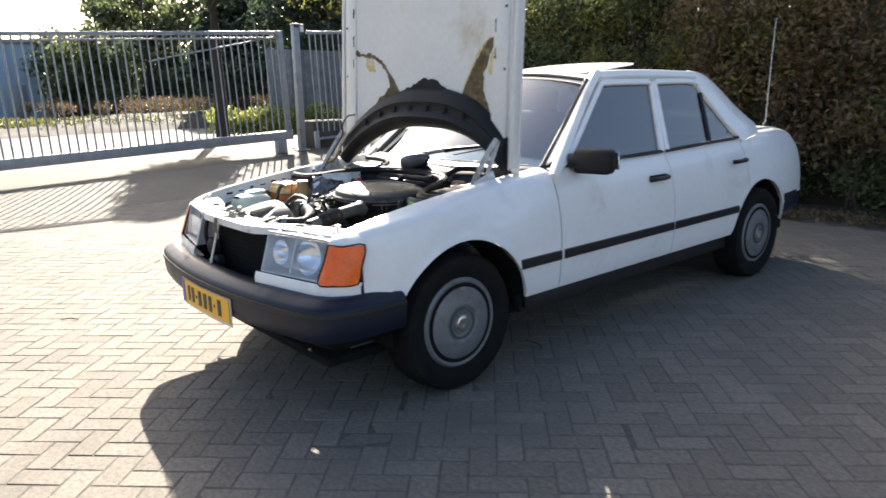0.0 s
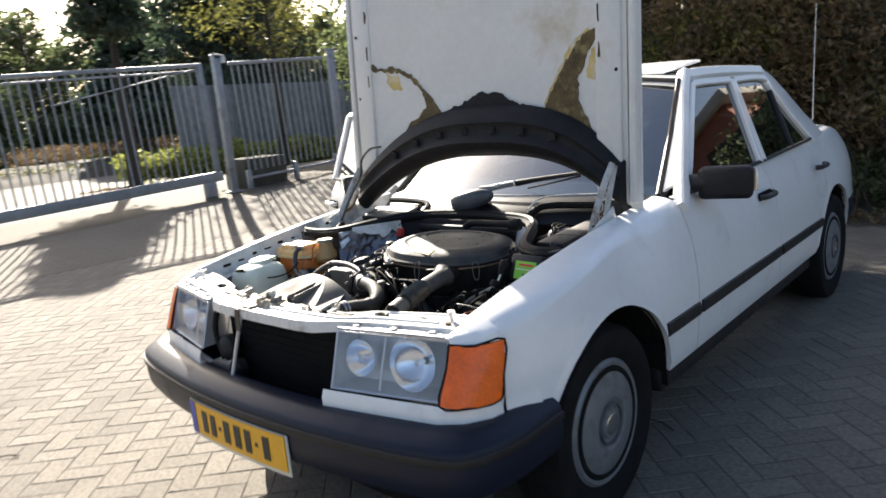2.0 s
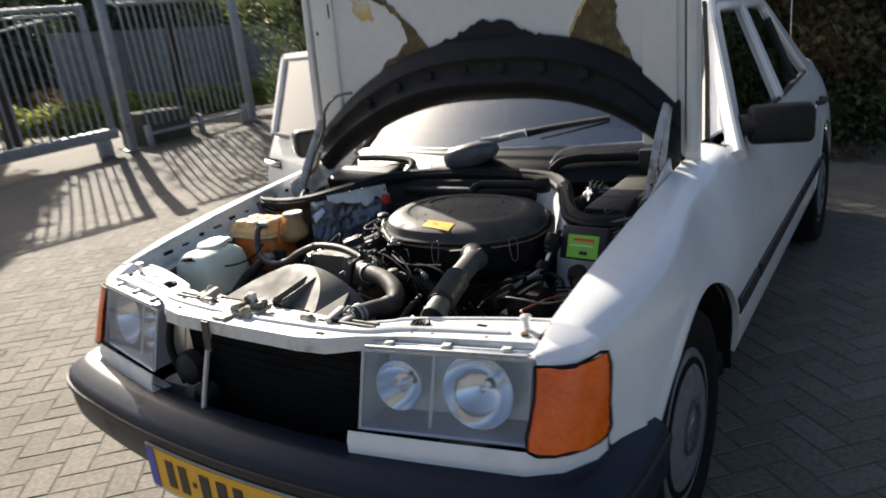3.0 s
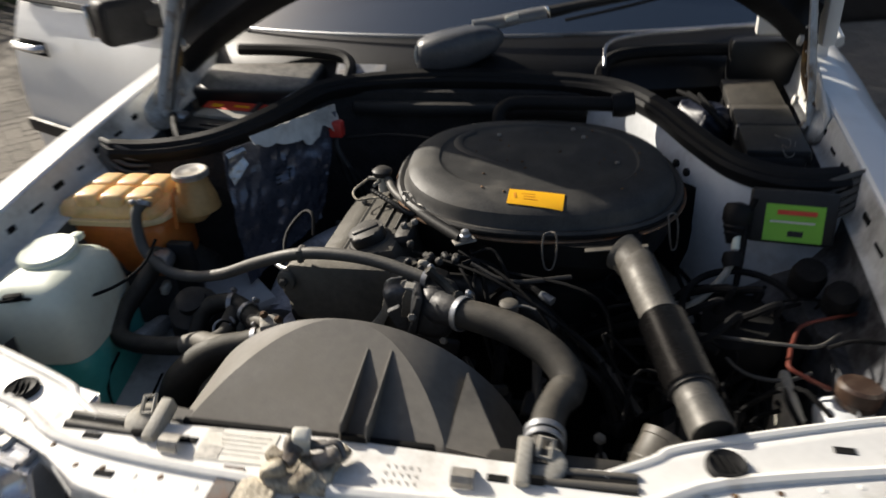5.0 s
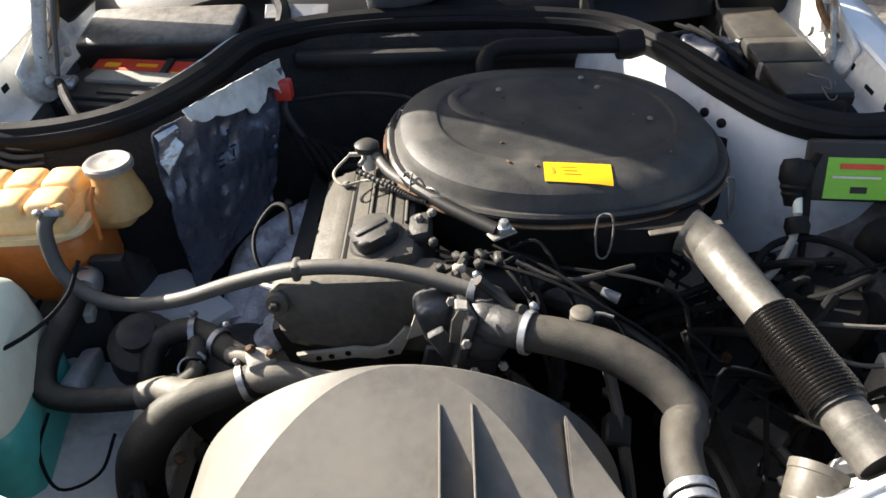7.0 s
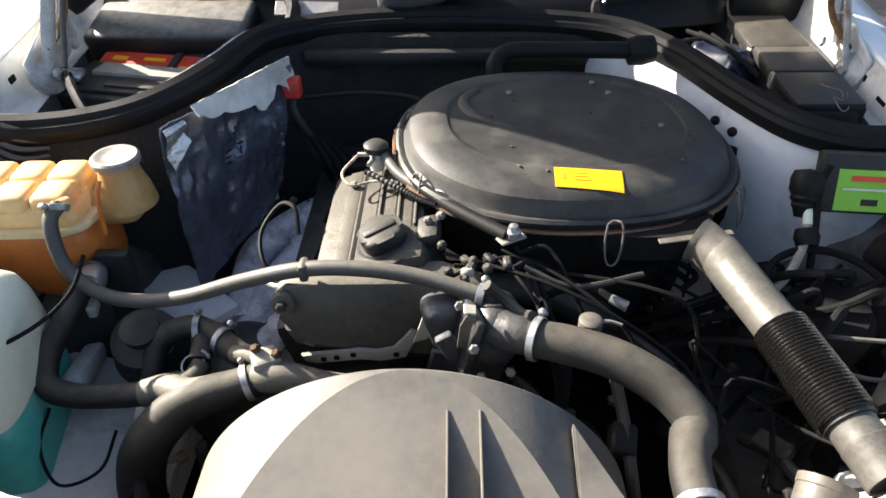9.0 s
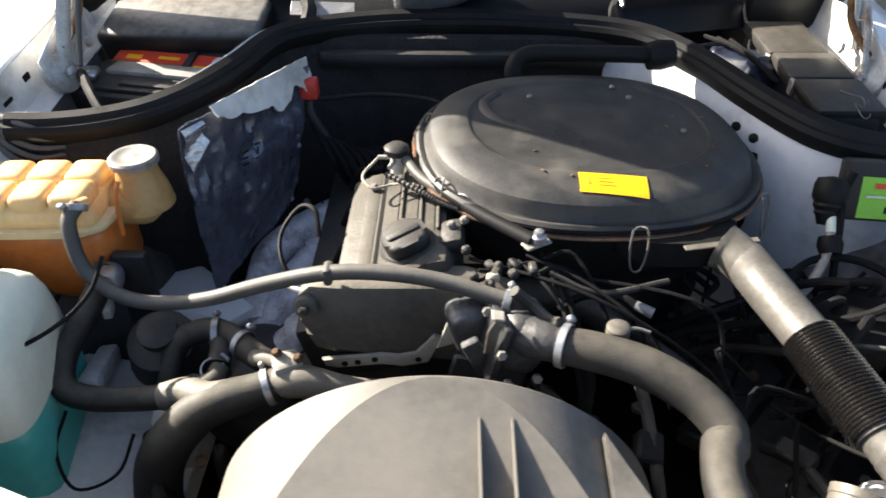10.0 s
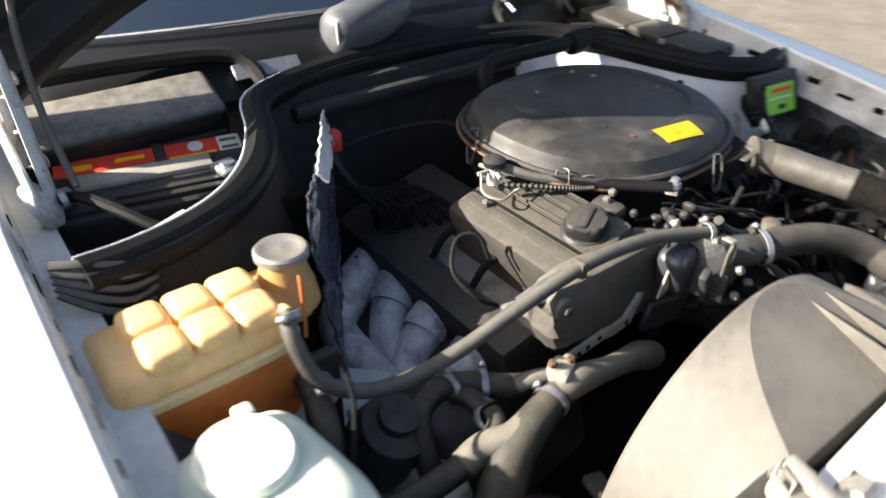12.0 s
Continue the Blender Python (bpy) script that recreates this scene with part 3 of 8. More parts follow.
def leaves(name, centres, spread, count, size, material, label, category, seed=1, flat=0.6, parent=None):
    """Many small folded leaves scattered about the centres."""
    rng = np.random.default_rng(seed)
    c = np.array(centres, float)
    w = np.array(spread, float)
    idx = rng.integers(0, len(c), count)
    d = rng.normal(size=(count, 3))
    d /= np.linalg.norm(d, axis=1)[:, None]
    pos = c[idx] + d * w[idx][:, None] * (rng.random((count, 1)) ** 0.45) * np.array([1, 1, flat])
    pos[:, 2] = np.maximum(pos[:, 2], 0.03)
    u = rng.normal(size=(count, 3))
    u /= np.linalg.norm(u, axis=1)[:, None]
    v = np.cross(u, rng.normal(size=(count, 3)))
    v /= np.linalg.norm(v, axis=1)[:, None] + 1e-9
    nrm = np.cross(u, v)
    s = size * (0.6 + 0.8 * rng.random((count, 1)))
    quad = np.stack([pos - u * s, pos + v * s * 0.42 + nrm * s * 0.15, pos + u * s, pos - v * s * 0.42 + nrm * s * 0.15], 1).reshape(-1, 3)
    faces = np.arange(count * 4).reshape(-1, 4)
    me = bpy.data.meshes.new(name)
    me.from_pydata(quad.tolist(), [], faces.tolist())
    me.materials.append(material)
    ob = new(name, me)
    if parent:
        ob.parent = parent
        return tagged(ob, label)
    return tagged(ob, label, category, kind="stuff")


# hedge and undergrowth behind the car
rng_h = random.Random(4)
# upright dark sheet added for the shade deep inside the hedge
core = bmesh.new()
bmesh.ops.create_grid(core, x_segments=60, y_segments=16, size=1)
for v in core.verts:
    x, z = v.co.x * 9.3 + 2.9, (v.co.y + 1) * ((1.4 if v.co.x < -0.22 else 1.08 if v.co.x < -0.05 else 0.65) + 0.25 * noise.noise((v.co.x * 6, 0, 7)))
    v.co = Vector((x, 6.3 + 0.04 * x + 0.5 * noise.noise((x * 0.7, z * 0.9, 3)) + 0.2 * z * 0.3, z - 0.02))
tagged(part("hedge_core", core, SOIL_HEDGE_SHADE, None), "dark upright sheet for the shaded inside of the tall overgrown hedge", "hedge", kind="stuff")
cs, sp = [], []
for i in range(260):
    x = rng_h.uniform(-6.4, 11) if i % 4 == 0 else rng_h.uniform(-6.4, 2.2)
    z = rng_h.uniform(0.1, (2.9 + 0.35 * math.sin(x * 1.7)) if x < 0.9 else 2.0 if x < 2.3 else 1.3)
    cs.append((x, 5.85 + 0.04 * x + rng_h.uniform(-0.15, 0.35) + 0.05 * z, z)), sp.append(rng_h.uniform(0.25, 0.55))
leaves("hedge_leaves", cs, sp, 60000, 0.035, LEAF_DARK, "dense dark green leaves of a tall shaded hedge", "hedge", 5, 0.8)
cs = [(rng_h.uniform(-1.5, 0.8), 5.55 + rng_h.uniform(-0.2, 0.3), rng_h.uniform(0.7, 2.9)) for _ in range(90)]
leaves("bramble_leaves", cs, [rng_h.uniform(0.2, 0.45) for _ in cs], 15000, 0.035, LEAF_BROWN, "reddish brown bramble leaves hanging in the hedge", "bramble", 6, 0.8)
cs = [(rng_h.uniform(-4, 0.8), 5.6 + rng_h.uniform(-0.2, 0.3), rng_h.uniform(1.0, 2.9)) for _ in range(60)]
leaves("olive_shrub_leaves", cs, [rng_h.uniform(0.2, 0.5) for _ in cs], 12000, 0.03, LEAF_OLIVE, "olive yellow shrub leaves at the hedge front", "shrub", 7, 0.8)
cs = [(rng_h.uniform(-3, 10), 5.25 + rng_h.uniform(-0.1, 0.25), 0.05) for _ in range(90)]
leaves("hedge_litter", cs, [rng_h.uniform(0.12, 0.3) for _ in cs], 5000, 0.03, LEAF_BROWN, "dead leaves along the foot of the hedge", "leaf litter", 8, 0.25)
for i in range(16):
    x = rng_h.uniform(-3, 0.6)
    st = part("bramble_stem", sweep([(x, 5.7, 0.0), (x + rng_h.uniform(-0.3, 0.3), 5.5, 1.3), (x + rng_h.uniform(-0.8, 0.8), 5.35, rng_h.uniform(1.8, 3.3))], lambda t: 0.014 - 0.009 * t, 6, 4), BARK)
    tagged(st, "thin woody stem arching out of the hedge", "stem", "hedge stems")


def tree(name, at, h, r, crown_r, material, label, seed, count=9000, leaf=0.1, low=0.3, conifer=False):
    rg = random.Random(seed)
    t = thing(name, label, "tree", at)
    part("trunk", sweep([(0, 0, -0.05), (rg.uniform(-0.1, 0.1), 0.05, h * 0.4), (rg.uniform(-0.3, 0.3), 0, h * 0.95)], lambda q: r * (1 - 0.85 * q), 10, 5), BARK, t)
    cs, sp = [], []
    for i in range(30 if conifer else 14):
        z = h * (low + (0.97 - low) * i / (30 if conifer else 14))
        a = i * 2.4
        reach = crown_r * ((1.05 - (z / h)) * 1.2 if conifer else rg.uniform(0.6, 1.0))
        tip = (math.cos(a) * reach, math.sin(a) * reach, z + (-0.15 * reach if conifer else 0.4 * reach))
        part("limb", sweep([(0, 0, z * 0.9), (tip[0] * 0.5, tip[1] * 0.5, z), tip], lambda q: r * 0.3 * (1 - 0.8 * q), 6, 3), BARK, t)
        for q in (0.45, 0.7, 1.0):
            cs.append((at[0] + tip[0] * q, at[1] + tip[1] * q, at[2] + tip[2] * q + z * (1 - q))), sp.append(reach * 0.35 + 0.25)
    lv = leaves("crown", cs, sp, count, leaf, material, "", "", seed, 0.5 if conifer else 0.8, t)
    lv.matrix_parent_inverse = Matrix.Translation(at).inverted()
    return t


tree("conifer_tree", (-29.0, 17.6, 0), 12.8, 0.3, 4.9, NEEDLE, "tall dark conifer behind the gate", 11, 16000, 0.2, 0.2, True)
tree("conifer_tree", (-33.0, 14.3, 0), 7.2, 0.22, 2.6, NEEDLE, "dark conifer with drooping limbs behind the gate", 12, 13000, 0.2, 0.35, True)
tree("broadleaf_tree", (-35.8, 23.6, 0), 11.5, 0.27, 4.6, LEAF_OLIVE, "thin spring-leaved tree beyond the yard", 13, 10000, 0.2, 0.3)
tree("broadleaf_tree", (-41.0, 9.5, 0), 4.0, 0.2, 2.8, LEAF_DARK, "rounded dark shrub-like tree beyond the yard", 14, 9000, 0.16, 0.15)
tree("broadleaf_tree", (-15.5, 10.5, 0), 7.0, 0.16, 2.0, LEAF_OLIVE, "slim tree with pale young leaves near the fence", 15, 3500, 0.07, 0.45)
tree("broadleaf_tree", (-13.5, 14.5, 0), 8.0, 0.2, 3.0, LEAF_DARK, "dense dark evergreen tree beside the fence", 17, 14000, 0.11, 0.12)
tree("bare_tree", (-42.5, 13.2, 0), 9.5, 0.16, 3.4, LEAF_BROWN, "nearly bare tree with thin brown twigs", 16, 350, 0.06, 0.3)
rng_w = random.Random(51)
for k in range(4, 11):
    yk = -14 + k * 4.4 + rng_w.uniform(-1, 1)
    tree("backdrop_tree", (-54 + rng_w.uniform(-3, 3) + 0.25 * yk, yk * 1.4 + 12, 0), rng_w.uniform(7.5, 12.0), 0.25, rng_w.uniform(3.4, 4.6), rng_w.choice([LEAF_DARK, LEAF_DARK, LEAF_OLIVE, NEEDLE]), "distant leafy tree closing the yard", 60 + k, 8000, 0.32, 0.1)
tree("conifer_tree", (-14.8, 5.7, 0), 6.2, 0.2, 1.5, NEEDLE, "dark-trunked evergreen just behind the gate", 18, 7000, 0.09, 0.62, True)

# planted strip, board fence and sheds beyond the yard
bank = bmesh.new()
bmesh.ops.create_grid(bank, x_segments=30, y_segments=40, size=1)
for v in bank.verts:
    a, b = v.co.x, v.co.y
    x, y = -33.0 + 6.0 * a, 18 + 17 * b
    edge = max(0.0, (1 - a * a)) * max(0.0, 1 - b ** 4)
    v.co = Vector((x - 2.0 * b, y, -0.03 + 0.6 * edge ** 0.7 + 0.1 * noise.noise((x, y, 0))))
tagged(part("planting_bed", bank, SOIL_HEDGE_SHADE), "low earth bank with grass beyond the gate", "planting bed", kind="structure")
rng_g = random.Random(9)
cs = [(-33.0 + rng_g.uniform(-5, 5.3), 23 + rng_g.uniform(-10, 10), 0.5) for _ in range(220)]
leaves("grass_tufts", cs, [rng_g.uniform(0.5, 1.0) for _ in cs], 30000, 0.08, GRASS, "sunlit yellow-green grass and weeds on the bank", "grass", 21, 0.35)
cs = [(-30 + rng_g.uniform(-5, 2.3), rng_g.uniform(2.5, 15), 0.3) for _ in range(160)]
leaves("olive_tufts", cs, [rng_g.uniform(0.4, 0.9) for _ in cs], 12000, 0.08, LEAF_OLIVE, "dry olive and brown grass on the bank", "grass", 23, 0.35)
cs = [(-33 + rng_g.uniform(-4, 2), 13 + rng_g.uniform(-8, 8), 0.9) for _ in range(50)]
leaves("low_shrubs", cs, [rng_g.uniform(0.4, 0.8) for _ in cs], 12000, 0.06, LEAF_BROWN, "low brown shrubs on the bank", "shrub", 22, 0.7)
bf = thing("board_fence", "grey upright board fence in the distance", "fence", (0, 0, 0))
one = None
for i in range(70):
    y = 9.3 + i * 0.19
    if one is None:
        one = part("board", rbox((0, 0, 1.4), (0.03, 0.17, 2.8), 0.004), WOODGREY, bf)
        one.location = (-19.0, y, 0)
    else:
        ob = new("board", one.data)
        ob.location, ob.parent = (-19.0 - 0.05 * (y - 9), y, 0), bf
rng_f = random.Random(33)
cs = [(-17.9 + rng_f.uniform(-0.5, 0.7), rng_f.uniform(6.8, 20.0), rng_f.uniform(0.25, 0.8)) for _ in range(170)]
leaves("fence_weeds", cs, [rng_f.uniform(0.2, 0.45) for _ in cs], 14000, 0.075, GRASS, "bright yellow-green weeds along the fence foot", "weeds", 34, 0.7)
shed = thing("site_shed", "pale blue metal-sheet shed far behind the gate", "shed", (-46, 4.6, 0))
part("wall", rbox((0, 0, 2.2), (5, 7, 4.4), 0.03), BLUESHED, shed)
part("roof", rbox((0, 0, 4.48), (5.4, 7.4, 0.16), 0.03), GATE, shed)
for k in range(8):
    part("rib", rbox((2.53, -3.1 + k * 0.88, 2.2), (0.05, 0.06, 4.3), 0.01), BLUESHED, shed)
part("door", rbox((2.54, 1.5, 1.05), (0.06, 1.0, 2.1), 0.01), GATE, shed)
# brick building across the yard, seen mirrored in the side windows
bb = thing("brick_building", "long red-brown brick building beyond the hedge", "building", (10.0, 14.5, 0))
part("wall", rbox((0, 0, 1.95), (14, 5, 3.9), 0.02), BRICKWALL, bb)
part("roof", rbox((0, 0, 3.98), (14.5, 5.5, 0.2), 0.03), CONCRETE, bb)
for k in range(4):
    for z in (1.9,):
        w = part("window", rbox((-5.0 + k * 3.3, -2.51, z), (1.6, 0.08, 1.2), 0.01), CONCRETE, bb)
        part("pane", rbox((-5.0 + k * 3.3, -2.56, z), (1.4, 0.02, 1.0), 0), INTERIOR, w)
# scattered twigs and bits on the paving
rng_t = random.Random(31)
for i in range(14):
    x, y, a = rng_t.uniform(-3, 4), rng_t.uniform(-2.6, 4.6), rng_t.uniform(0, 6.3)
    L = rng_t.uniform(0.05, 0.16)
    tw = part("twig", sweep([(x, y, 0.006), (x + L * 0.5 * math.cos(a), y + L * 0.5 * math.sin(a), 0.009), (x + L * math.cos(a + 0.3), y + L * math.sin(a + 0.3), 0.006)], 0.003, 5, 2), BARK)
    tagged(tw, "small dry twig lying on the paving", "twig", "twigs")

# dark shrubbery closing the view under the far trees
shade = bmesh.new()
bmesh.ops.create_grid(shade, x_segments=60, y_segments=12, size=1)
for v in shade.verts:
    y, z = 30 + v.co.x * 21.5, (v.co.y + 1) * (1.5 + 0.5 * noise.noise((v.co.x * 9, 0, 2)))
    v.co = Vector((-41 + 0.2 * y - 6 + 0.7 * noise.noise((y * 0.5, z, 5)), y, z - 0.02))
tagged(part("shrubbery_core", shade, UNDERGROWTH), "dark earthy inside of the far shrubbery", "shrubbery", kind="stuff")
rng_s = random.Random(40)
cs = []
for _ in range(260):
    y = rng_s.uniform(8.5, 50)
    cs.append((-46.4 + 0.2 * y + rng_s.uniform(-0.3, 0.9), y, rng_s.uniform(0.3, 3.0)))
leaves("shrubbery_leaves", cs, [rng_s.uniform(0.5, 1.0) for _ in cs], 30000, 0.1, LEAF_DARK, "dark leafy shrubbery under the far trees", "shrubbery", 41, 0.8)
# sunlit weeds along the foot of the board fence
cs = [(-17.9 + rng_s.uniform(-0.7, 0.8), rng_s.uniform(8.6, 21), 0.12) for _ in range(150)]
leaves("fence_weeds", cs, [rng_s.uniform(0.25, 0.5) for _ in cs], 16000, 0.05, GRASS, "sunlit yellow-green weeds along the board fence", "weeds", 45, 0.55)
cs = [(-16.3 + rng_s.uniform(-1.2, 1.2), rng_s.uniform(5.5, 19), 0.03) for _ in range(120)]
leaves("leaf_litter", cs, [rng_s.uniform(0.3, 0.6) for _ in cs], 7000, 0.05, LEAF_BROWN, "brown leaf litter before the weeds", "leaf litter", 46, 0.1)

# ==== the car: body ====
car = thing("car", "white four-door saloon with open bonnet and an open front door", "car", (0, 0, 0))
SIDE_X = [(0.16, 0.80), (0.24, 0.828), (0.32, 0.845), (0.42, 0.858), (0.52, 0.866), (0.62, 0.865), (0.72, 0.855), (0.80, 0.838), (0.86, 0.818), (0.91, 0.795), (0.95, 0.77), (1.05, 0.72)]
FENDER_Z = [(-0.62, 0.772), (-0.5, 0.795), (-0.35, 0.825), (-0.15, 0.858), (0.05, 0.886), (0.25, 0.91), (0.45, 0.932), (0.66, 0.95)]
BELT_Z = [(0.6, 0.945), (1.66, 0.962), (2.6, 0.985), (2.95, 1.015), (3.3, 1.02), (3.45, 1.005), (3.53, 0.985), (3.57, 0.95), (3.58, 0.9)]
ARCH_R = 0.390
CREST = {1: 0.694, -1: 0.728}


def body_width(y, z):
    x = lerp(SIDE_X, z)
    if y < -0.1:
        x -= 0.062 * ((-y - 0.1) / 0.4) ** 2
    if y > 2.9:
        x -= 0.085 * ((y - 2.9) / 0.75) ** 2
    return x


def low_edge(y, base=0.36):
    z = base if -0.385 < y < 3.19 else 0.53
    for yc in (0.0, 2.8):
        d = abs(y - yc)
        if d < ARCH_R:
            z = max(z, 0.305 + math.sqrt(ARCH_R ** 2 - d * d))
    return z


def side_panel(name, ys, top, side, label="", base=0.36, roll_in=0.0, parent=None, material=None):
    """Outer sheet of a body side between two stations, following the wheel arch and the crown line."""
    rows = []

    def half_width(y, z):
        slim = 0.022 * math.exp(-((y - 0.2) / 0.2) ** 2) * min(1, max(0, (z - 0.62) / 0.2)) if name == "fender" and side > 0 else 0
        return body_width(y, z) - slim

    for y in ys:
        lo, hi = low_edge(y, base), top(y)
        row = []
        lip = 0.012 if lo > base + 0.02 else 0.02
        row.append((side * (half_width(y, lo) - 0.014), y, lo + 0.004))
        row.append((side * (half_width(y, lo) + (0.004 if lo > base + 0.02 else -0.004)), y, lo))
        for k in range(13):
            z = lo + lip + (hi - 0.03 - lo - lip) * k / 12
            flare = 0.007 * math.exp(-((z - lo) / 0.02) ** 2) if lo > base + 0.02 else 0
            row.append((side * (half_width(y, z) + flare), y, z))
        xe = half_width(y, hi - 0.03)
        if roll_in:
            for q in (0.35, 0.65, 0.88, 1.0):
                a = q * math.pi / 2
                row.append((side * (xe - (xe - roll_in) * (1 - math.cos(a)) ** 0.9), y, hi - 0.03 + 0.03 * math.sin(a)))
            row.append((side * (roll_in - 0.004), y, hi - 0.006))
        else:
            row.append((side * (xe - 0.012), y, hi - 0.005))
            row.append((side * (xe - 0.035), y, hi))
        rows.append(row)
    return part(name, sheet(rows, 0.004), material or WHITE, parent or car, label, 55)


def arch_steps(yc, a, b):
    ys = set()
    for k in range(41):
        y = yc - ARCH_R * math.cos(math.pi * k / 40)
        if a <= y <= b:
            ys.add(round(y, 4))
    for y in (yc - ARCH_R - 0.0015, yc + ARCH_R + 0.0015):
        if a <= y <= b:
            ys.add(y)
    return ys


for side in (1, -1):
    ys = sorted(arch_steps(0.0, -0.5, 0.63) | set(steps(-0.50, 0.625, 22)))
    fd = side_panel("fender", ys, lambda y: lerp(FENDER_Z, y), side, "white front fender", roll_in=CREST[side])
    # upright inner flange with its row of slots; the duller paint carries its shade
    rows = [[(side * (CREST[side] - 0.0035), y, lerp(FENDER_Z, y) - 0.005), (side * (CREST[side] - 0.0065), y, lerp(FENDER_Z, y) - 0.016), (side * (CREST[side] - 0.014), y, lerp(FENDER_Z, y) - 0.062), (side * (CREST[side] - 0.02), y, lerp(FENDER_Z, y) - 0.070), (side * 0.668, y, lerp(FENDER_Z, y) - 0.072)] for y in steps(-0.49, 0.60, 22)]
    fl = part("inner_flange", sheet(rows, 0.003), WHITE_BAY, fd, "dull white inner flange with slots, shade painted in")
    for k in range(9):
        y = -0.36 + k * 0.068
        part("slot", rbox((side * (CREST[side] - 0.0125), y, lerp(FENDER_Z, y) - 0.036 - 0.004 * (k % 2)), (0.004, 0.036 - 0.008 * (k % 3), 0.012 - 0.004 * (k % 2)), 0.0015, 1, (4, 0, 0)), UNDER, fl)
    ys = sorted(arch_steps(2.8, 2.05, 2.6) | set(steps(1.668, 2.6, 16)))
    side_panel("rear_door", [y for y in ys if y < 2.6], lambda y: lerp(BELT_Z, y), side, "white rear door")
    ys = sorted(arch_steps(2.8, 2.604, 3.58) | set(steps(2.604, 3.58, 20)))
    side_panel("rear_quarter", ys, lambda y: lerp(BELT_Z, y), side, "white rear quarter panel", roll_in=0.60)
    part("sill", rbox((side * 0.782, 1.4, 0.315), (0.07, 2.03, 0.1), 0.02), BLACK, car, "black lower sill")
    for y0, y1 in ((0.335, 0.62), (1.675, 2.45), (3.18, 3.45)):
        rows = [[(side * (body_width(y, 0.53) + o), y, z) for z, o in ((0.505, -0.004), (0.508, 0.009), (0.53, 0.013), (0.552, 0.009), (0.555, -0.004))] for y in steps(y0, y1, 8)]
        part("side_moulding", rings(rows), BLACK, car, "black rubbing strip")
    # wheel housing
    for yc in (0.0, 2.8):
        rows = []
        for k in range(17):
            a = math.pi * k / 16
            rows.append([(side * x, yc - 0.40 * math.cos(a), 0.30 + 0.40 * math.sin(a)) for x in (0.835, 0.70, 0.58)])
        part("wheel_arch_liner", sheet(rows, 0.004), UNDER, car)


def front_door(side, name):
    d = None
    ys = steps(0.632, 1.662, 18)
    d = side_panel(name, ys, lambda y: lerp(BELT_Z, y), side, "white front door with black handle and strip")
    rows = [[(side * (body_width(y, 0.53) + o), y, z) for z, o in ((0.505, -0.004), (0.508, 0.009), (0.53, 0.013), (0.552, 0.009), (0.555, -0.004))] for y in steps(0.65, 1.65, 8)]
    part("side_moulding", rings(rows), BLACK, d, "black rubbing strip")
    return d


def handle(side, y, parent, material=None):
    x = body_width(y, 0.81)
    part("handle_recess", rbox((side * (x - 0.001), y, 0.815), (0.006, 0.17, 0.05), 0.003), UNDER, parent)
    part("door_handle", sweep([(side * (x + 0.004), y - 0.085, 0.82), (side * (x + 0.03), y - 0.06, 0.822), (side * (x + 0.032), y + 0.05, 0.824), (side * (x + 0.01), y + 0.088, 0.824)], 0.014, 8, 5, flat=0.8), material or BLACK, parent, "pull handle with the sun's glint painted in" if material else "black pull handle")


def gx(z):
    return 0.785 - (z - 0.95) * 0.47


def frame_bar(pts, side, parent, w=0.034, d=0.028, material=None, name="window_frame"):
    """A flat-sided bar along points (y, z) on the glasshouse side."""
    path = smooth_path([(side * gx(z), y, z) for y, z in pts], 5)
    rows = []
    for i, p in enumerate(path):
        t = (path[min(i + 1, len(path) - 1)] - path[max(0, i - 1)]).normalized()
        out = Vector((side * 0.9, 0, 0.42)).normalized()
        a = t.cross(out).normalized()
        rows.append([p + a * u * w / 2 + out * v * d / 2 for u, v in ((-1, -1), (-1, 0.6), (-0.7, 1), (0.7, 1), (1, 0.6), (1, -1))])
    return part(name, rings(rows), material or WHITE, parent)


def pane(name, pts, side, parent, inset=0.006):
    vs = [(side * (gx(z) - inset), y, z) for y, z in pts]
    bm = bmesh.new()
    a = [bm.verts.new(v) for v in vs]
    b = [bm.verts.new((v[0] - side * 0.004, v[1], v[2])) for v in vs]
    bm.faces.new(a), bm.faces.new(b[::-1])
    for i in range(len(a)):
        j = (i + 1) % len(a)
        bm.faces.new((a[i], a[j], b[j], b[i]))
    ob = part(name, bm, PANE, parent, "tinted side glass", 0)
    ob.visible_shadow = False
    return ob


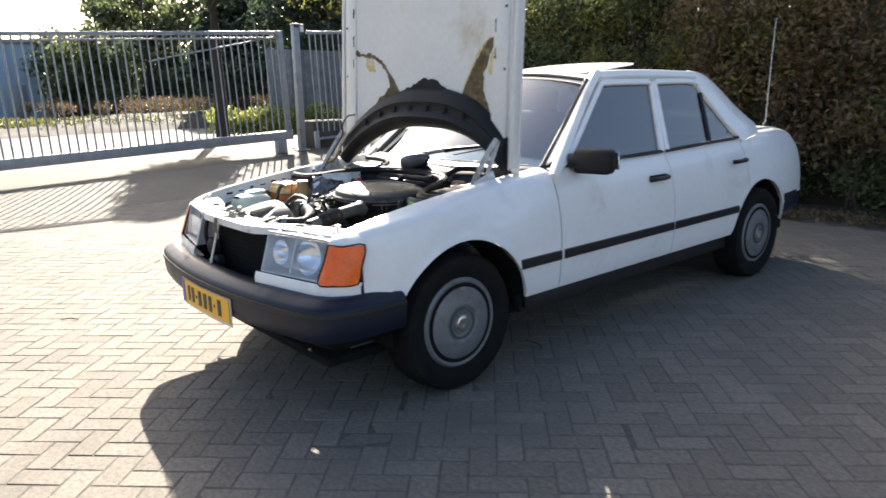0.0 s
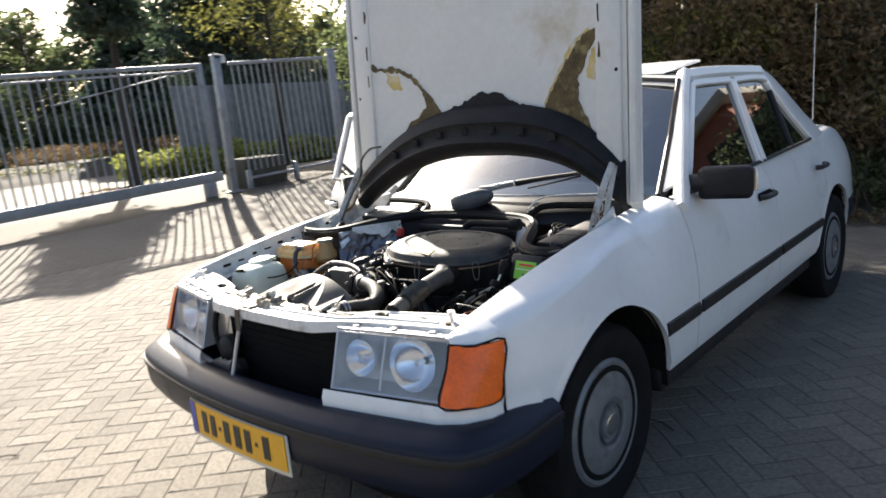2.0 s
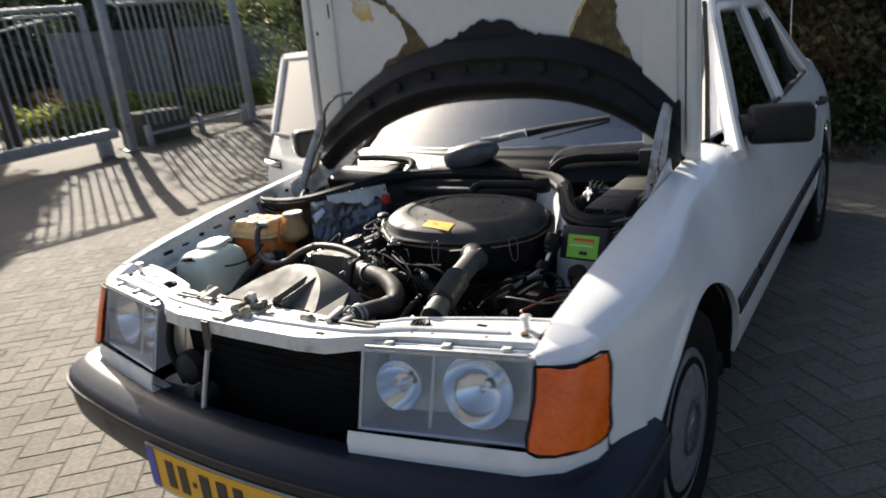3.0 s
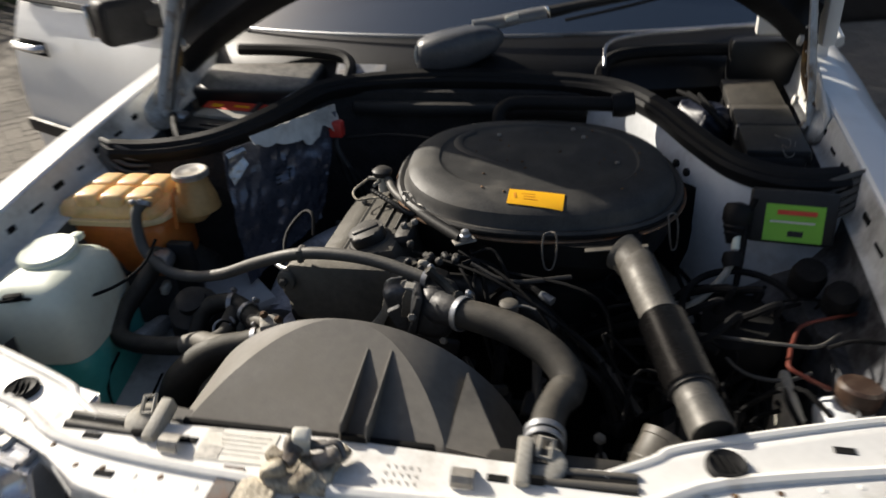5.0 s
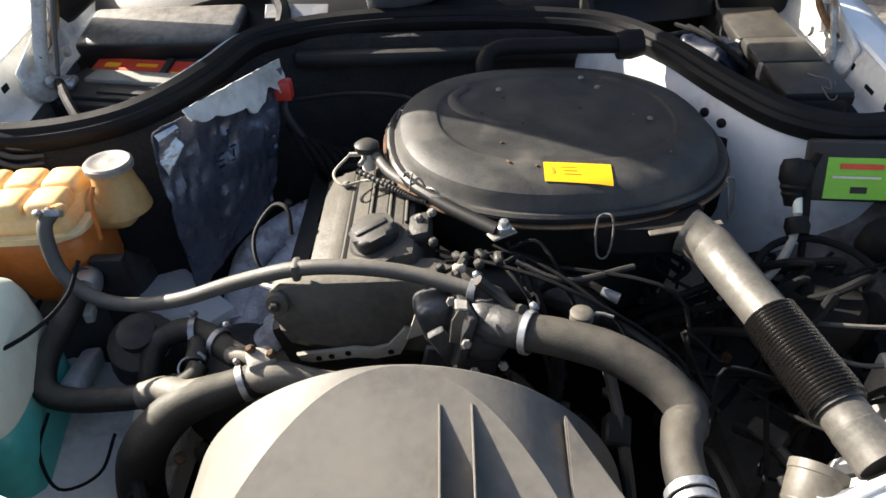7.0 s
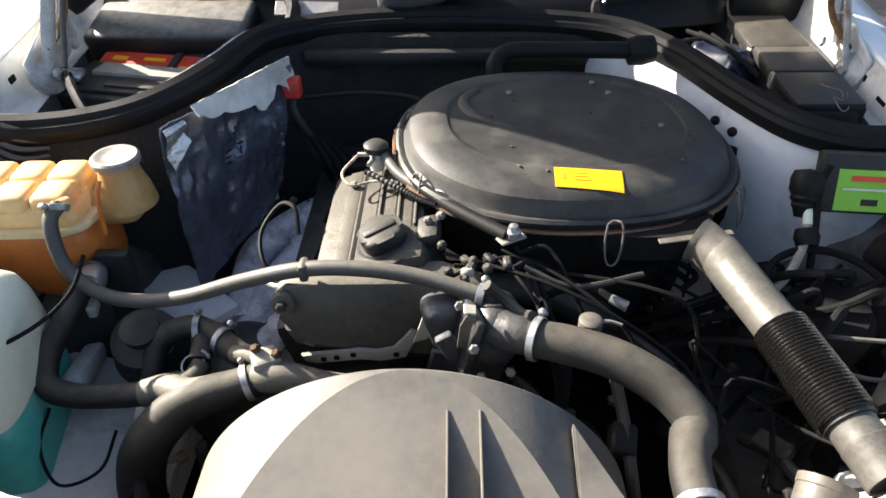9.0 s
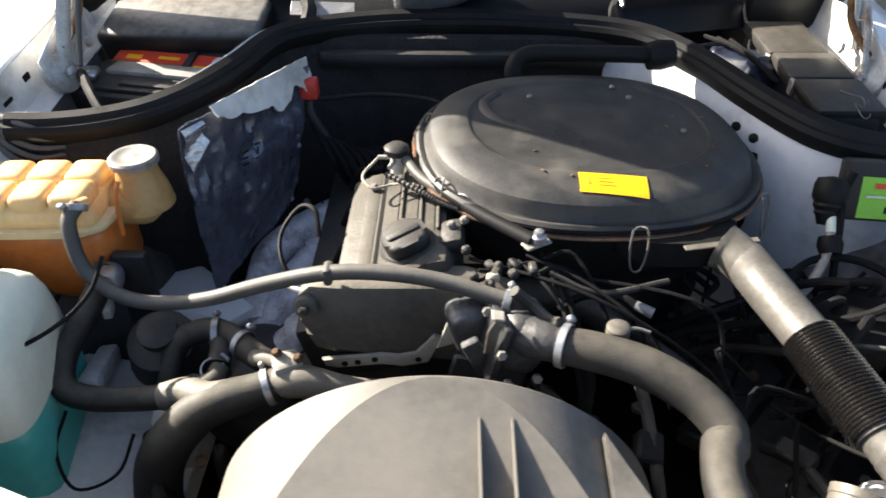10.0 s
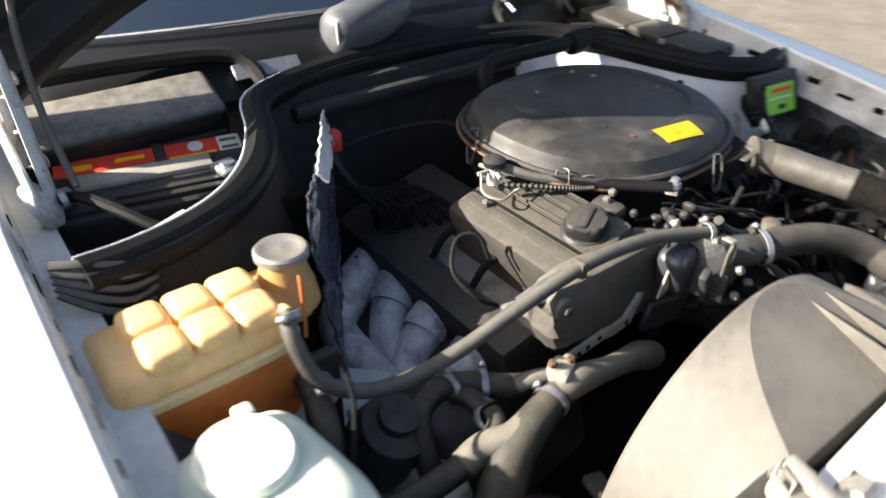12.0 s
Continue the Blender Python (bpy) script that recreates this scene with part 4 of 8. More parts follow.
FRONT_PANE = [(0.735, 0.95), (0.86, 1.025), (1.255, 1.315), (1.30, 1.335), (1.752, 1.341), (1.598, 0.956)]
REAR_PANE = [(1.70, 0.958), (1.808, 1.34), (2.25, 1.338), (2.285, 1.285), (2.185, 0.975)]
QUARTER_PANE = [(2.205, 0.977), (2.302, 1.265), (2.42, 1.12), (2.545, 0.987)]
left_door = front_door(1, "front_door")
handle(1, 1.515, left_door)
right_door = front_door(-1, "open_front_door")
handle(-1, 1.515, right_door, HANDLE_GLINT)
right_door["label"] = "white front door standing wide open"
for side, dr in ((1, left_door), (-1, right_door)):
    frame_bar([(0.70, 0.945), (0.86, 1.045), (1.235, 1.325), (1.30, 1.350), (1.74, 1.355)], side, dr)
    frame_bar([(1.766, 1.352), (1.622, 0.96)], side, dr, 0.04)
    frame_bar([(0.70, 0.952), (1.63, 0.962)], side, dr, 0.018, 0.022, BLACK, "window_seal")
    pane("window_pane", FRONT_PANE, side, dr)
    part("door_trim", rbox((side * 0.74, 1.15, 0.6), (0.06, 0.98, 0.6), 0.02), INTERIOR, dr)
    # mirror on its triangular foot
    mx = 0.905 if side > 0 else 0.90
    wide = 0.195 if side > 0 else 0.15
    part("mirror_foot", sweep([(side * 0.78, 0.77, 0.975), (side * 0.83, 0.80, 0.975)], 0.035, 10), BLACK, dr)
    mir = part("mirror_housing", rbox((side * (0.798 + wide / 2), 0.83, 0.973), (wide, 0.095, 0.122), 0.022, 3, (0, 0, side * 14)), LIP, dr, "black door mirror housing")
    part("mirror_glass", rbox((side * (0.812 + wide / 2), 0.885, 0.975), (wide - 0.03, 0.008, 0.088), 0.003, 1, (0, 0, side * 14)), CHROME, mir)
hinge = Vector((-0.80, 0.64, 0))
right_door.matrix_world = Matrix.Translation(hinge) @ Matrix.Rotation(radians(65), 4, "Z") @ Matrix.Translation(-hinge)
for side in (1, -1):
    frame_bar([(1.676, 0.965), (1.796, 1.352)], side, car, 0.04)
    frame_bar([(1.80, 1.354), (2.25, 1.352), (2.32, 1.29), (2.44, 1.135), (2.59, 0.985)], side, car)
    frame_bar([(2.195, 0.977), (2.293, 1.28)], side, car, 0.022, 0.02, BLACK, "window_divider")
    frame_bar([(1.68, 0.963), (2.58, 0.987)], side, car, 0.018, 0.022, BLACK, "window_seal")
    pane("window_pane", REAR_PANE, side, car)
    pane("window_pane", QUARTER_PANE, side, car)
    # pillars and roof rail
    frame_bar([(0.63, 0.905), (0.80, 1.05), (1.20, 1.365), (1.31, 1.392), (1.75, 1.40), (2.28, 1.392)], side, car, 0.05, 0.04, None, "roof_rail")
    cols = [[(side * (gx(z) - 0.004 + o), y, z) for y, z, o in row] for row in (
        ((2.20, 1.38, 0), (2.26, 1.405, 0), (2.28, 1.428, -0.02)),
        ((2.33, 1.31, 0), (2.44, 1.375, 0), (2.48, 1.402, -0.03)),
        ((2.43, 1.18, 0), (2.57, 1.28, 0), (2.64, 1.315, -0.04)),
        ((2.54, 1.05, 0), (2.72, 1.14, 0), (2.81, 1.18, -0.05)),
        ((2.61, 0.965, 0.012), (2.87, 1.0, 0.008), (3.0, 1.057, -0.05)))]
    rows = list(zip(*[smooth_path([row[k] for row in cols], 5) for k in range(3)]))
    part("rear_pillar", sheet(rows, 0.02), WHITE, car, "white rear pillar")
    part("door_handle", sweep([(side * 0.852, 2.36, 0.845), (side * 0.878, 2.385, 0.847), (side * 0.878, 2.49, 0.849), (side * 0.855, 2.52, 0.849)], 0.014, 8, 5), BLACK, car, "black pull handle")

# roof with tilted sunroof
rows = []
for y in steps(1.13, 2.40, 16):
    row = []
    for k in range(21):
        u = -1 + 2 * k / 20
        crown = 1.425 - 0.05 * abs(u) ** 2.4
        end = 0.028 * (max(0, (1.3 - y) / 0.17)) ** 1.6 + 0.045 * (max(0, (y - 2.15) / 0.25)) ** 1.6
        row.append((u * 0.60, y - 0.03 * (1 - u * u) * (1 if y < 1.4 else 0), crown - end))
    rows.append(row)
part("roof", sheet(rows, 0.006), WHITE, car, "white roof")
rows = [[(x, y, 1.432 + 0.05 * (y - 1.38) / 0.45 - 0.012 * (x / 0.4) ** 2 + 0.004) for x in steps(-0.42, 0.42, 8)] for y in steps(1.38, 1.84, 6)]
part("sunroof", sheet(rows, 0.012), WHITE, car, "white sunroof panel tilted up at the rear")
part("sunroof_opening", rbox((0, 1.63, 1.424), (0.80, 0.40, 0.012), 0.003, 1), UNDER, car)


def curved_pane(name, lo, hi, mat_, label):
    """A bowed screen between a lower and an upper line: (half width, y middle, y side, z middle, z side)."""
    rows = []
    for t in steps(0, 1, 8):
        row = []
        for k in range(17):
            u = -1 + 2 * k / 16
            a = [(w * u, ym + (ys_ - ym) * u * u, zm + (zs - zm) * u * u) for w, ym, ys_, zm, zs in (lo, hi)]
            row.append(tuple(a[0][i] + (a[1][i] - a[0][i]) * t for i in range(3)))
        rows.append(row)
    ob = part(name, sheet(rows, 0.005), mat_, car, label)
    ob.visible_shadow = False
    return ob


for side in (1, -1):
    inner = smooth_path([(side * 0.70, 0.672, 0.952), (side * 0.675, 0.79, 1.057), (side * 0.645, 0.925, 1.170), (side * 0.582, 1.168, 1.378)], 5)
    outer = smooth_path([(side * gx(z), y, z) for y, z in ((0.70, 0.982), (0.82, 1.065), (1.0, 1.205), (1.22, 1.37))], 5)
    mids = [(a + b) / 2 + Vector((side * 0.008, -0.006, 0.012)) for a, b in zip(inner, outer)]
    part("front_pillar", sheet([list(r_) for r_ in zip(inner, mids, outer)], 0.012), WHITE, car, "white windscreen pillar")
curved_pane("windscreen", (0.70, 0.50, 0.66, 0.955, 0.945), (0.575, 1.12, 1.17, 1.405, 1.365), SCREEN, "windscreen glass")
curved_pane("rear_screen", (0.64, 3.02, 2.95, 1.045, 1.04), (0.55, 2.42, 2.38, 1.375, 1.355), PANE, "rear window glass")
for side in (1, -1):
    part("screen_trim", sweep([(side * 0.705, 0.655, 0.945), (side * 0.645, 0.92, 1.165), (side * 0.58, 1.165, 1.372)], 0.013, 8), BLACK, car)
part("screen_trim", sweep([(-0.575, 1.165, 1.37), (-0.3, 1.125, 1.402), (0, 1.112, 1.41), (0.3, 1.125, 1.402), (0.575, 1.165, 1.37)], 0.011, 8), BLACK, car)
# boot and tail
rows = [[(u * (0.66 if y < 3.5 else 0.62), y, z - 0.02 * u * u) for u in steps(-1, 1, 12)] for y, z in ((2.9, 1.03), (3.05, 1.045), (3.22, 1.045), (3.38, 1.035), (3.50, 1.01), (3.56, 0.95), (3.58, 0.8), (3.58, 0.55))]
part("boot_lid", sheet(rows, 0.006), WHITE, car, "white boot lid")
part("rear_bumper", sweep([(0.77, 3.19, 0.455), (0.775, 3.3, 0.455), (0.74, 3.50, 0.455), (0.64, 3.59, 0.455), (0, 3.63, 0.455), (-0.64, 3.59, 0.455), (-0.74, 3.50, 0.455), (-0.775, 3.3, 0.455), (-0.77, 3.19, 0.455)], 0.08, 12, 6, flat=1.0), BUMPER, car, "black rear bumper")
part("tail_panel", rbox((0, 3.55, 0.7), (1.38, 0.05, 0.5), 0.02), WHITE, car)
part("antenna", sweep([(0.60, 3.34, 1.03), (0.60, 3.35, 1.35), (0.605, 3.37, 1.80)], lambda t: 0.004 - 0.002 * t, 6, 3), STEEL, car, "thin rod aerial")
part("antenna_base", lathe([(0.018, 0), (0.014, 0.02), (0.005, 0.03)], 12, pose(0.60, 3.34, 1.028)), BLACK, car)

# wheels
TYRE_P = [(0.20, 0.075), (0.235, 0.095), (0.272, 0.1), (0.30, 0.092), (0.314, 0.07), (0.318, 0.0), (0.314, -0.07), (0.30, -0.092), (0.272, -0.1), (0.235, -0.095), (0.20, -0.075)]
CAP_P = [(0.205, 0.055), (0.207, 0.078), (0.196, 0.088), (0.182, 0.084), (0.172, 0.083), (0.15, 0.094), (0.10, 0.1), (0.085, 0.1), (0.078, 0.094), (0.05, 0.092), (0.046, 0.098), (0.0, 0.1)]


def wheel(at, side, steer=0.0):
    w = thing("wheel", "", "", (0, 0, 0))
    w.parent = car
    part("tyre", lathe(TYRE_P, 48), TYRE, w, "worn black tyre")
    for k in range(3):
        part("tread_groove", lathe([(0.3185, -0.035 + 0.035 * k - 0.004), (0.3195, -0.035 + 0.035 * k), (0.3185, -0.035 + 0.035 * k + 0.004)], 48), UNDER, w)
    cap = part("hubcap", lathe(CAP_P, 48), HUBCAP, w, "flat grey plastic wheel cover")
    part("centre_badge", lathe([(0.036, 0.096), (0.036, 0.102), (0.030, 0.105), (0.012, 0.101), (0.0, 0.101)], 24), CHROME, w, "bright round centre badge")
    part("vent_ring", lathe([(0.164, 0.086), (0.167, 0.0905), (0.180, 0.0895), (0.184, 0.084)], 48), UNDER, w, "dark vent gap round the cover")
    part("badge_ring", lathe([(0.062, 0.0945), (0.064, 0.1035), (0.069, 0.1035), (0.071, 0.0945)], 32), SLOTGREY, w)
    part("rim", lathe([(0.0, 0.03), (0.19, 0.04), (0.2, 0.07), (0.2, -0.07)], 32), BLOCK, w)
    w.matrix_world = pose(*at, 0, 90 if side > 0 else -90, 0) if not steer else pose(at[0], at[1], at[2], 0, 0, steer) @ pose(0, 0, 0, 0, 90 if side > 0 else -90, 0)
    return w


wheel((0.728, 0.0, 0.315), 1)
wheel((-0.728, 0.0, 0.315), -1)
wheel((0.722, 2.8, 0.315), 1)
wheel((-0.74, 2.8, 0.315), -1)

# underside, cabin floor and interior
part("underbody", rbox((0, 1.9, 0.3), (1.3, 3.5, 0.2), 0.02), UNDER, car)
part("cabin_floor", rbox((0, 1.65, 0.42), (1.46, 2.1, 0.06), 0.02), INTERIOR, car)
part("rear_bulkhead", rbox((0, 2.72, 0.75), (1.4, 0.06, 0.62), 0.02), INTERIOR, car)
part("parcel_shelf", rbox((0, 2.62, 1.0), (1.3, 0.3, 0.03), 0.01), INTERIOR, car)
rows = [[(x, y, z) for x in steps(-0.72, 0.72, 8)] for y, z in ((0.62, 0.93), (0.75, 0.985), (0.9, 0.985), (0.98, 0.95), (1.0, 0.8), (0.95, 0.62))]
part("dashboard", sheet(rows, 0.02), INTERIOR, car, "dark dashboard")
part("instrument_hood", rbox((0.36, 0.93, 1.0), (0.36, 0.18, 0.06), 0.025), INTERIOR, car)
part("steering_wheel", sweep([(0.36 + 0.19 * math.cos(a), 1.10 + 0.07 * math.sin(a), 0.93 + 0.175 * math.sin(a)) for a in steps(0, 2 * math.pi, 24)], 0.013, 8, 2), BLACK, car, "black steering wheel")
part("steering_boss", rbox((0.36, 1.08, 0.93), (0.15, 0.06, 0.12), 0.02), BLACK, car)
for x in (0.36, -0.36):
    st = part("front_seat", rbox((x, 1.45, 0.56), (0.5, 0.5, 0.2), 0.06, 3), INTERIOR, car, "dark front seat")
    part("seat_back", rbox((x, 1.76, 0.88), (0.48, 0.16, 0.62), 0.06, 3, (-18, 0, 0)), INTERIOR, st)
    part("head_rest", rbox((x, 1.88, 1.24), (0.26, 0.09, 0.17), 0.04, 3, (-12, 0, 0)), INTERIOR, st)
part("rear_bench", rbox((0, 2.3, 0.6), (1.3, 0.5, 0.2), 0.06, 3), INTERIOR, car)
part("rear_bench_back", rbox((0, 2.58, 0.85), (1.3, 0.14, 0.55), 0.05, 3, (-16, 0, 0)), INTERIOR, car)
part("rear_view_mirror", rbox((0.0, 1.08, 1.31), (0.22, 0.03, 0.055), 0.015), BLACK, car)

# ==== the car: nose ====
BPATH = [(-0.866, -0.345), (-0.868, -0.52), (-0.846, -0.645), (-0.785, -0.722), (-0.6, -0.772), (-0.3, -0.812), (0, -0.825), (0.3, -0.812), (0.6, -0.772), (0.785, -0.722), (0.846, -0.645), (0.868, -0.52), (0.866, -0.345)]


def along(profile, name, material, label="", parent=None, shift=0.0):
    """Sweeps a section of (outward, z) along the bumper's line."""
    path = smooth_path([(x, y, 0) for x, y in BPATH], 6)
    rows = []
    for i, p in enumerate(path):
        d = (path[min(i + 1, len(path) - 1)] - path[max(0, i - 1)]).normalized()
        nrm = Vector((d.y, -d.x, 0))
        rows.append([(p.x + nrm.x * o, p.y + nrm.y * o, z) for o, z in profile])
    return part(name, rings(rows), material, parent or car, label)


bumper = along([(-0.10, 0.553), (-0.055, 0.553), (-0.045, 0.550), (-0.008, 0.531), (0.001, 0.523), (0.005, 0.510), (0.006, 0.45), (0.001, 0.41), (-0.012, 0.388), (-0.04, 0.379), (-0.10, 0.376)], "front_bumper", BUMPER, "dark blue-grey plastic front bumper")
along([(0.0, 0.508), (0.011, 0.506), (0.013, 0.496), (0.011, 0.486), (0.0, 0.484)], "bumper_strip", BLACK, "", bumper)
along([(-0.06, 0.385), (-0.10, 0.35), (-0.14, 0.315), (-0.18, 0.30), (-0.23, 0.295), (-0.27, 0.305), (-0.27, 0.385)], "front_valance", UNDER, "black lower valance")
# number plate with bars for its characters
FRONT = smooth_path([(x, y, 0) for x, y in BPATH], 6)


def on_bumper(name, x0, x1, z0, z1, off, thick, material, parent, label=""):
    """A thin plate bent to the bumper's front, between two widths and two heights."""
    rows = []
    for x in steps(x0, x1, 12 if x1 - x0 > 0.1 else 3):
        y = lerp([(p.x, p.y) for p in FRONT], x)
        rows.append([(x, y - off, z) for z in (z0, z1)])
    return part(name, sheet(rows, thick), material, parent, label)


holder = on_bumper("plate_holder", -0.268, 0.268, 0.352, 0.478, 0.012, 0.004, PALE, bumper, "pale plate holder")
plate = on_bumper("number_plate", -0.26, 0.26, 0.366, 0.476, 0.0165, 0.003, PLATE, bumper, "yellow number plate")
on_bumper("plate_band", -0.259, -0.224, 0.367, 0.475, 0.0185, 0.001, BLUE, plate)
for x, w in ((-0.165, 0.042), (-0.112, 0.042), (-0.07, 0.018), (-0.03, 0.046), (0.03, 0.046), (0.085, 0.042), (0.128, 0.018), (0.175, 0.042)):
    hgt = 0.006 if w < 0.02 else 0.036
    on_bumper("plate_mark", x - w * 0.36, x + w * 0.36, 0.421 - hgt, 0.421 + hgt, 0.0185, 0.001, DARKPRINT, plate)


def quad_block(name, corners, depth, material, parent, label="", r=0.004):
    """A block behind a four-cornered face (points run round it), set back by depth along y."""
    bm = bmesh.new()
    a = [bm.verts.new(c) for c in corners]
    b = [bm.verts.new((c[0], c[1] + depth, c[2])) for c in corners]
    bm.faces.new(a), bm.faces.new(b[::-1])
    for i in range(4):
        j = (i + 1) % 4
        bm.faces.new((a[i], a[j], b[j], b[i]))
    if r:
        bmesh.ops.bevel(bm, geom=bm.edges[:], offset=r, segments=2, affect="EDGES")
    return part(name, bm, material, parent, label)


for s in (1, -1):
    it, ot, ib, ob_ = (s * 0.350, -0.668, 0.752), (s * 0.697, -0.592, 0.752), (s * 0.350, -0.715, 0.600), (s * 0.697, -0.640, 0.600)
    lamp = quad_block("headlamp", [(it[0], it[1] + 0.092, it[2]), (ot[0], ot[1] + 0.092, ot[2]), (ob_[0], ob_[1] + 0.092, ob_[2]), (ib[0], ib[1] + 0.092, ib[2])], 0.05, LAMPCASE, car, "rectangular headlamp unit")
    lens = quad_block("lens", [it, ot, ob_, ib], 0.008, LENS, lamp, "fluted clear lens", 0.002)
    lens.visible_shadow = False
    for a, b in ((it, ot), (ot, ob_), (ob_, ib), (ib, it)):
        part("lamp_rim", sweep([(a[0], a[1] + 0.006, a[2]), (b[0], b[1] + 0.004, b[2])], 0.0035, 6), LAMPCASE, lamp)
        part("lamp_side", rings([[a, b], [(a[0], a[1] + 0.10, a[2]), (b[0], b[1] + 0.10, b[2])]], None, False, False), LAMPCASE, lamp)
    n_ = Vector((0, -1, 0)).lerp(Vector((s * 0.2, -0.93, 0.28)), 0.7).normalized()
    for u, rr in ((0.19, 0.052), (0.67, 0.075)):
        top_, bot_ = Vector(it).lerp(Vector(ot), u), Vector(ib).lerp(Vector(ob_), u)
        c = top_.lerp(bot_, 0.5) + Vector((0, 0.045, 0))
        part("reflector", lathe([(rr, 0.02), (rr * 0.9, -0.0), (rr * 0.6, -0.022), (rr * 0.25, -0.035), (0.0, -0.037)], 28, aim(c, n_)), REFLECTOR, lamp, "round reflector bowl")
        part("bulb", lathe([(0.009, -0.03), (0.009, 0.0), (0.0, 0.006)], 10, aim(c, n_)), CHROME, lamp)
    mid = Vector(it).lerp(Vector(ot), 0.4), Vector(ib).lerp(Vector(ob_), 0.4)
    part("lamp_divider", sweep([mid[0] + Vector((0, 0.03, 0)), mid[1] + Vector((0, 0.03, 0))], 0.004, 6), LAMPCASE, lamp)
    # amber corner lamp that wraps round the wing
    rows = []
    for k in range(7):
        t = k / 6
        a = math.radians(90 * t)
        xt, yt = 0.703 + 0.100 * math.sin(a * 0.9) / math.sin(math.radians(81)), -0.592 + 0.105 * t ** 2.1
        xb, yb = 0.703 + 0.111 * math.sin(a * 0.9) / math.sin(math.radians(81)), -0.649 + 0.115 * t ** 2.1
        rows.append([(s * (xt + (xb - xt) * q + 0.004 * math.sin(math.pi * q)), yt + (yb - yt) * q, 0.745 - 0.147 * q) for q in steps(0, 1, 5)])
    ind = part("corner_lamp", sheet(rows, 0.03), AMBER, car, "amber indicator lamp")
    border = [rows[0][0], rows[3][0], rows[6][0], rows[6][3], rows[6][5], rows[3][5], rows[0][5], rows[0][2], rows[0][0]]
    part("lamp_gasket", sweep(border, 0.0035, 6, 3), RUBBER, ind, "black lamp gasket")
    # white strip under the lamps and the wing front
    rows = [[(s * x, y, z) for z, y in ((0.599, y0 + 0.006), (0.578, y0 - 0.002), (0.552, y0 - 0.002), (0.545, y0 + 0.05))] for x, y0 in ((0.335, -0.735), (0.5, -0.703), (0.70, -0.660), (0.76, -0.62), (0.80, -0.555), (0.806, -0.515))]
    part("lamp_apron", sheet(rows, 0.004), WHITE, car, "white strip below the headlamp")
    rows = []
    for t in steps(0, 1, 7):
        y, out = -0.495 - 0.097 * t, 0.797 - 0.088 * t ** 2.2
        rows.append([(s * 0.668, y, 0.757), (s * 0.699, y, 0.797 - 0.035 * t), (s * (0.70 + (out - 0.70) * 0.6), y, 0.790 - 0.032 * t), (s * (out - 0.004), y, 0.772 - 0.02 * t), (s * (out + 0.001), y, 0.746)])
    part("wing_nose", sheet(rows, 0.004), WHITE, car, "white tip of the front wing over the indicator")
    for dy, dz, rr in ((-0.012, 0.004, 0.005), (-0.03, 0.0, 0.004), (0.012, 0.007, 0.004)):
        part("lamp_rail", sweep([(s * 0.36, -0.655 - dy, 0.757 + dz), (s * 0.53, -0.618 - dy, 0.757 + dz), (s * 0.69, -0.583 - dy, 0.757 + dz)], rr, 8), STEEL, car, "bright rail above the headlamp")
    for x_, y_ in ((0.40, -0.632), (0.52, -0.607), (0.64, -0.578)):
        part("rail_clip", rbox((s * x_, y_, 0.766), (0.022, 0.03, 0.008), 0.003, 1, (0, 0, s * 12)), HINGE, car)
    part("headlamp_panel", rbox((s * 0.53, -0.60, 0.757), (0.36, 0.05, 0.012), 0.004, 2, (0, 0, s * 12)), STEEL, car, "bright strip above the headlamp")

# radiator mouth
part("radiator", rbox((0, -0.60, 0.56), (0.62, 0.03, 0.36), 0.006), UNDER, car, "black radiator core")
for k in range(14):
    part("radiator_fin", rbox((0.0, -0.617, 0.40 + k * 0.024), (0.6, 0.004, 0.004), 0.0), UNDER, car)
for x, z, r in ((-0.27, 0.60, 0.045), (-0.225, 0.53, 0.035)):
    part("horn", lathe([(r, -0.02), (r, 0.01), (r * 0.7, 0.02), (r * 0.3, 0.024), (0.0, 0.024)], 20, aim((x, -0.66, z), (0, -1, 0))), BLACK, car, "round black horn")
part("latch_stay", sweep([(-0.11, -0.68, 0.765), (-0.13, -0.715, 0.62), (-0.135, -0.735, 0.545)], 0.007, 8), STEEL, car, "bright metal stay in front of the radiator")
part("cable", sweep([(-0.29, -0.66, 0.76), (-0.31, -0.675, 0.66), (-0.285, -0.67, 0.56)], 0.01, 8), RUBBER, car)

# slam panel over the radiator
HALF = [(0.0, -0.705), (0.20, -0.702), (0.27, -0.692), (0.325, -0.655), (0.37, -0.632), (0.45, -0.612), (0.69, -0.565), (0.70, -0.50), (0.69, -0.45), (0.58, -0.475), (0.40, -0.535), (0.36, -0.560), (0.31, -0.590), (0.20, -0.588), (0.0, -0.582)]
OUTL = HALF + [(-x, y) for x, y in HALF[::-1][1:-1]]
slam = part("slam_panel", slab(OUTL, 0.752, 0.776, 0.006), WHITE_SLAM, car, "worn white radiator cross-member")
rows = [[(x, y - 0.001, z) for z in (0.765, 0.757, 0.743)] for x, y in ([(-x, y) for x, y in HALF[6:0:-1]] + HALF[:7])]
part("front_flange", sheet(rows, 0.004), WHITE_SLAM, slam)
part("stiffening_ridge", sweep([(-0.62, -0.535, 0.774), (-0.42, -0.585, 0.776), (-0.30, -0.635, 0.776), (0, -0.655, 0.776), (0.30, -0.635, 0.776), (0.42, -0.585, 0.776), (0.62, -0.535, 0.774)], 0.008, 8, 5, flat=1.0), WHITE_SLAM, slam)
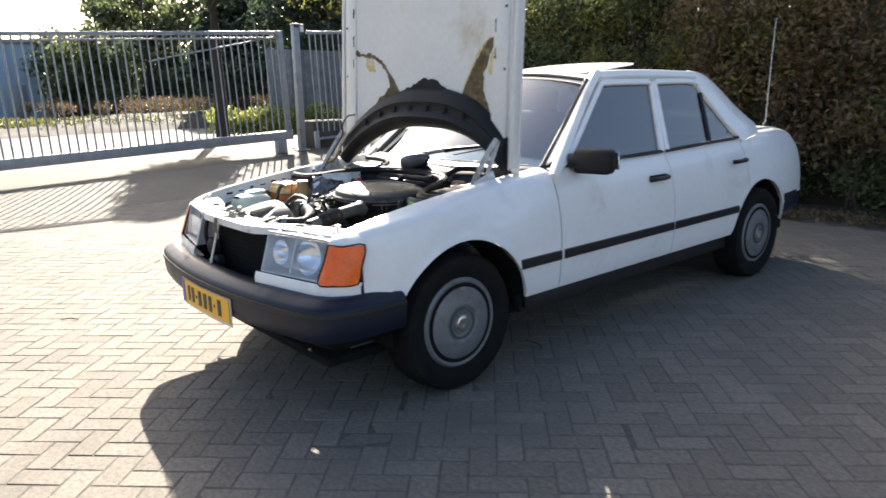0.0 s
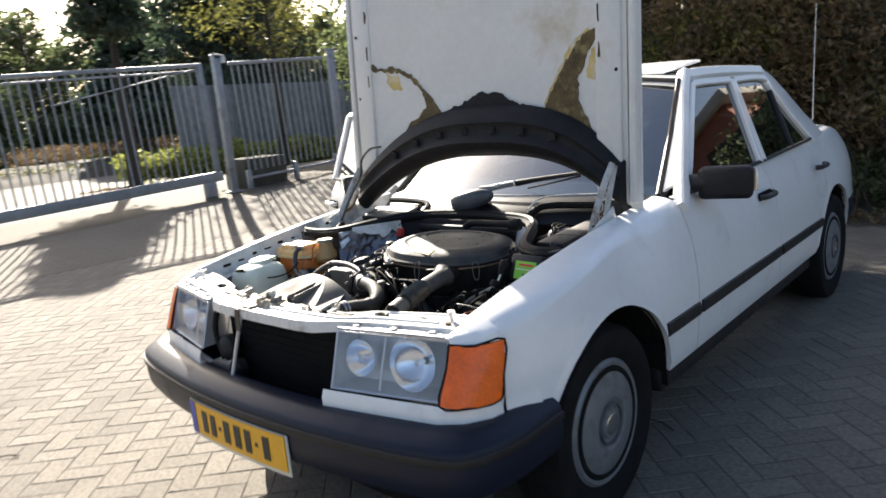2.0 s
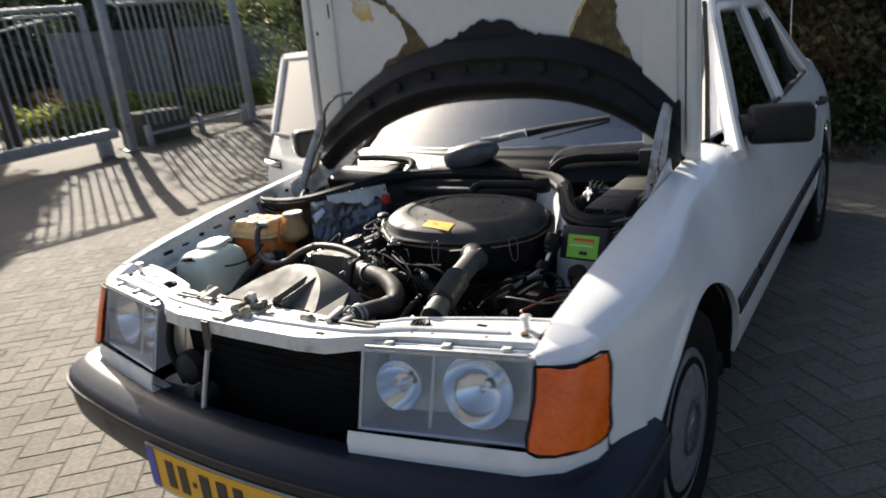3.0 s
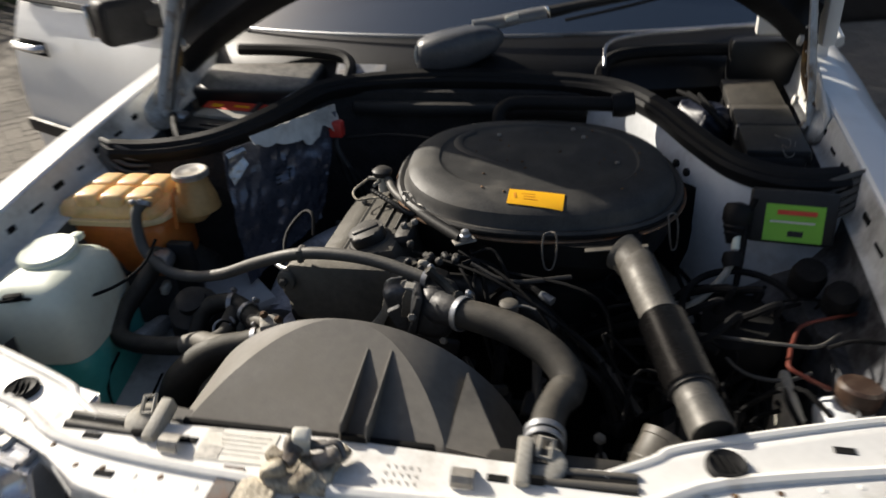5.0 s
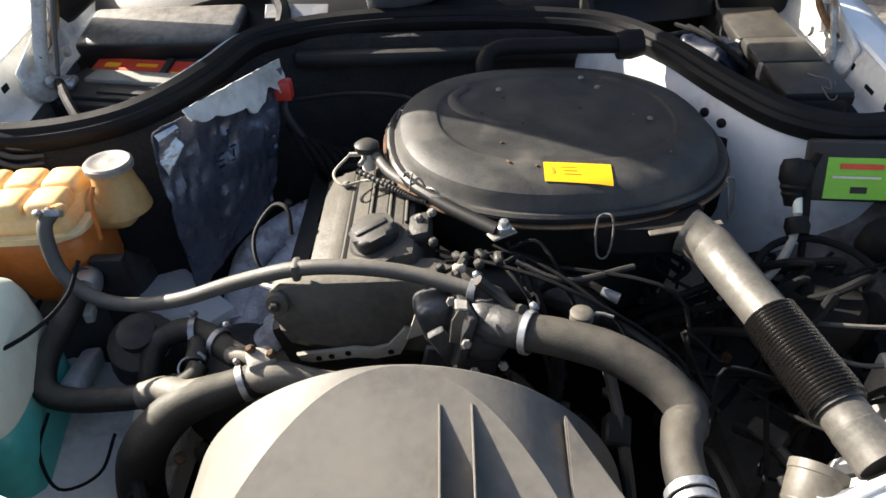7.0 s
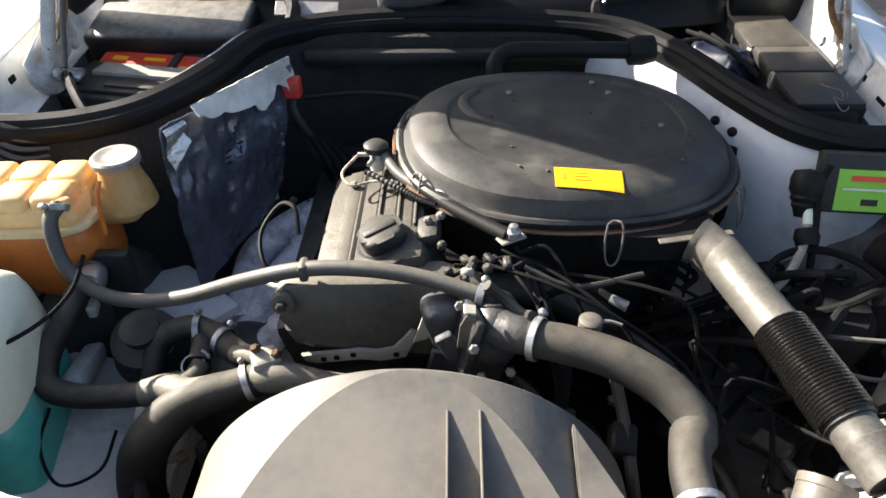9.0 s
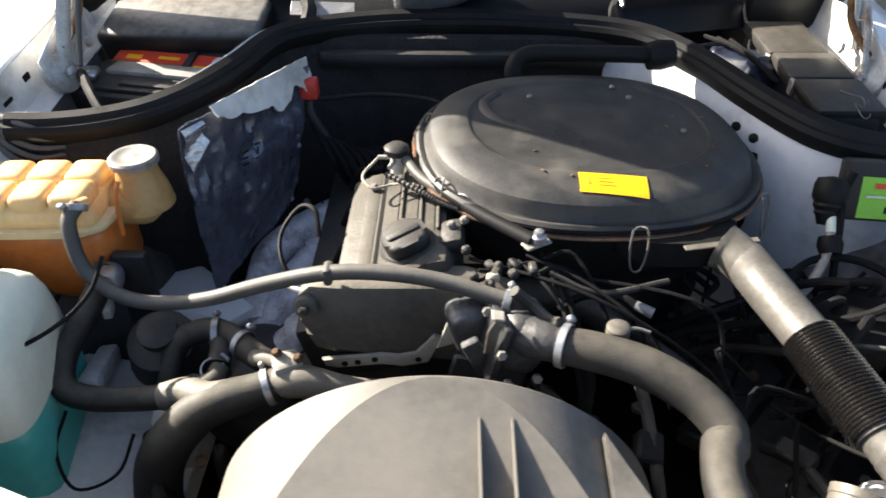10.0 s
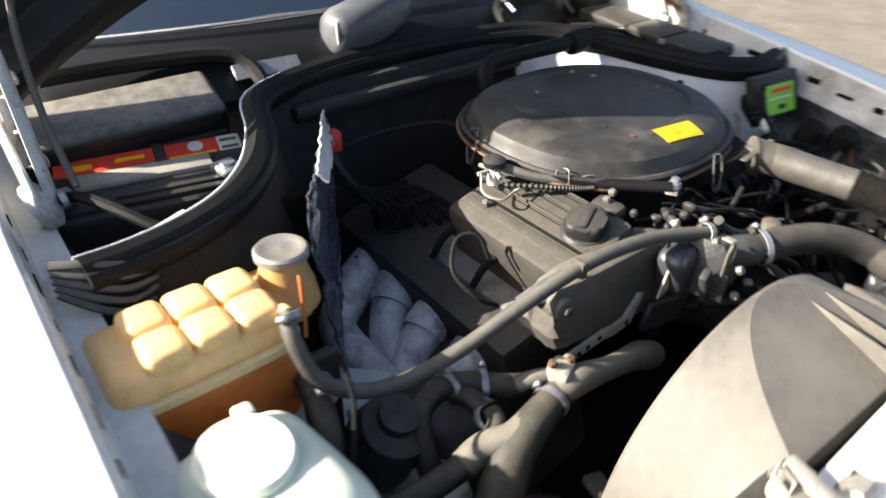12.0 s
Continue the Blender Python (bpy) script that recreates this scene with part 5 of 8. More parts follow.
for x in (0.425, -0.432):
    stop_ = part("rubber_stop", lathe([(0.022, 0.0), (0.022, 0.005), (0.019, 0.008), (0.016, 0.006), (0.0, 0.003)], 24, pose(x, -0.562, 0.776)), RUBBER, slam, "round black ribbed rubber stop")
    for k in range(3):
        part("rib", rbox((x - 0.008 + 0.008 * k, -0.562, 0.781), (0.0025, 0.026, 0.005), 0.001, 1, (0, 0, 25)), UNDER, stop_)
for x in (0.645, -0.645):
    part("pin", lathe([(0.007, 0), (0.007, 0.02), (0.011, 0.022), (0.011, 0.03), (0, 0.032)], 12, pose(x, -0.508, 0.776)), STEEL, slam)
latch = part("latch", lumpy(rbox((-0.018, -0.64, 0.780), (0.074, 0.05, 0.016), 0.006, 5), 0.005, 3), GREASE, slam, "bonnet latch caked in tan grease", 60)
part("latch_strap", sheet([[(x, y, z) for x in (-0.109, -0.098, -0.085)] for y, z in ((-0.64, 0.7785), (-0.69, 0.7785), (-0.7085, 0.772), (-0.711, 0.745), (-0.713, 0.70))], 0.003), STRAP, slam, "rusty brown latch strap")
part("latch_plate", lumpy(rbox((-0.058, -0.675, 0.779), (0.045, 0.045, 0.008), 0.003, 4), 0.003, 8), GREASE, slam)
part("latch_hook", lumpy(rbox((-0.022, -0.618, 0.805), (0.02, 0.018, 0.03), 0.004, 3, (8, 6, 12)), 0.002, 5), PALE, slam, "pale worn latch block")
for k, (x, y, z, s_, a_) in enumerate(((-0.045, -0.65, 0.793, 0.04, 20), (-0.012, -0.655, 0.79, 0.042, 60), (0.008, -0.628, 0.795, 0.045, 35), (-0.03, -0.632, 0.80, 0.045, 75), (-0.005, -0.615, 0.798, 0.03, 10), (0.02, -0.612, 0.788, 0.03, 50), (-0.05, -0.628, 0.79, 0.035, -20))):
    part("latch_lump", lumpy(rbox((x, y, z), (s_ * 0.62, s_ * 0.4, s_ * 0.3), s_ * 0.1, 3, (a_ * 0.3, -a_ * 0.2, a_)), s_ * 0.12, k), LATCH if k in (2, 3, 4) else GREASE, latch)
part("latch_pin", sweep([(0.0, -0.615, 0.80), (0.016, -0.612, 0.802), (0.026, -0.622, 0.79)], 0.004, 8), LATCH, latch)
part("sticker", rbox((-0.109, -0.611, 0.7768), (0.088, 0.046, 0.001), 0, 1, (0, 0, 1)), STICKER, slam, "pale sticker with faint printed lines")
part("print_cell", rbox((-0.137, -0.623, 0.7777), (0.028, 0.018, 0.0005), 0, 1), FADED, slam)
part("print_cell", rbox((-0.143, -0.590, 0.7777), (0.014, 0.004, 0.0005), 0, 1), FADED, slam)
for k in range(5):
    part("print_line", rbox((-0.103, -0.596 - 0.007 * k, 0.7777), (0.062 - 0.006 * (k % 3), 0.0009, 0.0005), 0, 1), FADED, slam)
for k in range(15):
    part("stamp_mark", rbox((0.070 + 0.0085 * (k % 5), -0.611 - 0.0105 * (k // 5), 0.7765), (0.0035 + 0.001 * (k % 2), 0.0014, 0.0005), 0, 1, (0, 0, 35 - 70 * (k % 3 == 1))), FADED, slam)
    part("stamp_mark", rbox((0.0715 + 0.0085 * (k % 5), -0.6125 - 0.0105 * (k // 5), 0.7765), (0.0012, 0.0045, 0.0005), 0, 1, (0, 0, 10)), FADED, slam)
for x, y in ((-0.17, -0.61), (0.19, -0.612), (-0.29, -0.62), (0.30, -0.635), (0.24, -0.67), (-0.24, -0.67), (0.55, -0.52), (-0.55, -0.52)):
    part("slot", rbox((x, y, 0.7765), (0.022, 0.009, 0.0012), 0, 1), UNDER, slam)
for x in (0.155, -0.184):
    tab = sheet([[(x + dx, -0.620 + dy, 0.7775 + dz) for dx in (-0.012, 0.0, 0.012)] for dy, dz in ((-0.012, 0.0), (-0.012, 0.008), (-0.007, 0.013), (0.002, 0.013), (0.008, 0.009), (0.011, 0.003), (0.016, 0.0))], 0.002)
    part("bracket", tab, ALU, slam, "dull curled metal tab")
for s in (1, -1):
    clip_ = part("radiator_clip", rbox((s * 0.216, -0.592, 0.782), (0.016, 0.056, 0.02), 0.003, 2, (12, 0, 0)), CLIPGREY, slam, "dusty grey plastic radiator clip")
    part("clip_plate", lathe([(0.024, 0.0), (0.024, 0.006), (0.020, 0.009), (0.0, 0.009)], 20, pose(s * 0.238, -0.588, 0.774, 10, -s * 8, 0)), CLIPGREY, clip_)
    loop = sweep([(s * 0.244, -0.585, 0.784), (s * 0.246, -0.568, 0.796), (s * 0.232, -0.566, 0.797), (s * 0.229, -0.583, 0.786), (s * 0.244, -0.585, 0.784)], 0.003, 6, 2, curve=False)
    part("clip_loop", loop, CLIPGREY, clip_)
    part("clip_tooth", rbox((s * 0.225, -0.612, 0.776), (0.03, 0.006, 0.02), 0.001, 1), UNDER, clip_)
for s in (1, -1):
    for dy in (0.0, 0.015):
        part("radiator_bar", sweep([(s * 0.225, -0.609 + dy, 0.7755), (s * 0.335, -0.605 + dy, 0.7755)], 0.005, 10), HOSE_GREY, slam, "dark grey radiator top bar")
    part("radiator_gap", rbox((s * 0.28, -0.600, 0.7762), (0.11, 0.026, 0.002), 0.0, 1), UNDER, slam)
    part("shoulder_edge", sweep([(s * 0.30, -0.592, 0.774), (s * 0.352, -0.562, 0.774), (s * 0.39, -0.538, 0.775), (s * 0.58, -0.474, 0.775), (s * 0.685, -0.45, 0.775)], 0.006, 8), WHITE_SLAM, slam)
    part("side_stain", rbox((s * 0.685, -0.515, 0.7755), (0.008, 0.05, 0.002), 0.0008, 1, (0, 0, s * 8)), RUST, slam)
    part("screw", lathe([(0.008, 0), (0.008, 0.006), (0, 0.008)], 8, pose(s * 0.655, -0.535, 0.776)), RUST, slam)
part("radiator_top", rbox((0.0, -0.563, 0.745), (0.72, 0.03, 0.03), 0.01), BLACK, car, "black radiator top tank")

# ==== the car: bonnet, raised upright ====


def by(z):
    return 0.425 + 0.045 * (z - 0.97)


def bonnet_low(x):
    return 1.135 - (0.242 * (x / 0.72) ** 3.4 if x > 0 else 0.26 * (-x / 0.72) ** 2.06)


rows = []
for k in range(25):
    x = -0.748 + 1.486 * k / 24
    z0 = bonnet_low(x) + 0.015
    rows.append([(x, by(z) + 0.03 + 0.02 * (1 - (x / 0.748) ** 2), z) for z in steps(z0, 2.16, 14)])
bonnet = part("bonnet", sheet(rows, 0.006), WHITE, car, "white bonnet standing upright on its hinges")
rows = []
for k in range(25):
    x = -0.70 + 1.40 * k / 24
    z0 = bonnet_low(x) + 0.03
    rows.append([(x, by(z) + 0.012 - 0.012 * min(1, max(0, (abs(x) - 0.52) / 0.06)), z) for z in steps(z0, 2.13, 14)])
part("inner_skin", sheet(rows, 0.004), BONNET_IN, bonnet, "bare white inner skin with glue stains")
RAIL_SLOTS = []
for s in (1, -1):
    part("side_flange", rbox((s * 0.722, by(1.55) + 0.012, 1.555), (0.028, 0.05, 1.2), 0.008, 2, (-3.5, 0, 0)), BONNET_IN, bonnet, "folded white edge")
    part("inner_rail", rbox((s * 0.632, by(1.56) - 0.004, 1.56), (0.10, 0.022, 1.16), 0.008, 2, (-3.5, 0, 0)), BONNET_IN, bonnet)
    for z, L in ((1.20, 0.05), (1.33, 0.10), (1.46, 0.12), (1.62, 0.06), (1.78, 0.05), (1.93, 0.06)):
        RAIL_SLOTS.append((s * 0.598, z, L))
    for z in (1.15, 1.42, 1.7, 1.95):
        part("rail_hole", lathe([(0.007, 0), (0.007, 0.003), (0, 0.003)], 10, aim((s * 0.665, by(z) - 0.015, z), (0, -1, 0))), FELT, bonnet)
# black padded lip that follows the curved rear edge
rows = []
for k in range(33):
    x = -0.69 + 1.38 * k / 32
    zb = bonnet_low(x)
    h = 0.205 - 0.03 * (x / 0.69) ** 2
    sec = [(-0.0, 0.0), (-0.035, 0.004), (-0.075, 0.035), (-0.085, 0.06), (-0.06, 0.09), (-0.055, 0.115), (-0.066, 0.135), (-0.05, 0.165), (-0.02, 0.19), (0.0, 0.2)]
    rows.append([(x, by(zb) + 0.004 + o * (1 - 0.25 * abs(x) / 0.69), zb + h * q / 0.2) for o, q in sec])
part("edge_seal", rings(rows, None, True, True), LIP, bonnet, "black padded lip along the rear edge")
for x in steps(-0.42, 0.42, 6):
    z = bonnet_low(x) + 0.105
    part("lip_hole", rbox((x, by(z) - 0.06, z), (0.03, 0.012, 0.028), 0.004, 1), FELT, bonnet)


def patch(name, outline, material, label, seed, thick=0.006, rough_=0.012):
    """A ragged flat remnant on the inner skin; outline (x, z)."""
    rg = random.Random(seed)
    pts = []
    n = len(outline)
    for i in range(n):
        a, b = outline[i], outline[(i + 1) % n]
        m_ = max(2, int(math.dist(a, b) / 0.014))
        for k in range(m_):
            t = k / m_
            pts.append((a[0] + (b[0] - a[0]) * t + rg.uniform(-rough_, rough_) * 0.5, a[1] + (b[1] - a[1]) * t + rg.uniform(-rough_, rough_) * 0.5))
    bm = bmesh.new()
    f = [bm.verts.new((x, by(z) + 0.009 - 0.012 * min(1, max(0, (abs(x) - 0.52) / 0.06)) - thick, z)) for x, z in pts]
    b = [bm.verts.new((v.co.x, v.co.y + thick, v.co.z)) for v in f]
    bm.faces.new(f)
    for i in range(len(f)):
        j = (i + 1) % len(f)
        bm.faces.new((f[i], f[j], b[j], b[i]))
    bmesh.ops.triangulate(bm, faces=[q for q in bm.faces if len(q.verts) > 4])
    return part(name, bm, material, bonnet, label, 0)


for k, (x, z, L) in enumerate(RAIL_SLOTS):
    patch("rail_slot", [(x - 0.0035, z - L / 2), (x + 0.003, z - L / 2), (x + 0.0035 * (k % 3), z), (x + 0.003, z + L / 2), (x - 0.0035, z + L / 2)], FELT if k % 2 else RUST, "", 20 + k, 0.0135, 0.005)
patch("glue_stain", [(0.20, 1.30), (0.34, 1.30), (0.40, 1.42), (0.47, 1.53), (0.55, 1.578), (0.575, 1.555), (0.50, 1.50), (0.44, 1.40), (0.40, 1.31), (0.42, 1.27), (0.2, 1.27)], GLUE, "ochre glue stain", 1, 0.002)
patch("felt_remnant", [(0.33, 1.27), (0.38, 1.36), (0.45, 1.47), (0.52, 1.555), (0.60, 1.57), (0.64, 1.57), (0.635, 1.54), (0.575, 1.53), (0.535, 1.48), (0.50, 1.40), (0.505, 1.32), (0.545, 1.25), (0.565, 1.20), (0.5, 1.19), (0.33, 1.24)], INSUL, "brown torn insulation remnant", 2)
patch("glue_stain", [(0.535, 1.40), (0.56, 1.50), (0.60, 1.515), (0.61, 1.46), (0.58, 1.39)], GLUE, "yellow glue stain", 6, 0.002)
patch("glue_stain", [(0.58, 1.22), (0.60, 1.30), (0.64, 1.27), (0.66, 1.2)], GLUE, "yellow glue stain", 7, 0.002)
patch("felt_remnant", [(0.625, 1.57), (0.645, 1.565), (0.655, 1.50), (0.652, 1.36), (0.64, 1.36), (0.635, 1.5)], FELT, "dark felt remnant", 3)
patch("felt_remnant", [(-0.57, 1.575), (-0.545, 1.545), (-0.46, 1.545), (-0.36, 1.51), (-0.29, 1.45), (-0.235, 1.40), (-0.165, 1.31), (-0.2, 1.27), (-0.40, 1.24), (-0.38, 1.28), (-0.30, 1.32), (-0.255, 1.36), (-0.275, 1.41), (-0.335, 1.47), (-0.42, 1.515), (-0.52, 1.53), (-0.575, 1.54), (-0.60, 1.56)], INSUL, "brown torn insulation remnant", 4)
patch("glue_stain", [(-0.50, 1.52), (-0.42, 1.50), (-0.40, 1.44), (-0.46, 1.44), (-0.5, 1.47)], GLUE, "pale yellow glue stain", 8, 0.002)
patch("felt_remnant", [(-0.21, 1.27), (-0.14, 1.33), (-0.02, 1.365), (0.05, 1.39), (0.14, 1.385), (0.2, 1.345), (0.34, 1.30), (0.36, 1.26), (0.0, 1.29)], FELT, "charred black felt above the lip", 5, 0.012)
# hinges
for s in (1, -1):
    hg = part("hinge", lathe([(0.034, -0.008), (0.034, 0.004), (0.022, 0.012), (0.012, 0.016), (0, 0.016)], 22, aim((s * 0.672, 0.212, 0.862), (-s, -0.2, 0.5))), HINGE, car, "bare metal bonnet hinge")
    part("hinge_plate", rbox((s * 0.682, 0.27, 0.885), (0.008, 0.17, 0.09), 0.004, 1, (22, 0, 0)), WHITE_BAY, hg)
    part("hinge_arm", sweep([(s * 0.66, 0.205, 0.866), (s * 0.66, 0.245, 0.935), (s * 0.66, 0.315, 1.03), (s * 0.664, 0.375, 1.10)], 0.012, 8, 5, flat=0.45), HINGE, hg)
    part("hinge_arm", sweep([(s * 0.672, 0.285, 0.885), (s * 0.670, 0.315, 0.955), (s * 0.668, 0.36, 1.04), (s * 0.668, 0.388, 1.09)], 0.010, 8, 5, flat=0.5), HINGE, hg)
    part("hinge_link", sweep([(s * 0.662, 0.22, 0.90), (s * 0.66, 0.30, 0.93), (s * 0.664, 0.345, 0.985)], 0.006, 8), RUST, hg)
    part("hinge_spring", sweep([(s * 0.662 + 0.009 * math.cos(a), 0.225 + 0.0045 * a, 0.885 + 0.006 * a + 0.009 * math.sin(a)) for a in steps(0, 26, 70)], 0.0022, 5, 1), HINGE, hg)
    for y, z in ((0.205, 0.866), (0.285, 0.888), (0.33, 0.99)):
        part("hinge_bolt", lathe([(0.010, 0), (0.010, 0.007), (0.005, 0.009), (0, 0.009)], 6, aim((s * 0.652, y, z), (-s, 0, 0.2))), HINGE, hg)
part("washer_hose", sweep([(-0.63, 0.20, 0.88), (-0.635, 0.27, 0.97), (-0.625, 0.34, 1.07), (-0.60, 0.335, 1.14), (-0.52, 0.32, 1.19), (-0.44, 0.315, 1.2)], 0.005, 8), HOSE_GREY, car, "thin washer hose looped to the bonnet")

# ==== the car: engine bay shell ====
for s in (1, -1):
    rows = []
    for y in steps(-0.46, 0.34, 20):
        zt = lerp(FENDER_Z, y) - 0.060
        tower = math.exp(-((y - 0.02) / 0.16) ** 2)
        row = [(s * 0.672, y, zt - 0.010), (s * 0.664, y, zt - 0.05), (s * (0.645 - 0.03 * tower), y, zt - 0.09)]
        for z in steps(0.70, 0.26, 6):
            w = 0.62 - 0.14 * tower * min(1, max(0, (0.74 - z) / 0.12))
            row.append((s * w, y, z))
        rows.append(row)
    # shadow on the +x wing is part of its colour
    part("inner_wing", sheet(rows, 0.004), INNER_WING if s < 0 else WING_SHADE, car, "dark inner wing, its shade painted in")
    # the +x rail takes the darker wing colour
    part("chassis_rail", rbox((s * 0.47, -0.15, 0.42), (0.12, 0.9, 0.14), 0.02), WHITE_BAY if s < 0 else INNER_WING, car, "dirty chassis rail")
part("bay_floor", rbox((0, -0.1, 0.22), (1.25, 0.95, 0.04), 0.01), UNDER, car)
SEAL = [(-0.67, 0.025, 0.866), (-0.61, 0.035, 0.862), (-0.54, 0.05, 0.864), (-0.47, 0.075, 0.872), (-0.41, 0.125, 0.884), (-0.365, 0.205, 0.892), (-0.315, 0.32, 0.898), (-0.18, 0.37, 0.903), (0, 0.385, 0.905), (0.18, 0.37, 0.903), (0.31, 0.335, 0.899), (0.39, 0.25, 0.89), (0.452, 0.125, 0.878), (0.505, 0.035, 0.87), (0.56, -0.005, 0.866), (0.61, -0.018, 0.866), (0.67, -0.01, 0.868)]
spath = smooth_path(SEAL, 5)
rows = []
for i, p in enumerate(spath):
    d = (spath[min(i + 1, len(spath) - 1)] - spath[max(0, i - 1)]).normalized()
    nrm = Vector((d.y, -d.x, 0)).normalized()
    sec = [(-0.018, -0.03), (-0.026, -0.012), (-0.024, 0.002), (-0.010, 0.011), (0.002, 0.006), (0.006, -0.002), (0.013, -0.003), (0.018, -0.010), (0.016, -0.022), (0.010, -0.032), (-0.006, -0.036)]
    rows.append([p + nrm * o + Vector((0, 0, q)) for o, q in sec])
part("bulkhead_seal", rings(rows), RUBBER, car, "thick black rubber bulkhead seal")
edge = []
for i, p in enumerate(spath[:34]):
    d = (spath[i + 1] - spath[max(0, i - 1)]).normalized()
    edge.append(p - Vector((d.y, -d.x, 0)) * 0.0265 + Vector((0, 0, 0.001)))
# white line for the body flange and the seal lip's sun highlight
part("cowl_edge", sweep(edge, 0.0022, 6, 1), WHITE, car, "thin white body edge and painted sunlit lip behind the seal")
for s in (1, -1):
    for k in range(5):
        y0 = 0.034 if s < 0 else -0.012
        part("seal_end", sweep([(s * 0.700, y0 + 0.008 - 0.004 * k, 0.872 - 0.007 * k), (s * 0.665, y0 - 0.006 - 0.006 * k, 0.868 - 0.012 * k), (s * 0.63, y0 - 0.012 - 0.005 * k, 0.858 - 0.0135 * k), (s * 0.595, y0 - 0.006, 0.848 - 0.012 * k)], lambda t: 0.0062 - 0.003 * t, 8, 5, flat=0.7), HOSE_GREY, car, "frayed rubber lip at the seal's end")
for a, b, mt, nm, lb in ((0, 32, FELT, "bulkhead_wall", "black side bulkhead"), (32, 48, FELT, "firewall_pad", "black felt firewall padding"), (48, 80, WHITE_WALL, "bulkhead_wall", "white side bulkhead")):
    seg = spath[a:b + 1]
    rows = []
    for i_, p in enumerate(seg):
        d = (spath[min(a + i_ + 1, len(spath) - 1)] - spath[max(0, a + i_ - 1)]).normalized()
        inn = Vector((d.y, -d.x, 0)).normalized()
        rows.append([p + Vector((0, 0, -0.03)) + inn * 0.004, p + Vector((0, 0, -0.06)) + inn * 0.018, p + Vector((0, 0, -0.13)) + inn * 0.035, p + Vector((0, 0, -0.22)) + inn * 0.045, p + Vector((0, 0, -0.42)) + inn * 0.05])
    part(nm, sheet(rows, 0.004), mt, car, lb)
part("firewall_pad", rbox((0, 0.355, 0.68), (0.6, 0.03, 0.4), 0.01), FELT, car)
part("cross_rail", rbox((0.0, 0.33, 0.845), (0.52, 0.03, 0.03), 0.01), BLACK, car, "black cross rail under the seal")

# crumpled foil sheet on the battery-side bulkhead
rows = []
for i in range(37):
    u = i / 36
    row = []
    for j in range(37):
        v = j / 36
        tl, tr, bl, br = Vector((-0.425, 0.005, 0.872)), Vector((-0.275, 0.225, 0.878)), Vector((-0.41, -0.03, 0.60)), Vector((-0.31, 0.15, 0.66))
        p = tl.lerp(tr, u).lerp(bl.lerp(br, u), v)
        crease = abs(noise.noise((u * 2.2, v * 2.5, 2))) + 0.5 * abs(noise.noise((u * 9 + v * 5, v * 7 - u * 3, 5))) + 0.2 * abs(noise.noise((u * 17 - v * 9, v * 8 + u * 6, 9)))
        dent = 0.008 * math.exp(-(((u - 0.5) / 0.09) ** 2 + ((v - 0.35) / 0.07) ** 2) ** 2)
        p += Vector((0.86, -0.5, 0)) * (0.022 - 0.016 * crease - dent)
        row.append(p)
    rows.append(row)
part("foil_cover", sheet(rows, 0.003), FOIL, car, "crumpled dark bitumen foil over the bulkhead", 24)
rows = [[Vector((-0.424, 0.008, 0.868)).lerp(Vector((-0.402, 0.038, 0.870)), u) + Vector((0.86, -0.5, 0)) * (0.0225 + 0.006 * noise.noise((u * 6, v * 8, 4))) + Vector((0.004 * math.sin(9 * v), 0, -0.075 * v * (1 - 0.5 * u))) for v in steps(0, 1, 8)] for u in steps(0, 1, 6)]
part("foil_corner", sheet(rows, 0.002), FOIL_SILVER, car, "bright crinkled silver corner of the foil", 20)
for k, (u, v, w, h_) in enumerate(((0.44, 0.33, 0.013, 0.003), (0.44, 0.37, 0.011, 0.003), (0.44, 0.41, 0.013, 0.003), (0.55, 0.33, 0.012, 0.003), (0.55, 0.38, 0.003, 0.02), (0.55, 0.42, 0.012, 0.003))):
    q = Vector((-0.425, 0.005, 0.872)).lerp(Vector((-0.275, 0.225, 0.878)), u).lerp(Vector((-0.41, -0.03, 0.60)).lerp(Vector((-0.31, 0.15, 0.66)), u), v) + Vector((0.86, -0.5, 0)) * 0.0215
    part("stamped_mark", rbox(q, (w, 0.0016, h_), 0.0005, 1, (8, 0, 58)), UNDER, car)
rows = [[Vector((-0.40, 0.02, 0.888)).lerp(Vector((-0.272, 0.232, 0.892)), u) + Vector((0.86, -0.5, 0)) * (0.030 - 0.012 * (1 - v) + 0.004 * noise.noise((u * 12, v * 4, 1))) + Vector((0, 0, -0.052 * v * min(1.0, 0.12 + 1.35 * u) * (1 + 0.55 * noise.noise((u * 7, 0.3, 4)) + 0.25 * noise.noise((u * 17, 0.7, 1))))) for v in steps(0, 1, 4)] for u in steps(0.12, 0.97, 32)]
part("torn_edge", sheet(rows, 0.003), WHITE_BAY, car, "torn pale edge above the foil")

# ==== cowl, wiper ====
rows = [[(x, y + 0.14 * (x / 0.7) ** 2, z - 0.01 * (x / 0.7) ** 2) for x in steps(-0.70, 0.70, 20)] for y, z in ((0.38, 0.865), (0.41, 0.90), (0.44, 0.92), (0.48, 0.942), (0.51, 0.955))]
cowl = part("cowl_panel", sheet(rows, 0.006), COWLBLACK, car, "black plastic cowl below the windscreen")
for s in (1, -1):
    # raised lips round the side boxes
    # added black panel that darkens the shaded corner behind the hinge
    if s > 0:
        part("cowl_end", rbox((s * 0.625, 0.475, 0.905), (0.15, 0.045, 0.11), 0.012), COWLBLACK, cowl)
    part("cowl_lip", sweep([(s * 0.285, 0.36, 0.885), (s * 0.287, 0.42, 0.91), (s * 0.325, 0.455, 0.928), (s * 0.45, 0.485, 0.931), (s * 0.60, 0.50, 0.93)], 0.014, 8), RUBBER, cowl)
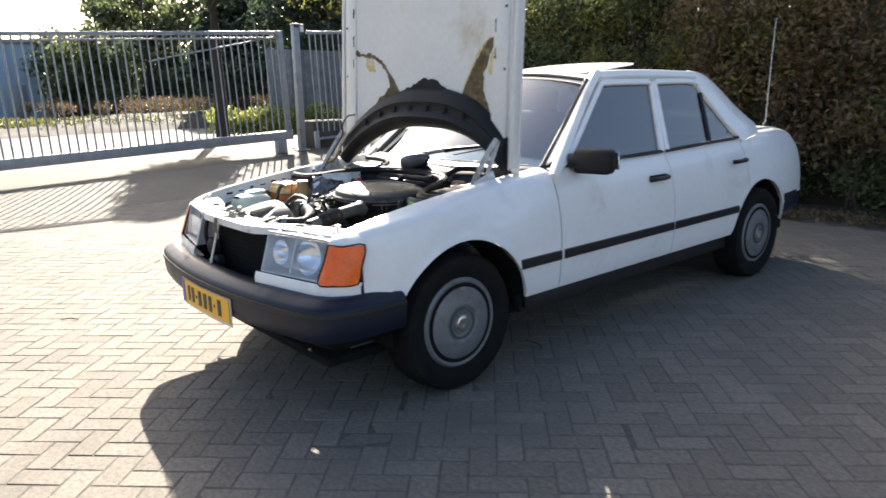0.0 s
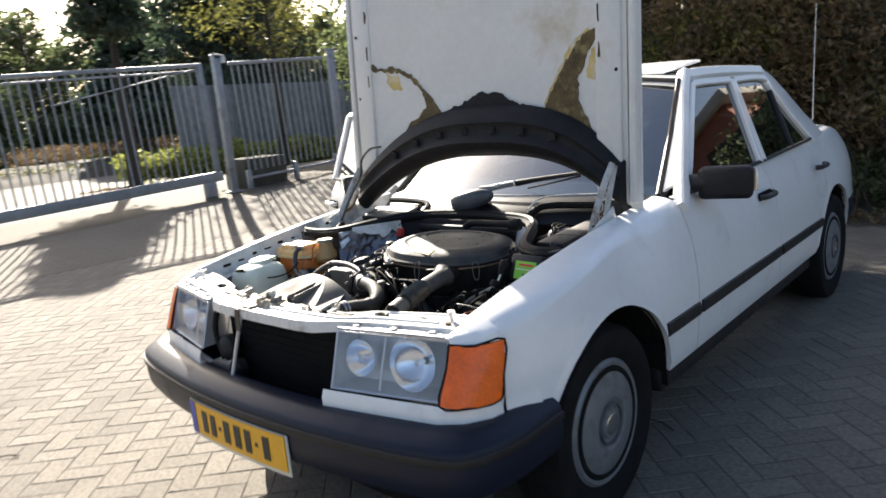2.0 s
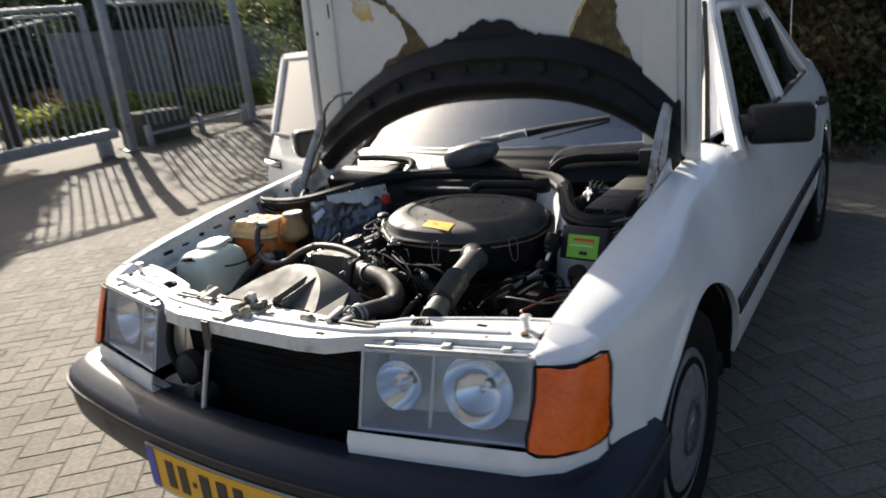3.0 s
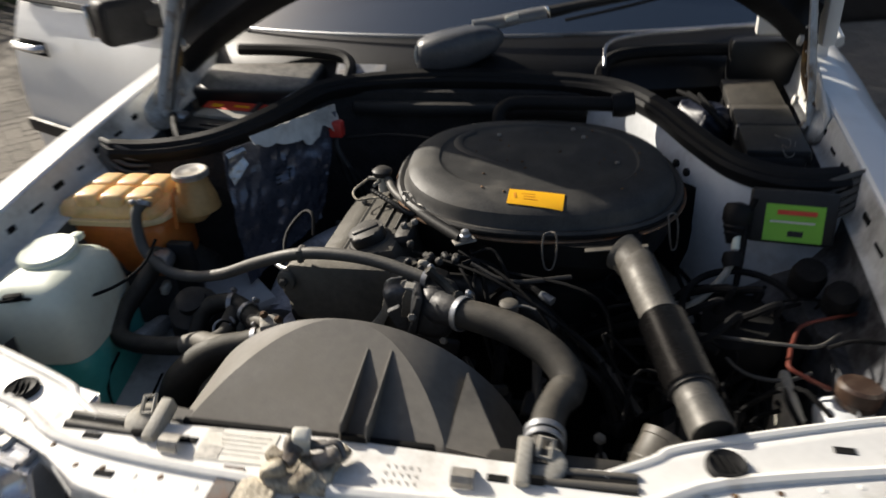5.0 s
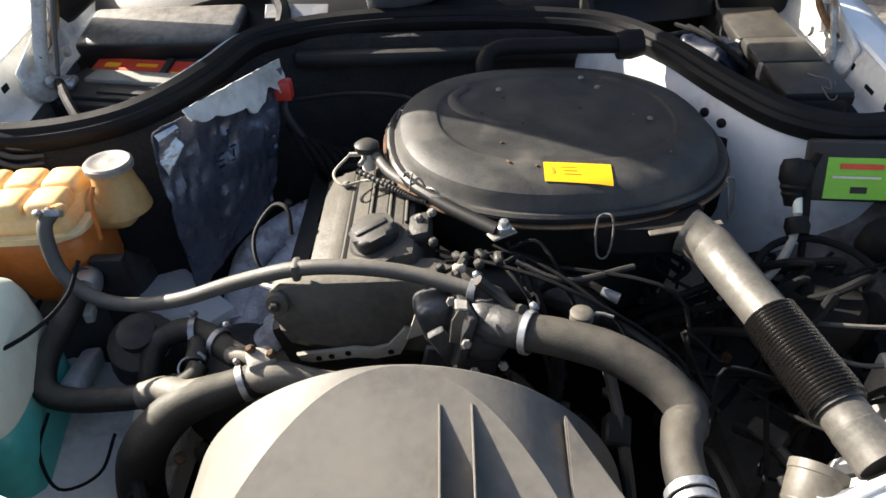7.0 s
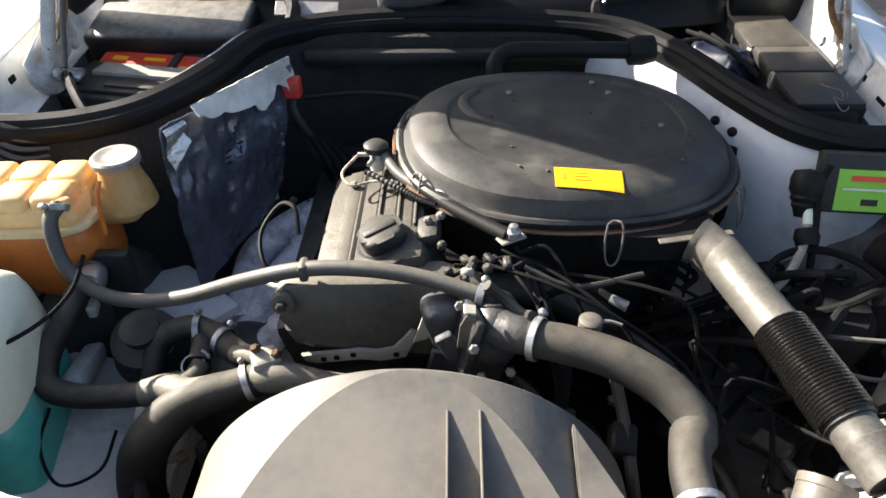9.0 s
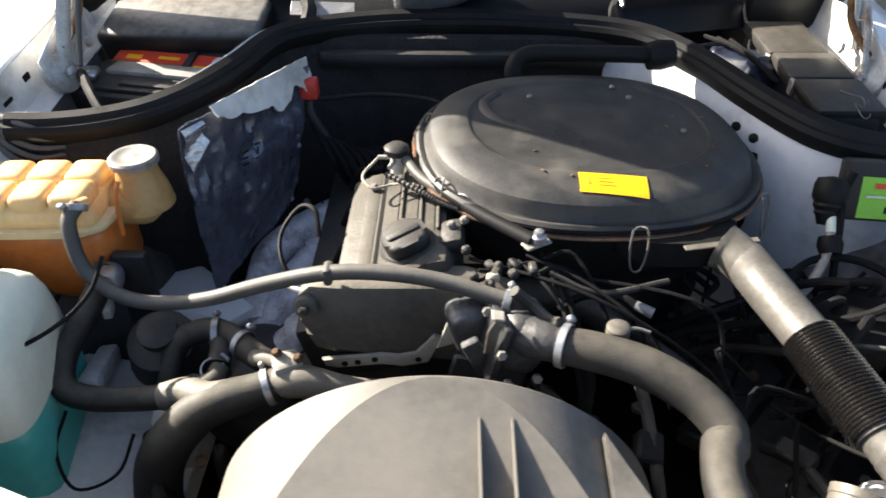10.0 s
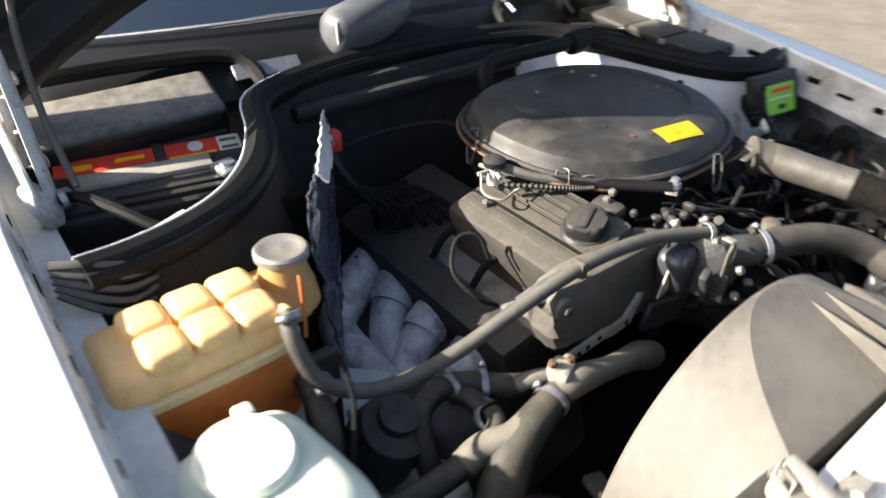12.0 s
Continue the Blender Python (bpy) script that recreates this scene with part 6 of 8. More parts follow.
part("box_edge", sweep([(0.288, 0.38, 0.925), (0.295, 0.445, 0.955), (0.36, 0.475, 0.967), (0.5, 0.52, 0.968), (0.62, 0.56, 0.966)], 0.004, 6), STEEL, cowl, "bright trim edge")
rows = []
for x, y, z, w, h in ((-0.127, 0.432, 0.932, 0.02, 0.024), (-0.122, 0.432, 0.934, 0.036, 0.034), (-0.105, 0.432, 0.937, 0.045, 0.041), (-0.06, 0.432, 0.944, 0.048, 0.045), (-0.01, 0.434, 0.955, 0.045, 0.043), (0.03, 0.438, 0.963, 0.036, 0.034), (0.055, 0.443, 0.968, 0.024, 0.022), (0.068, 0.446, 0.97, 0.008, 0.008)):
    rows.append([(x, y + w * math.copysign(abs(math.cos(a)) ** 0.75, math.cos(a)), z + h * math.copysign(abs(math.sin(a)) ** 0.75, math.sin(a))) for a in (2 * math.pi * k / 24 for k in range(24))])
wp = part("wiper_housing", rings(rows), HOUSING, car, "large rounded dark grey wiper gear housing", 60)
part("housing_edge", sweep([(-0.123, 0.40, 0.925), (-0.125, 0.398, 0.945), (-0.122, 0.405, 0.962)], 0.0025, 6), PALE, wp)
part("wiper_arm", sweep([(0.0, 0.45, 0.992), (0.05, 0.465, 0.997), (0.11, 0.475, 1.008), (0.165, 0.485, 1.016)], lambda t: 0.017 - 0.002 * t, 10, 6, flat=0.6), HUBCAP, wp, "wide dull metal wiper arm")
part("arm_label", rbox((0.085, 0.462, 1.008), (0.03, 0.004, 0.012), 0.001, 1, (0, -13, 10)), PALE, wp)
part("arm_collar", rbox((0.162, 0.482, 1.016), (0.008, 0.024, 0.026), 0.003, 2, (0, -13, 12)), CHROME, wp)
part("wiper_blade", sweep([(0.165, 0.485, 1.014), (0.25, 0.51, 1.026), (0.43, 0.555, 1.046)], lambda t: 0.014 - 0.006 * t, 8), BLACK, wp, "dark wiper blade carrier")
part("blade_rubber", sweep([(0.20, 0.515, 0.99), (0.32, 0.53, 1.012), (0.43, 0.555, 1.034)], 0.004, 6), RUBBER, wp)
part("cowl_badge", rbox((-0.26, 0.412, 0.906), (0.12, 0.03, 0.004), 0.001, 1, (38, 0, -4)), STEEL, cowl, "bright metal strip on the cowl")
trim = [(x, 0.492 + 0.16 * (x / 0.7) ** 2, 0.962 - 0.010 * (x / 0.7) ** 2) for x in steps(-0.64, 0.64, 16)]
part("screen_trim", sweep(trim, 0.0035, 6), STEEL, cowl, "thin bright edge below the windscreen")

# ==== battery box and fuse box ====
BT = pose(-0.52, 0.265, 0.74, 0, 0, -11)
bat = part("battery", move(rbox((0, 0, 0), (0.30, 0.17, 0.18), 0.01), BT), BLACK, car, "black car battery with a red label strip")
part("battery_top", move(rbox((0, -0.012, 0.092), (0.29, 0.12, 0.012), 0.004), BT), BLACK, bat)
LB = BT @ pose(0.005, 0.056, 0.099, 14, 0, 0)
part("battery_label", move(rbox((0, 0, 0), (0.272, 0.044, 0.004), 0.001, 1), LB), REDPRINT, bat, "red and yellow battery label")
for x, y, w, h_ in ((-0.098, 0.001, 0.03, 0.012), (-0.03, 0.004, 0.042, 0.008), (-0.055, -0.018, 0.16, 0.005), (0.06, -0.016, 0.07, 0.009)):
    part("label_print", move(rbox((x, y, 0.0025), (w, h_, 0.001), 0, 1), LB), YELLOW, bat)
part("label_print", move(rbox((0.117, 0, 0.0025), (0.034, 0.041, 0.001), 0, 1), LB), PALE, bat)
for y in (-0.009, 0.009):
    part("label_print", move(rbox((0.117, y, 0.0034), (0.026, 0.006, 0.001), 0, 1), LB), SLOTGREY, bat)
part("label_print", move(lathe([(0.012, 0), (0.012, 0.001), (0, 0.001)], 20, pose(0.066, 0.006, 0.0022)), LB), PALE, bat)
part("battery_strap", move(rbox((0.012, -0.004, 0.004), (0.016, 0.058, 0.005), 0.002, 1), LB), BLACK, bat)
for x in (-0.12, 0.10):
    part("terminal", move(lathe([(0.012, 0), (0.011, 0.02), (0, 0.021)], 12, pose(x, -0.045, 0.098)), BT), STEEL, bat)
    part("terminal_clamp", move(rbox((x, -0.045, 0.108), (0.036, 0.04, 0.014), 0.004, 1, (0, 0, 20)), BT), STEEL, bat)
part("battery_cable", sweep([(-0.655, 0.235, 0.85), (-0.63, 0.2, 0.865), (-0.60, 0.15, 0.86), (-0.56, 0.1, 0.84), (-0.5, 0.06, 0.81)], 0.008, 8), RUBBER, bat)
part("cell_cover", move(rbox((-0.01, 0.004, 0.101), (0.19, 0.042, 0.01), 0.003), BT), CLIPGREY, bat, "pale dusty cell cover")
part("cell_cover", move(rbox((0.02, -0.05, 0.099), (0.15, 0.02, 0.008), 0.003), BT), BLACK, bat)
part("battery_cover", rbox((-0.515, 0.412, 0.856), (0.31, 0.125, 0.082), 0.014, 3, (14, -2, -5)), COVER, car, "black cover over the battery box, top paled by dust and sun")
part("cover_rim", sweep([(-0.665, 0.37, 0.84), (-0.52, 0.352, 0.838), (-0.375, 0.338, 0.842)], 0.006, 8), BLACK, car)
part("box_wall", rbox((-0.5, 0.12, 0.72), (0.3, 0.008, 0.2), 0.002), UNDER, car)
part("terminal_clamp", rbox((-0.545, 0.09, 0.845), (0.055, 0.034, 0.016), 0.004, 1, (0, 0, 25)), PALE, car)
fb = part("fuse_box", rbox((0.583, 0.245, 0.815), (0.098, 0.35, 0.10), 0.012), BLACK, car, "long black plastic fuse box")
for y, z, d_ in ((0.352, 0.874, 0.135), (0.232, 0.870, 0.092), (0.125, 0.865, 0.105)):
    ld = part("fuse_lid", rbox((0.583, y, z), (0.106, d_, 0.022), 0.006, 2, (4, 0, 0)), TANDUST_DARK if y > 0.2 else BLACK, fb, "flat lid of the fuse box")
    part("lid_lip", rbox((0.583, y - d_ / 2 + 0.003, z - 0.008), (0.108, 0.006, 0.016), 0.002, 1), BLACK, ld)
for x, y in ((0.533, 0.18), (0.533, 0.29)):
    part("lid_latch", rbox((x, y, 0.862), (0.008, 0.016, 0.026), 0.002, 1), ALU, fb)
part("lid_clip", sweep([(0.585, 0.13, 0.878), (0.589, 0.108, 0.882), (0.604, 0.10, 0.88), (0.598, 0.078, 0.874), (0.589, 0.088, 0.876), (0.592, 0.062, 0.866), (0.606, 0.07, 0.866), (0.612, 0.098, 0.878)], 0.0009, 6, 5), LATCH, fb, "thin twisted wire on the lid")
part("blower_motor", lathe([(0.0, -0.07), (0.05, -0.07), (0.055, -0.05), (0.055, 0.05), (0.045, 0.07), (0, 0.075)], 22, aim((0.455, 0.31, 0.80), (0.8, 0.5, 0.2))), LIP, car, "black blower motor")
BAG = mat("glossy_blue_black_cover", (0.010, 0.013, 0.026), 0.42, vary=0.3, scale=12, bump=0.15, bscale=30, spec=0.4)
part("blower_cover", lumpy(rbox((0.492, 0.292, 0.835), (0.10, 0.13, 0.08), 0.034, 4, (0, 10, 30)), 0.006, 5), BAG, car, "crumpled glossy blue-black blower cover")
part("blower_bracket", rbox((0.45, 0.36, 0.852), (0.07, 0.012, 0.03), 0.004, 1, (0, 0, 20)), BLOCK, car)
for k in range(3):
    part("wire", sweep([(0.44 + 0.02 * k, 0.36 - 0.01 * k, 0.88), (0.47 + 0.012 * k, 0.27, 0.89 - 0.006 * k), (0.52, 0.2 + 0.015 * k, 0.86)], 0.004, 6), WIRE, car)

# ==== air cleaner ====
SEAMRUST = mat("rusty_seam_steel", (0.2, 0.13, 0.085), 0.5, 0.4, vary=0.4, scale=40, dirt=(0.4, 0.14, 0.04), dirt_amount=0.35, dirt_scale=24)
AC = (0.178, 0.034)


def ac_oval(g, n=56):
    return oval(AC[0], AC[1], 0.245 + g, 0.205 + g, n, 2.35, 6)


def ac_rows(levels):
    out = []
    for g, z in levels:
        out.append([(x, y, z + 0.06 * (y - AC[1]) * 0.5 - 0.035 * (x - AC[0])) for x, y in ac_oval(g)])
    return out


air = part("air_cleaner", rings(ac_rows([(-0.05, 0.70), (-0.03, 0.72), (-0.012, 0.76), (-0.008, 0.815), (-0.004, 0.822)])), FILTER, car, "oval black air cleaner with a bright clip-on lid")
LID_EDGE = [(-0.006, 0.824), (0.003, 0.826), (0.005, 0.831), (0.001, 0.8345), (-0.003, 0.834), (-0.007, 0.832)]
LID_TOP = [(-0.010, 0.836), (-0.0125, 0.845), (-0.017, 0.853), (-0.026, 0.8595), (-0.038, 0.864), (-0.052, 0.8675), (-0.066, 0.8695), (-0.071, 0.869), (-0.075, 0.8665), (-0.081, 0.8655), (-0.11, 0.867), (-0.15, 0.869), (-0.19, 0.870)]
lid_rows = ac_rows(LID_EDGE + LID_TOP)
part("lid", rings(lid_rows), LID, air, "black steel lid with a raised middle", 22)
part("rim_bead", rings([r_ for r_ in ac_rows([(0.0, 0.8225), (0.0065, 0.824), (0.0065, 0.829), (0.0, 0.831)])], None, True, False), RUBBER, air, "black rim bead")
part("rim_seam", rings([r_ for r_ in ac_rows([(0.0, 0.8175), (0.0100, 0.8185), (0.0105, 0.8205), (0.0098, 0.8222), (0.0, 0.8225)])], None, True, False), SEAMRUST, air, "rusty seam under the rim")
# curled pressing in the lid
part("lid_pressing", sweep([(0.045, 0.125, 0.864), (0.026, 0.09, 0.866), (0.034, 0.05, 0.868), (0.065, 0.02, 0.868), (0.115, -0.005, 0.866), (0.16, -0.01, 0.863)], lambda t: 0.017 * (1 - 0.75 * t), 14, 8, flat=0.6), LID, air, "curled pressing in the lid")
for x, y in ((0.10, 0.11), (0.255, 0.12), (0.235, 0.155), (0.315, 0.02)):
    part("lid_stud", lathe([(0.0045, 0), (0.004, 0.003), (0, 0.004)], 10, pose(x, y, 0.868 + 0.03 * (y - AC[1]) - 0.035 * (x - AC[0]))), ALU, air)
for x, y, t_ in ((0.215, -0.185, 0), (-0.035, -0.09, -60), (0.40, -0.1, 50), (-0.055, 0.09, -95)):
    z = 0.832 + 0.03 * (y - AC[1]) - 0.035 * (x - AC[0])
    clip = sweep([(-0.009, 0, 0.008), (-0.011, -0.006, -0.016), (-0.006, -0.010, -0.046), (0.006, -0.010, -0.046), (0.011, -0.006, -0.016), (0.009, 0, 0.008), (-0.0, 0.006, 0.009), (-0.009, 0, 0.008)], 0.0014, 6, 4)
    part("clip", move(clip, pose(x, y, z, 0, 0, t_)), LATCH, air, "sprung wire clip")
LID_PROFILE = sorted(LID_TOP)


def lid_z(x, y):
    """Height of the lid's skin at a place."""
    a = radians(-6)
    u, v = (x - AC[0]) * math.cos(a) - (y - AC[1]) * math.sin(a), (x - AC[0]) * math.sin(a) + (y - AC[1]) * math.cos(a)
    lo, hi = -0.19, 0.02
    for _ in range(30):
        g = (lo + hi) / 2
        if (abs(u) / (0.245 + g)) ** 2.35 + (abs(v) / (0.205 + g)) ** 2.35 > 1:
            lo = g
        else:
            hi = g
    return lerp(LID_PROFILE, lo) + 0.03 * (y - AC[1]) - 0.035 * (x - AC[0])


def lid_patch(cx, cy, w, h, turn, up, material, name, parent, label=""):
    ca, sa = math.cos(radians(turn)), math.sin(radians(turn))
    rows = []
    for i in steps(-0.5, 0.5, 8):
        row = []
        for j in steps(-0.5, 0.5, 6):
            x, y = cx + i * w * ca - j * h * sa, cy + i * w * sa + j * h * ca
            row.append((x, y, lid_z(x, y) + up))
        rows.append(row)
    return part(name, sheet(rows, 0.0006), material, parent, label)


lab = lid_patch(0.188, -0.1245, 0.088, 0.034, -2, 0.0016, YELLOW, "warning_label", air, "yellow warning label")
lid_patch(0.155, -0.1215, 0.004, 0.012, 12, 0.0022, FAINTPRINT, "label_mark", lab)
for k in range(3):
    lid_patch(0.176 + 0.002 * k, -0.1165 - 0.006 * k, 0.022 - 0.004 * (k % 2), 0.0009, -2, 0.0022, FAINTPRINT, "label_line", lab)
rngd = random.Random(3)
for k in range(22):
    a, q = rngd.uniform(0, 6.28), rngd.uniform(0.2, 1.0)
    x, y = AC[0] + 0.2 * q * math.cos(a), AC[1] + 0.16 * q * math.sin(a)
    part("debris", rbox((x, y, lid_z(x, y) + 0.001), (rngd.uniform(0.003, 0.008), rngd.uniform(0.002, 0.004), 0.002), 0.001, 1, (0, 0, rngd.uniform(0, 180))), RUST, air)
# intake duct: scuffed tube, bellows, end sleeve
p0, p1, p2, p3 = Vector((0.344, -0.205, 0.80)), Vector((0.373, -0.335, 0.795)), Vector((0.401, -0.448, 0.78)), Vector((0.4195, -0.515, 0.771))
duct = part("intake_duct", sweep([p0 + Vector((-0.008, 0.03, -0.012)), p0, p0.lerp(p1, 0.5), p1], lambda t: 0.027 + 0.0008 * math.sin(5 * t), 24, 6), DUCT, car, "scuffed grey intake duct with black bellows")
part("duct_collar", sweep([p0 + Vector((-0.022, 0.024, 0.006)), p0 + Vector((-0.012, 0.014, 0.004)), p0 + Vector((0.001, -0.008, 0.0))], lambda t: 0.0272 + 0.0035 * (1 - t) ** 2, 24, 5), TANDUST, duct, "dusty tan duct collar")
bel = bmesh.new()
rows = []
ax = (p2 - p1).normalized()
sd = ax.orthogonal().normalized()
up_ = ax.cross(sd)
for k in range(27 * 6 + 1):
    t = k / (27 * 6)
    r_ = 0.0288 + 0.0026 * math.cos(2 * math.pi * k / 6)
    c = p1.lerp(p2, t)
    rows.append([c + (sd * math.cos(a) + up_ * math.sin(a)) * r_ for a in (2 * math.pi * q / 24 for q in range(24))])
part("bellows", rings(rows, bel), BELLOWS, duct, "black corrugated bellows", 80)
sl = part("end_sleeve", lathe([(0.0242, 0.0), (0.0246, 0.03), (0.0256, 0.031), (0.0256, 0.034), (0.0252, 0.036), (0.0262, (p3 - p2).length), (0.024, (p3 - p2).length), (0.0235, (p3 - p2).length - 0.012), (0.0, (p3 - p2).length - 0.012)], 28, aim(p2 - ax * 0.004, p3 - p2)), DUCT, duct)
part("sleeve_mouth", lathe([(0.0238, -0.0015), (0.0238, 0.0), (0.0, 0.0)], 24, aim(p3 - ax * 0.006, p3 - p2)), UNDER, sl)
part("end_ring", sweep([p2 - ax * 0.004, p2 + ax * 0.005], 0.0275, 24), BLACK, duct)
part("duct_flange", rbox((0.314, -0.196, 0.8205), (0.092, 0.010, 0.003), 0.001, 1, (0, -6, 4)), TANDUST, duct, "flat dusty tan flange")
# black slab added in place of the shaded recess below the lid
part("snorkel", slab(oval(0.27, -0.135, 0.085, 0.05, 28, 3), 0.775, 0.812, 0.012, None, 3), UNDER, duct, "black slab for the shaded recess under the lid")
part("cold_air_stub", lathe([(0.0, -0.075), (0.026, -0.075), (0.0264, 0.004), (0.0272, 0.005), (0.0272, 0.0075), (0.0265, 0.0085), (0.0265, 0.035), (0.0275, 0.036), (0.0275, 0.045), (0.023, 0.046), (0.021, 0.02), (0.0, 0.02)], 24, aim((0.354, -0.528, 0.722), (0.42, 0.72, 0.5))), TANDUST, car, "dusty grey intake stub beside the duct")
# breather pipe at the back
part("breather_hose", sweep([(0.085, 0.225, 0.845), (0.085, 0.235, 0.872), (0.11, 0.245, 0.888), (0.18, 0.245, 0.89), (0.27, 0.235, 0.893), (0.315, 0.235, 0.892)], 0.0142, 14, 6), RUBBER, car, "black breather hose")
part("breather_end", lathe([(0.0, -0.02), (0.022, -0.02), (0.025, 0.0), (0.022, 0.022), (0, 0.024)], 18, aim((0.326, 0.236, 0.892), (1, 0.1, 0.1))), RUBBER, car)

# ==== engine block ====


def vc(x, y, z):
    """A place on the tilted engine: x across from the cover's axis, y along, z up from its top."""
    a = radians(-15)
    return (-0.075 + x * math.cos(a) + z * math.sin(a) * -1, y, 0.795 + x * math.sin(a) * -1 + z * math.cos(a))


def vbox(x, y, z, sx, sy, sz, r=0.01):
    bm = rbox((0, 0, 0), (sx, sy, sz), r)
    c = vc(x, y, z)
    return move(bm, pose(c[0], c[1], c[2], 0, -15, 0))


cover = part("rocker_cover", vbox(0.005, -0.10, -0.05, 0.15, 0.25, 0.10, 0.014), CASTCOVER, car, "dusty grey ribbed rocker cover")
for x, w in ((-0.014, 0.004), (0.014, 0.004), (0.038, 0.004)):
    part("cover_rib", vbox(x, -0.065, 0.0085, w, 0.19, 0.008, 0.0015), CASTCOVER, cover)
    part("rib_groove", vbox(x - 0.0045, -0.065, 0.0066, 0.003, 0.19, 0.002, 0.0005), UNDER, cover)
part("cover_groove", vbox(-0.043, -0.10, 0.0068, 0.0065, 0.235, 0.002, 0.0005), UNDER, cover)
part("cover_shoulder", vbox(-0.058, -0.10, 0.0045, 0.022, 0.235, 0.008, 0.003), CASTCOVER, cover)
# raised black block that stands in for a shaded recess
part("cover_lug", vbox(0.060, -0.168, -0.002, 0.03, 0.05, 0.024, 0.008), BLOCK, cover, "black block for the dark recess beside the cap")
for bx, by_ in ((0.055, -0.165), (0.072, -0.16), (0.058, -0.06), (-0.06, -0.03)):
    part("cover_bolt", lathe([(0.006, 0), (0.006, 0.006), (0.004, 0.008), (0, 0.008)], 6, pose(*vc(bx, by_, 0.012), 0, -15, 0)), OILY, cover)
part("cover_flange", vbox(0.005, -0.09, -0.10, 0.175, 0.28, 0.018, 0.006), OILY, cover)
part("cylinder_head", vbox(0, 0.03, -0.16, 0.22, 0.46, 0.11, 0.012), BLOCK, car, "dark cylinder head")
part("engine_block", vbox(0, 0.03, -0.36, 0.26, 0.46, 0.30, 0.02), BLOCK, car, "black engine block")
CAP_AT = pose(*vc(0.0, -0.180, 0.004), 0, -15, 24)
cap = part("oil_filler_cap", slab(oval(0, 0, 0.029, 0.027, 32, 3.2), 0.004, 0.026, 0.007, CAP_AT, 3), BLACK, cover, "black oil filler cap")
part("cap_rim", lathe([(0.036, 0.0), (0.037, 0.004), (0.033, 0.008), (0.027, 0.008)], 30, CAP_AT), BLACK, cap)
part("cap_grip", move(rbox((0, 0, 0.026), (0.044, 0.012, 0.007), 0.003, 2), CAP_AT), BLACK, cap)
part("filler_neck", lathe([(0.052, -0.02), (0.048, 0.002), (0.042, 0.005), (0.039, 0.004)], 30, pose(*vc(0.0, -0.180, 0.002), 0, -15, 0)), CASTCOVER, cover)
outl = [(-0.208, 0.757), (-0.206, 0.773), (-0.192, 0.786), (-0.16, 0.793), (0.0, 0.795), (0.06, 0.772), (0.075, 0.70), (0.03, 0.66), (-0.045, 0.672), (-0.072, 0.684), (-0.107, 0.692), (-0.168, 0.682), (-0.192, 0.690), (-0.203, 0.715), (-0.194, 0.742)]
FRONT = Matrix.Rotation(radians(90), 4, "X")
tim = part("timing_cover", move(slab(outl, 0.0, 0.05, 0.010), Matrix.Translation((0, -0.205, 0)) @ FRONT), TIMING, car, "dusty flat timing cover at the engine front")
part("cover_ear", move(slab(oval(-0.195, 0.766, 0.015, 0.018, 20), 0.0, 0.012, 0.004), Matrix.Translation((0, -0.252, 0)) @ FRONT), TIMING, tim)
part("ear_bolt", lathe([(0.007, 0), (0.007, 0.006), (0.005, 0.008), (0, 0.008)], 6, aim((-0.196, -0.264, 0.768), (0, -1, 0))), BLOCK, tim)
flan = [(-0.184, 0.680), (-0.166, 0.679), (-0.108, 0.690), (-0.085, 0.684), (-0.062, 0.690), (-0.040, 0.724), (-0.028, 0.720), (-0.048, 0.676), (-0.082, 0.668), (-0.107, 0.675), (-0.163, 0.664), (-0.180, 0.668)]
part("lower_flange", move(slab(flan, 0.0, 0.006, 0.002), Matrix.Translation((0, -0.2565, 0)) @ FRONT), CLIPGREY, tim, "dusty tan flange with bolt holes")
for x, z in ((-0.155, 0.673), (-0.138, 0.676), (-0.116, 0.681), (-0.06, 0.682)):
    part("flange_hole", lathe([(0.0042, 0), (0.0042, 0.001), (0, 0.001)], 10, aim((x, -0.2626, z), (0, -1, 0))), UNDER, tim)
part("front_bracket", rbox((0.03, -0.262, 0.66), (0.10, 0.012, 0.05), 0.004, 1, (0, 12, 0)), ALU_DARK, car, "oily alloy bracket")
part("lug", slab([(-0.036, 0.728), (-0.004, 0.741), (-0.008, 0.765), (-0.014, 0.787), (-0.019, 0.785)], 0.0, 0.004, 0.001, Matrix.Translation((0, -0.285, 0)) @ FRONT), CLIPGREY, car, "pointed bracket fin")
# thermostat housing and sensors
GREYALLOY = mat("worn_grey_alloy", (0.085, 0.09, 0.1), 0.42, 0.6, vary=0.3, scale=22, bump=0.25, bscale=120, dirt=(0.04, 0.038, 0.034), dirt_amount=0.5, dirt_scale=14)
th = part("thermostat_housing", rbox((0.058, -0.30, 0.765), (0.062, 0.075, 0.08), 0.022, 3, (0, 20, 15)), ALU_DARK, car, "oily alloy thermostat housing")
part("housing_base", rbox((0.004, -0.282, 0.762), (0.05, 0.045, 0.07), 0.014, 3, (0, -14, 10)), GREYALLOY, th, "worn alloy housing base")
part("housing_neck", sweep([(0.062, -0.315, 0.778), (0.085, -0.332, 0.786), (0.10, -0.34, 0.787)], lambda t: 0.026 - 0.006 * t, 20, 5), ALU_DARK, th)
part("housing_flange", rbox((0.026, -0.312, 0.768), (0.011, 0.066, 0.082), 0.004, 2, (0, 14, 18)), ALU_DARK, th)
part("flange_rib", rbox((0.012, -0.325, 0.752), (0.022, 0.012, 0.058), 0.004, 2, (0, -24, 12)), GREYALLOY, th)
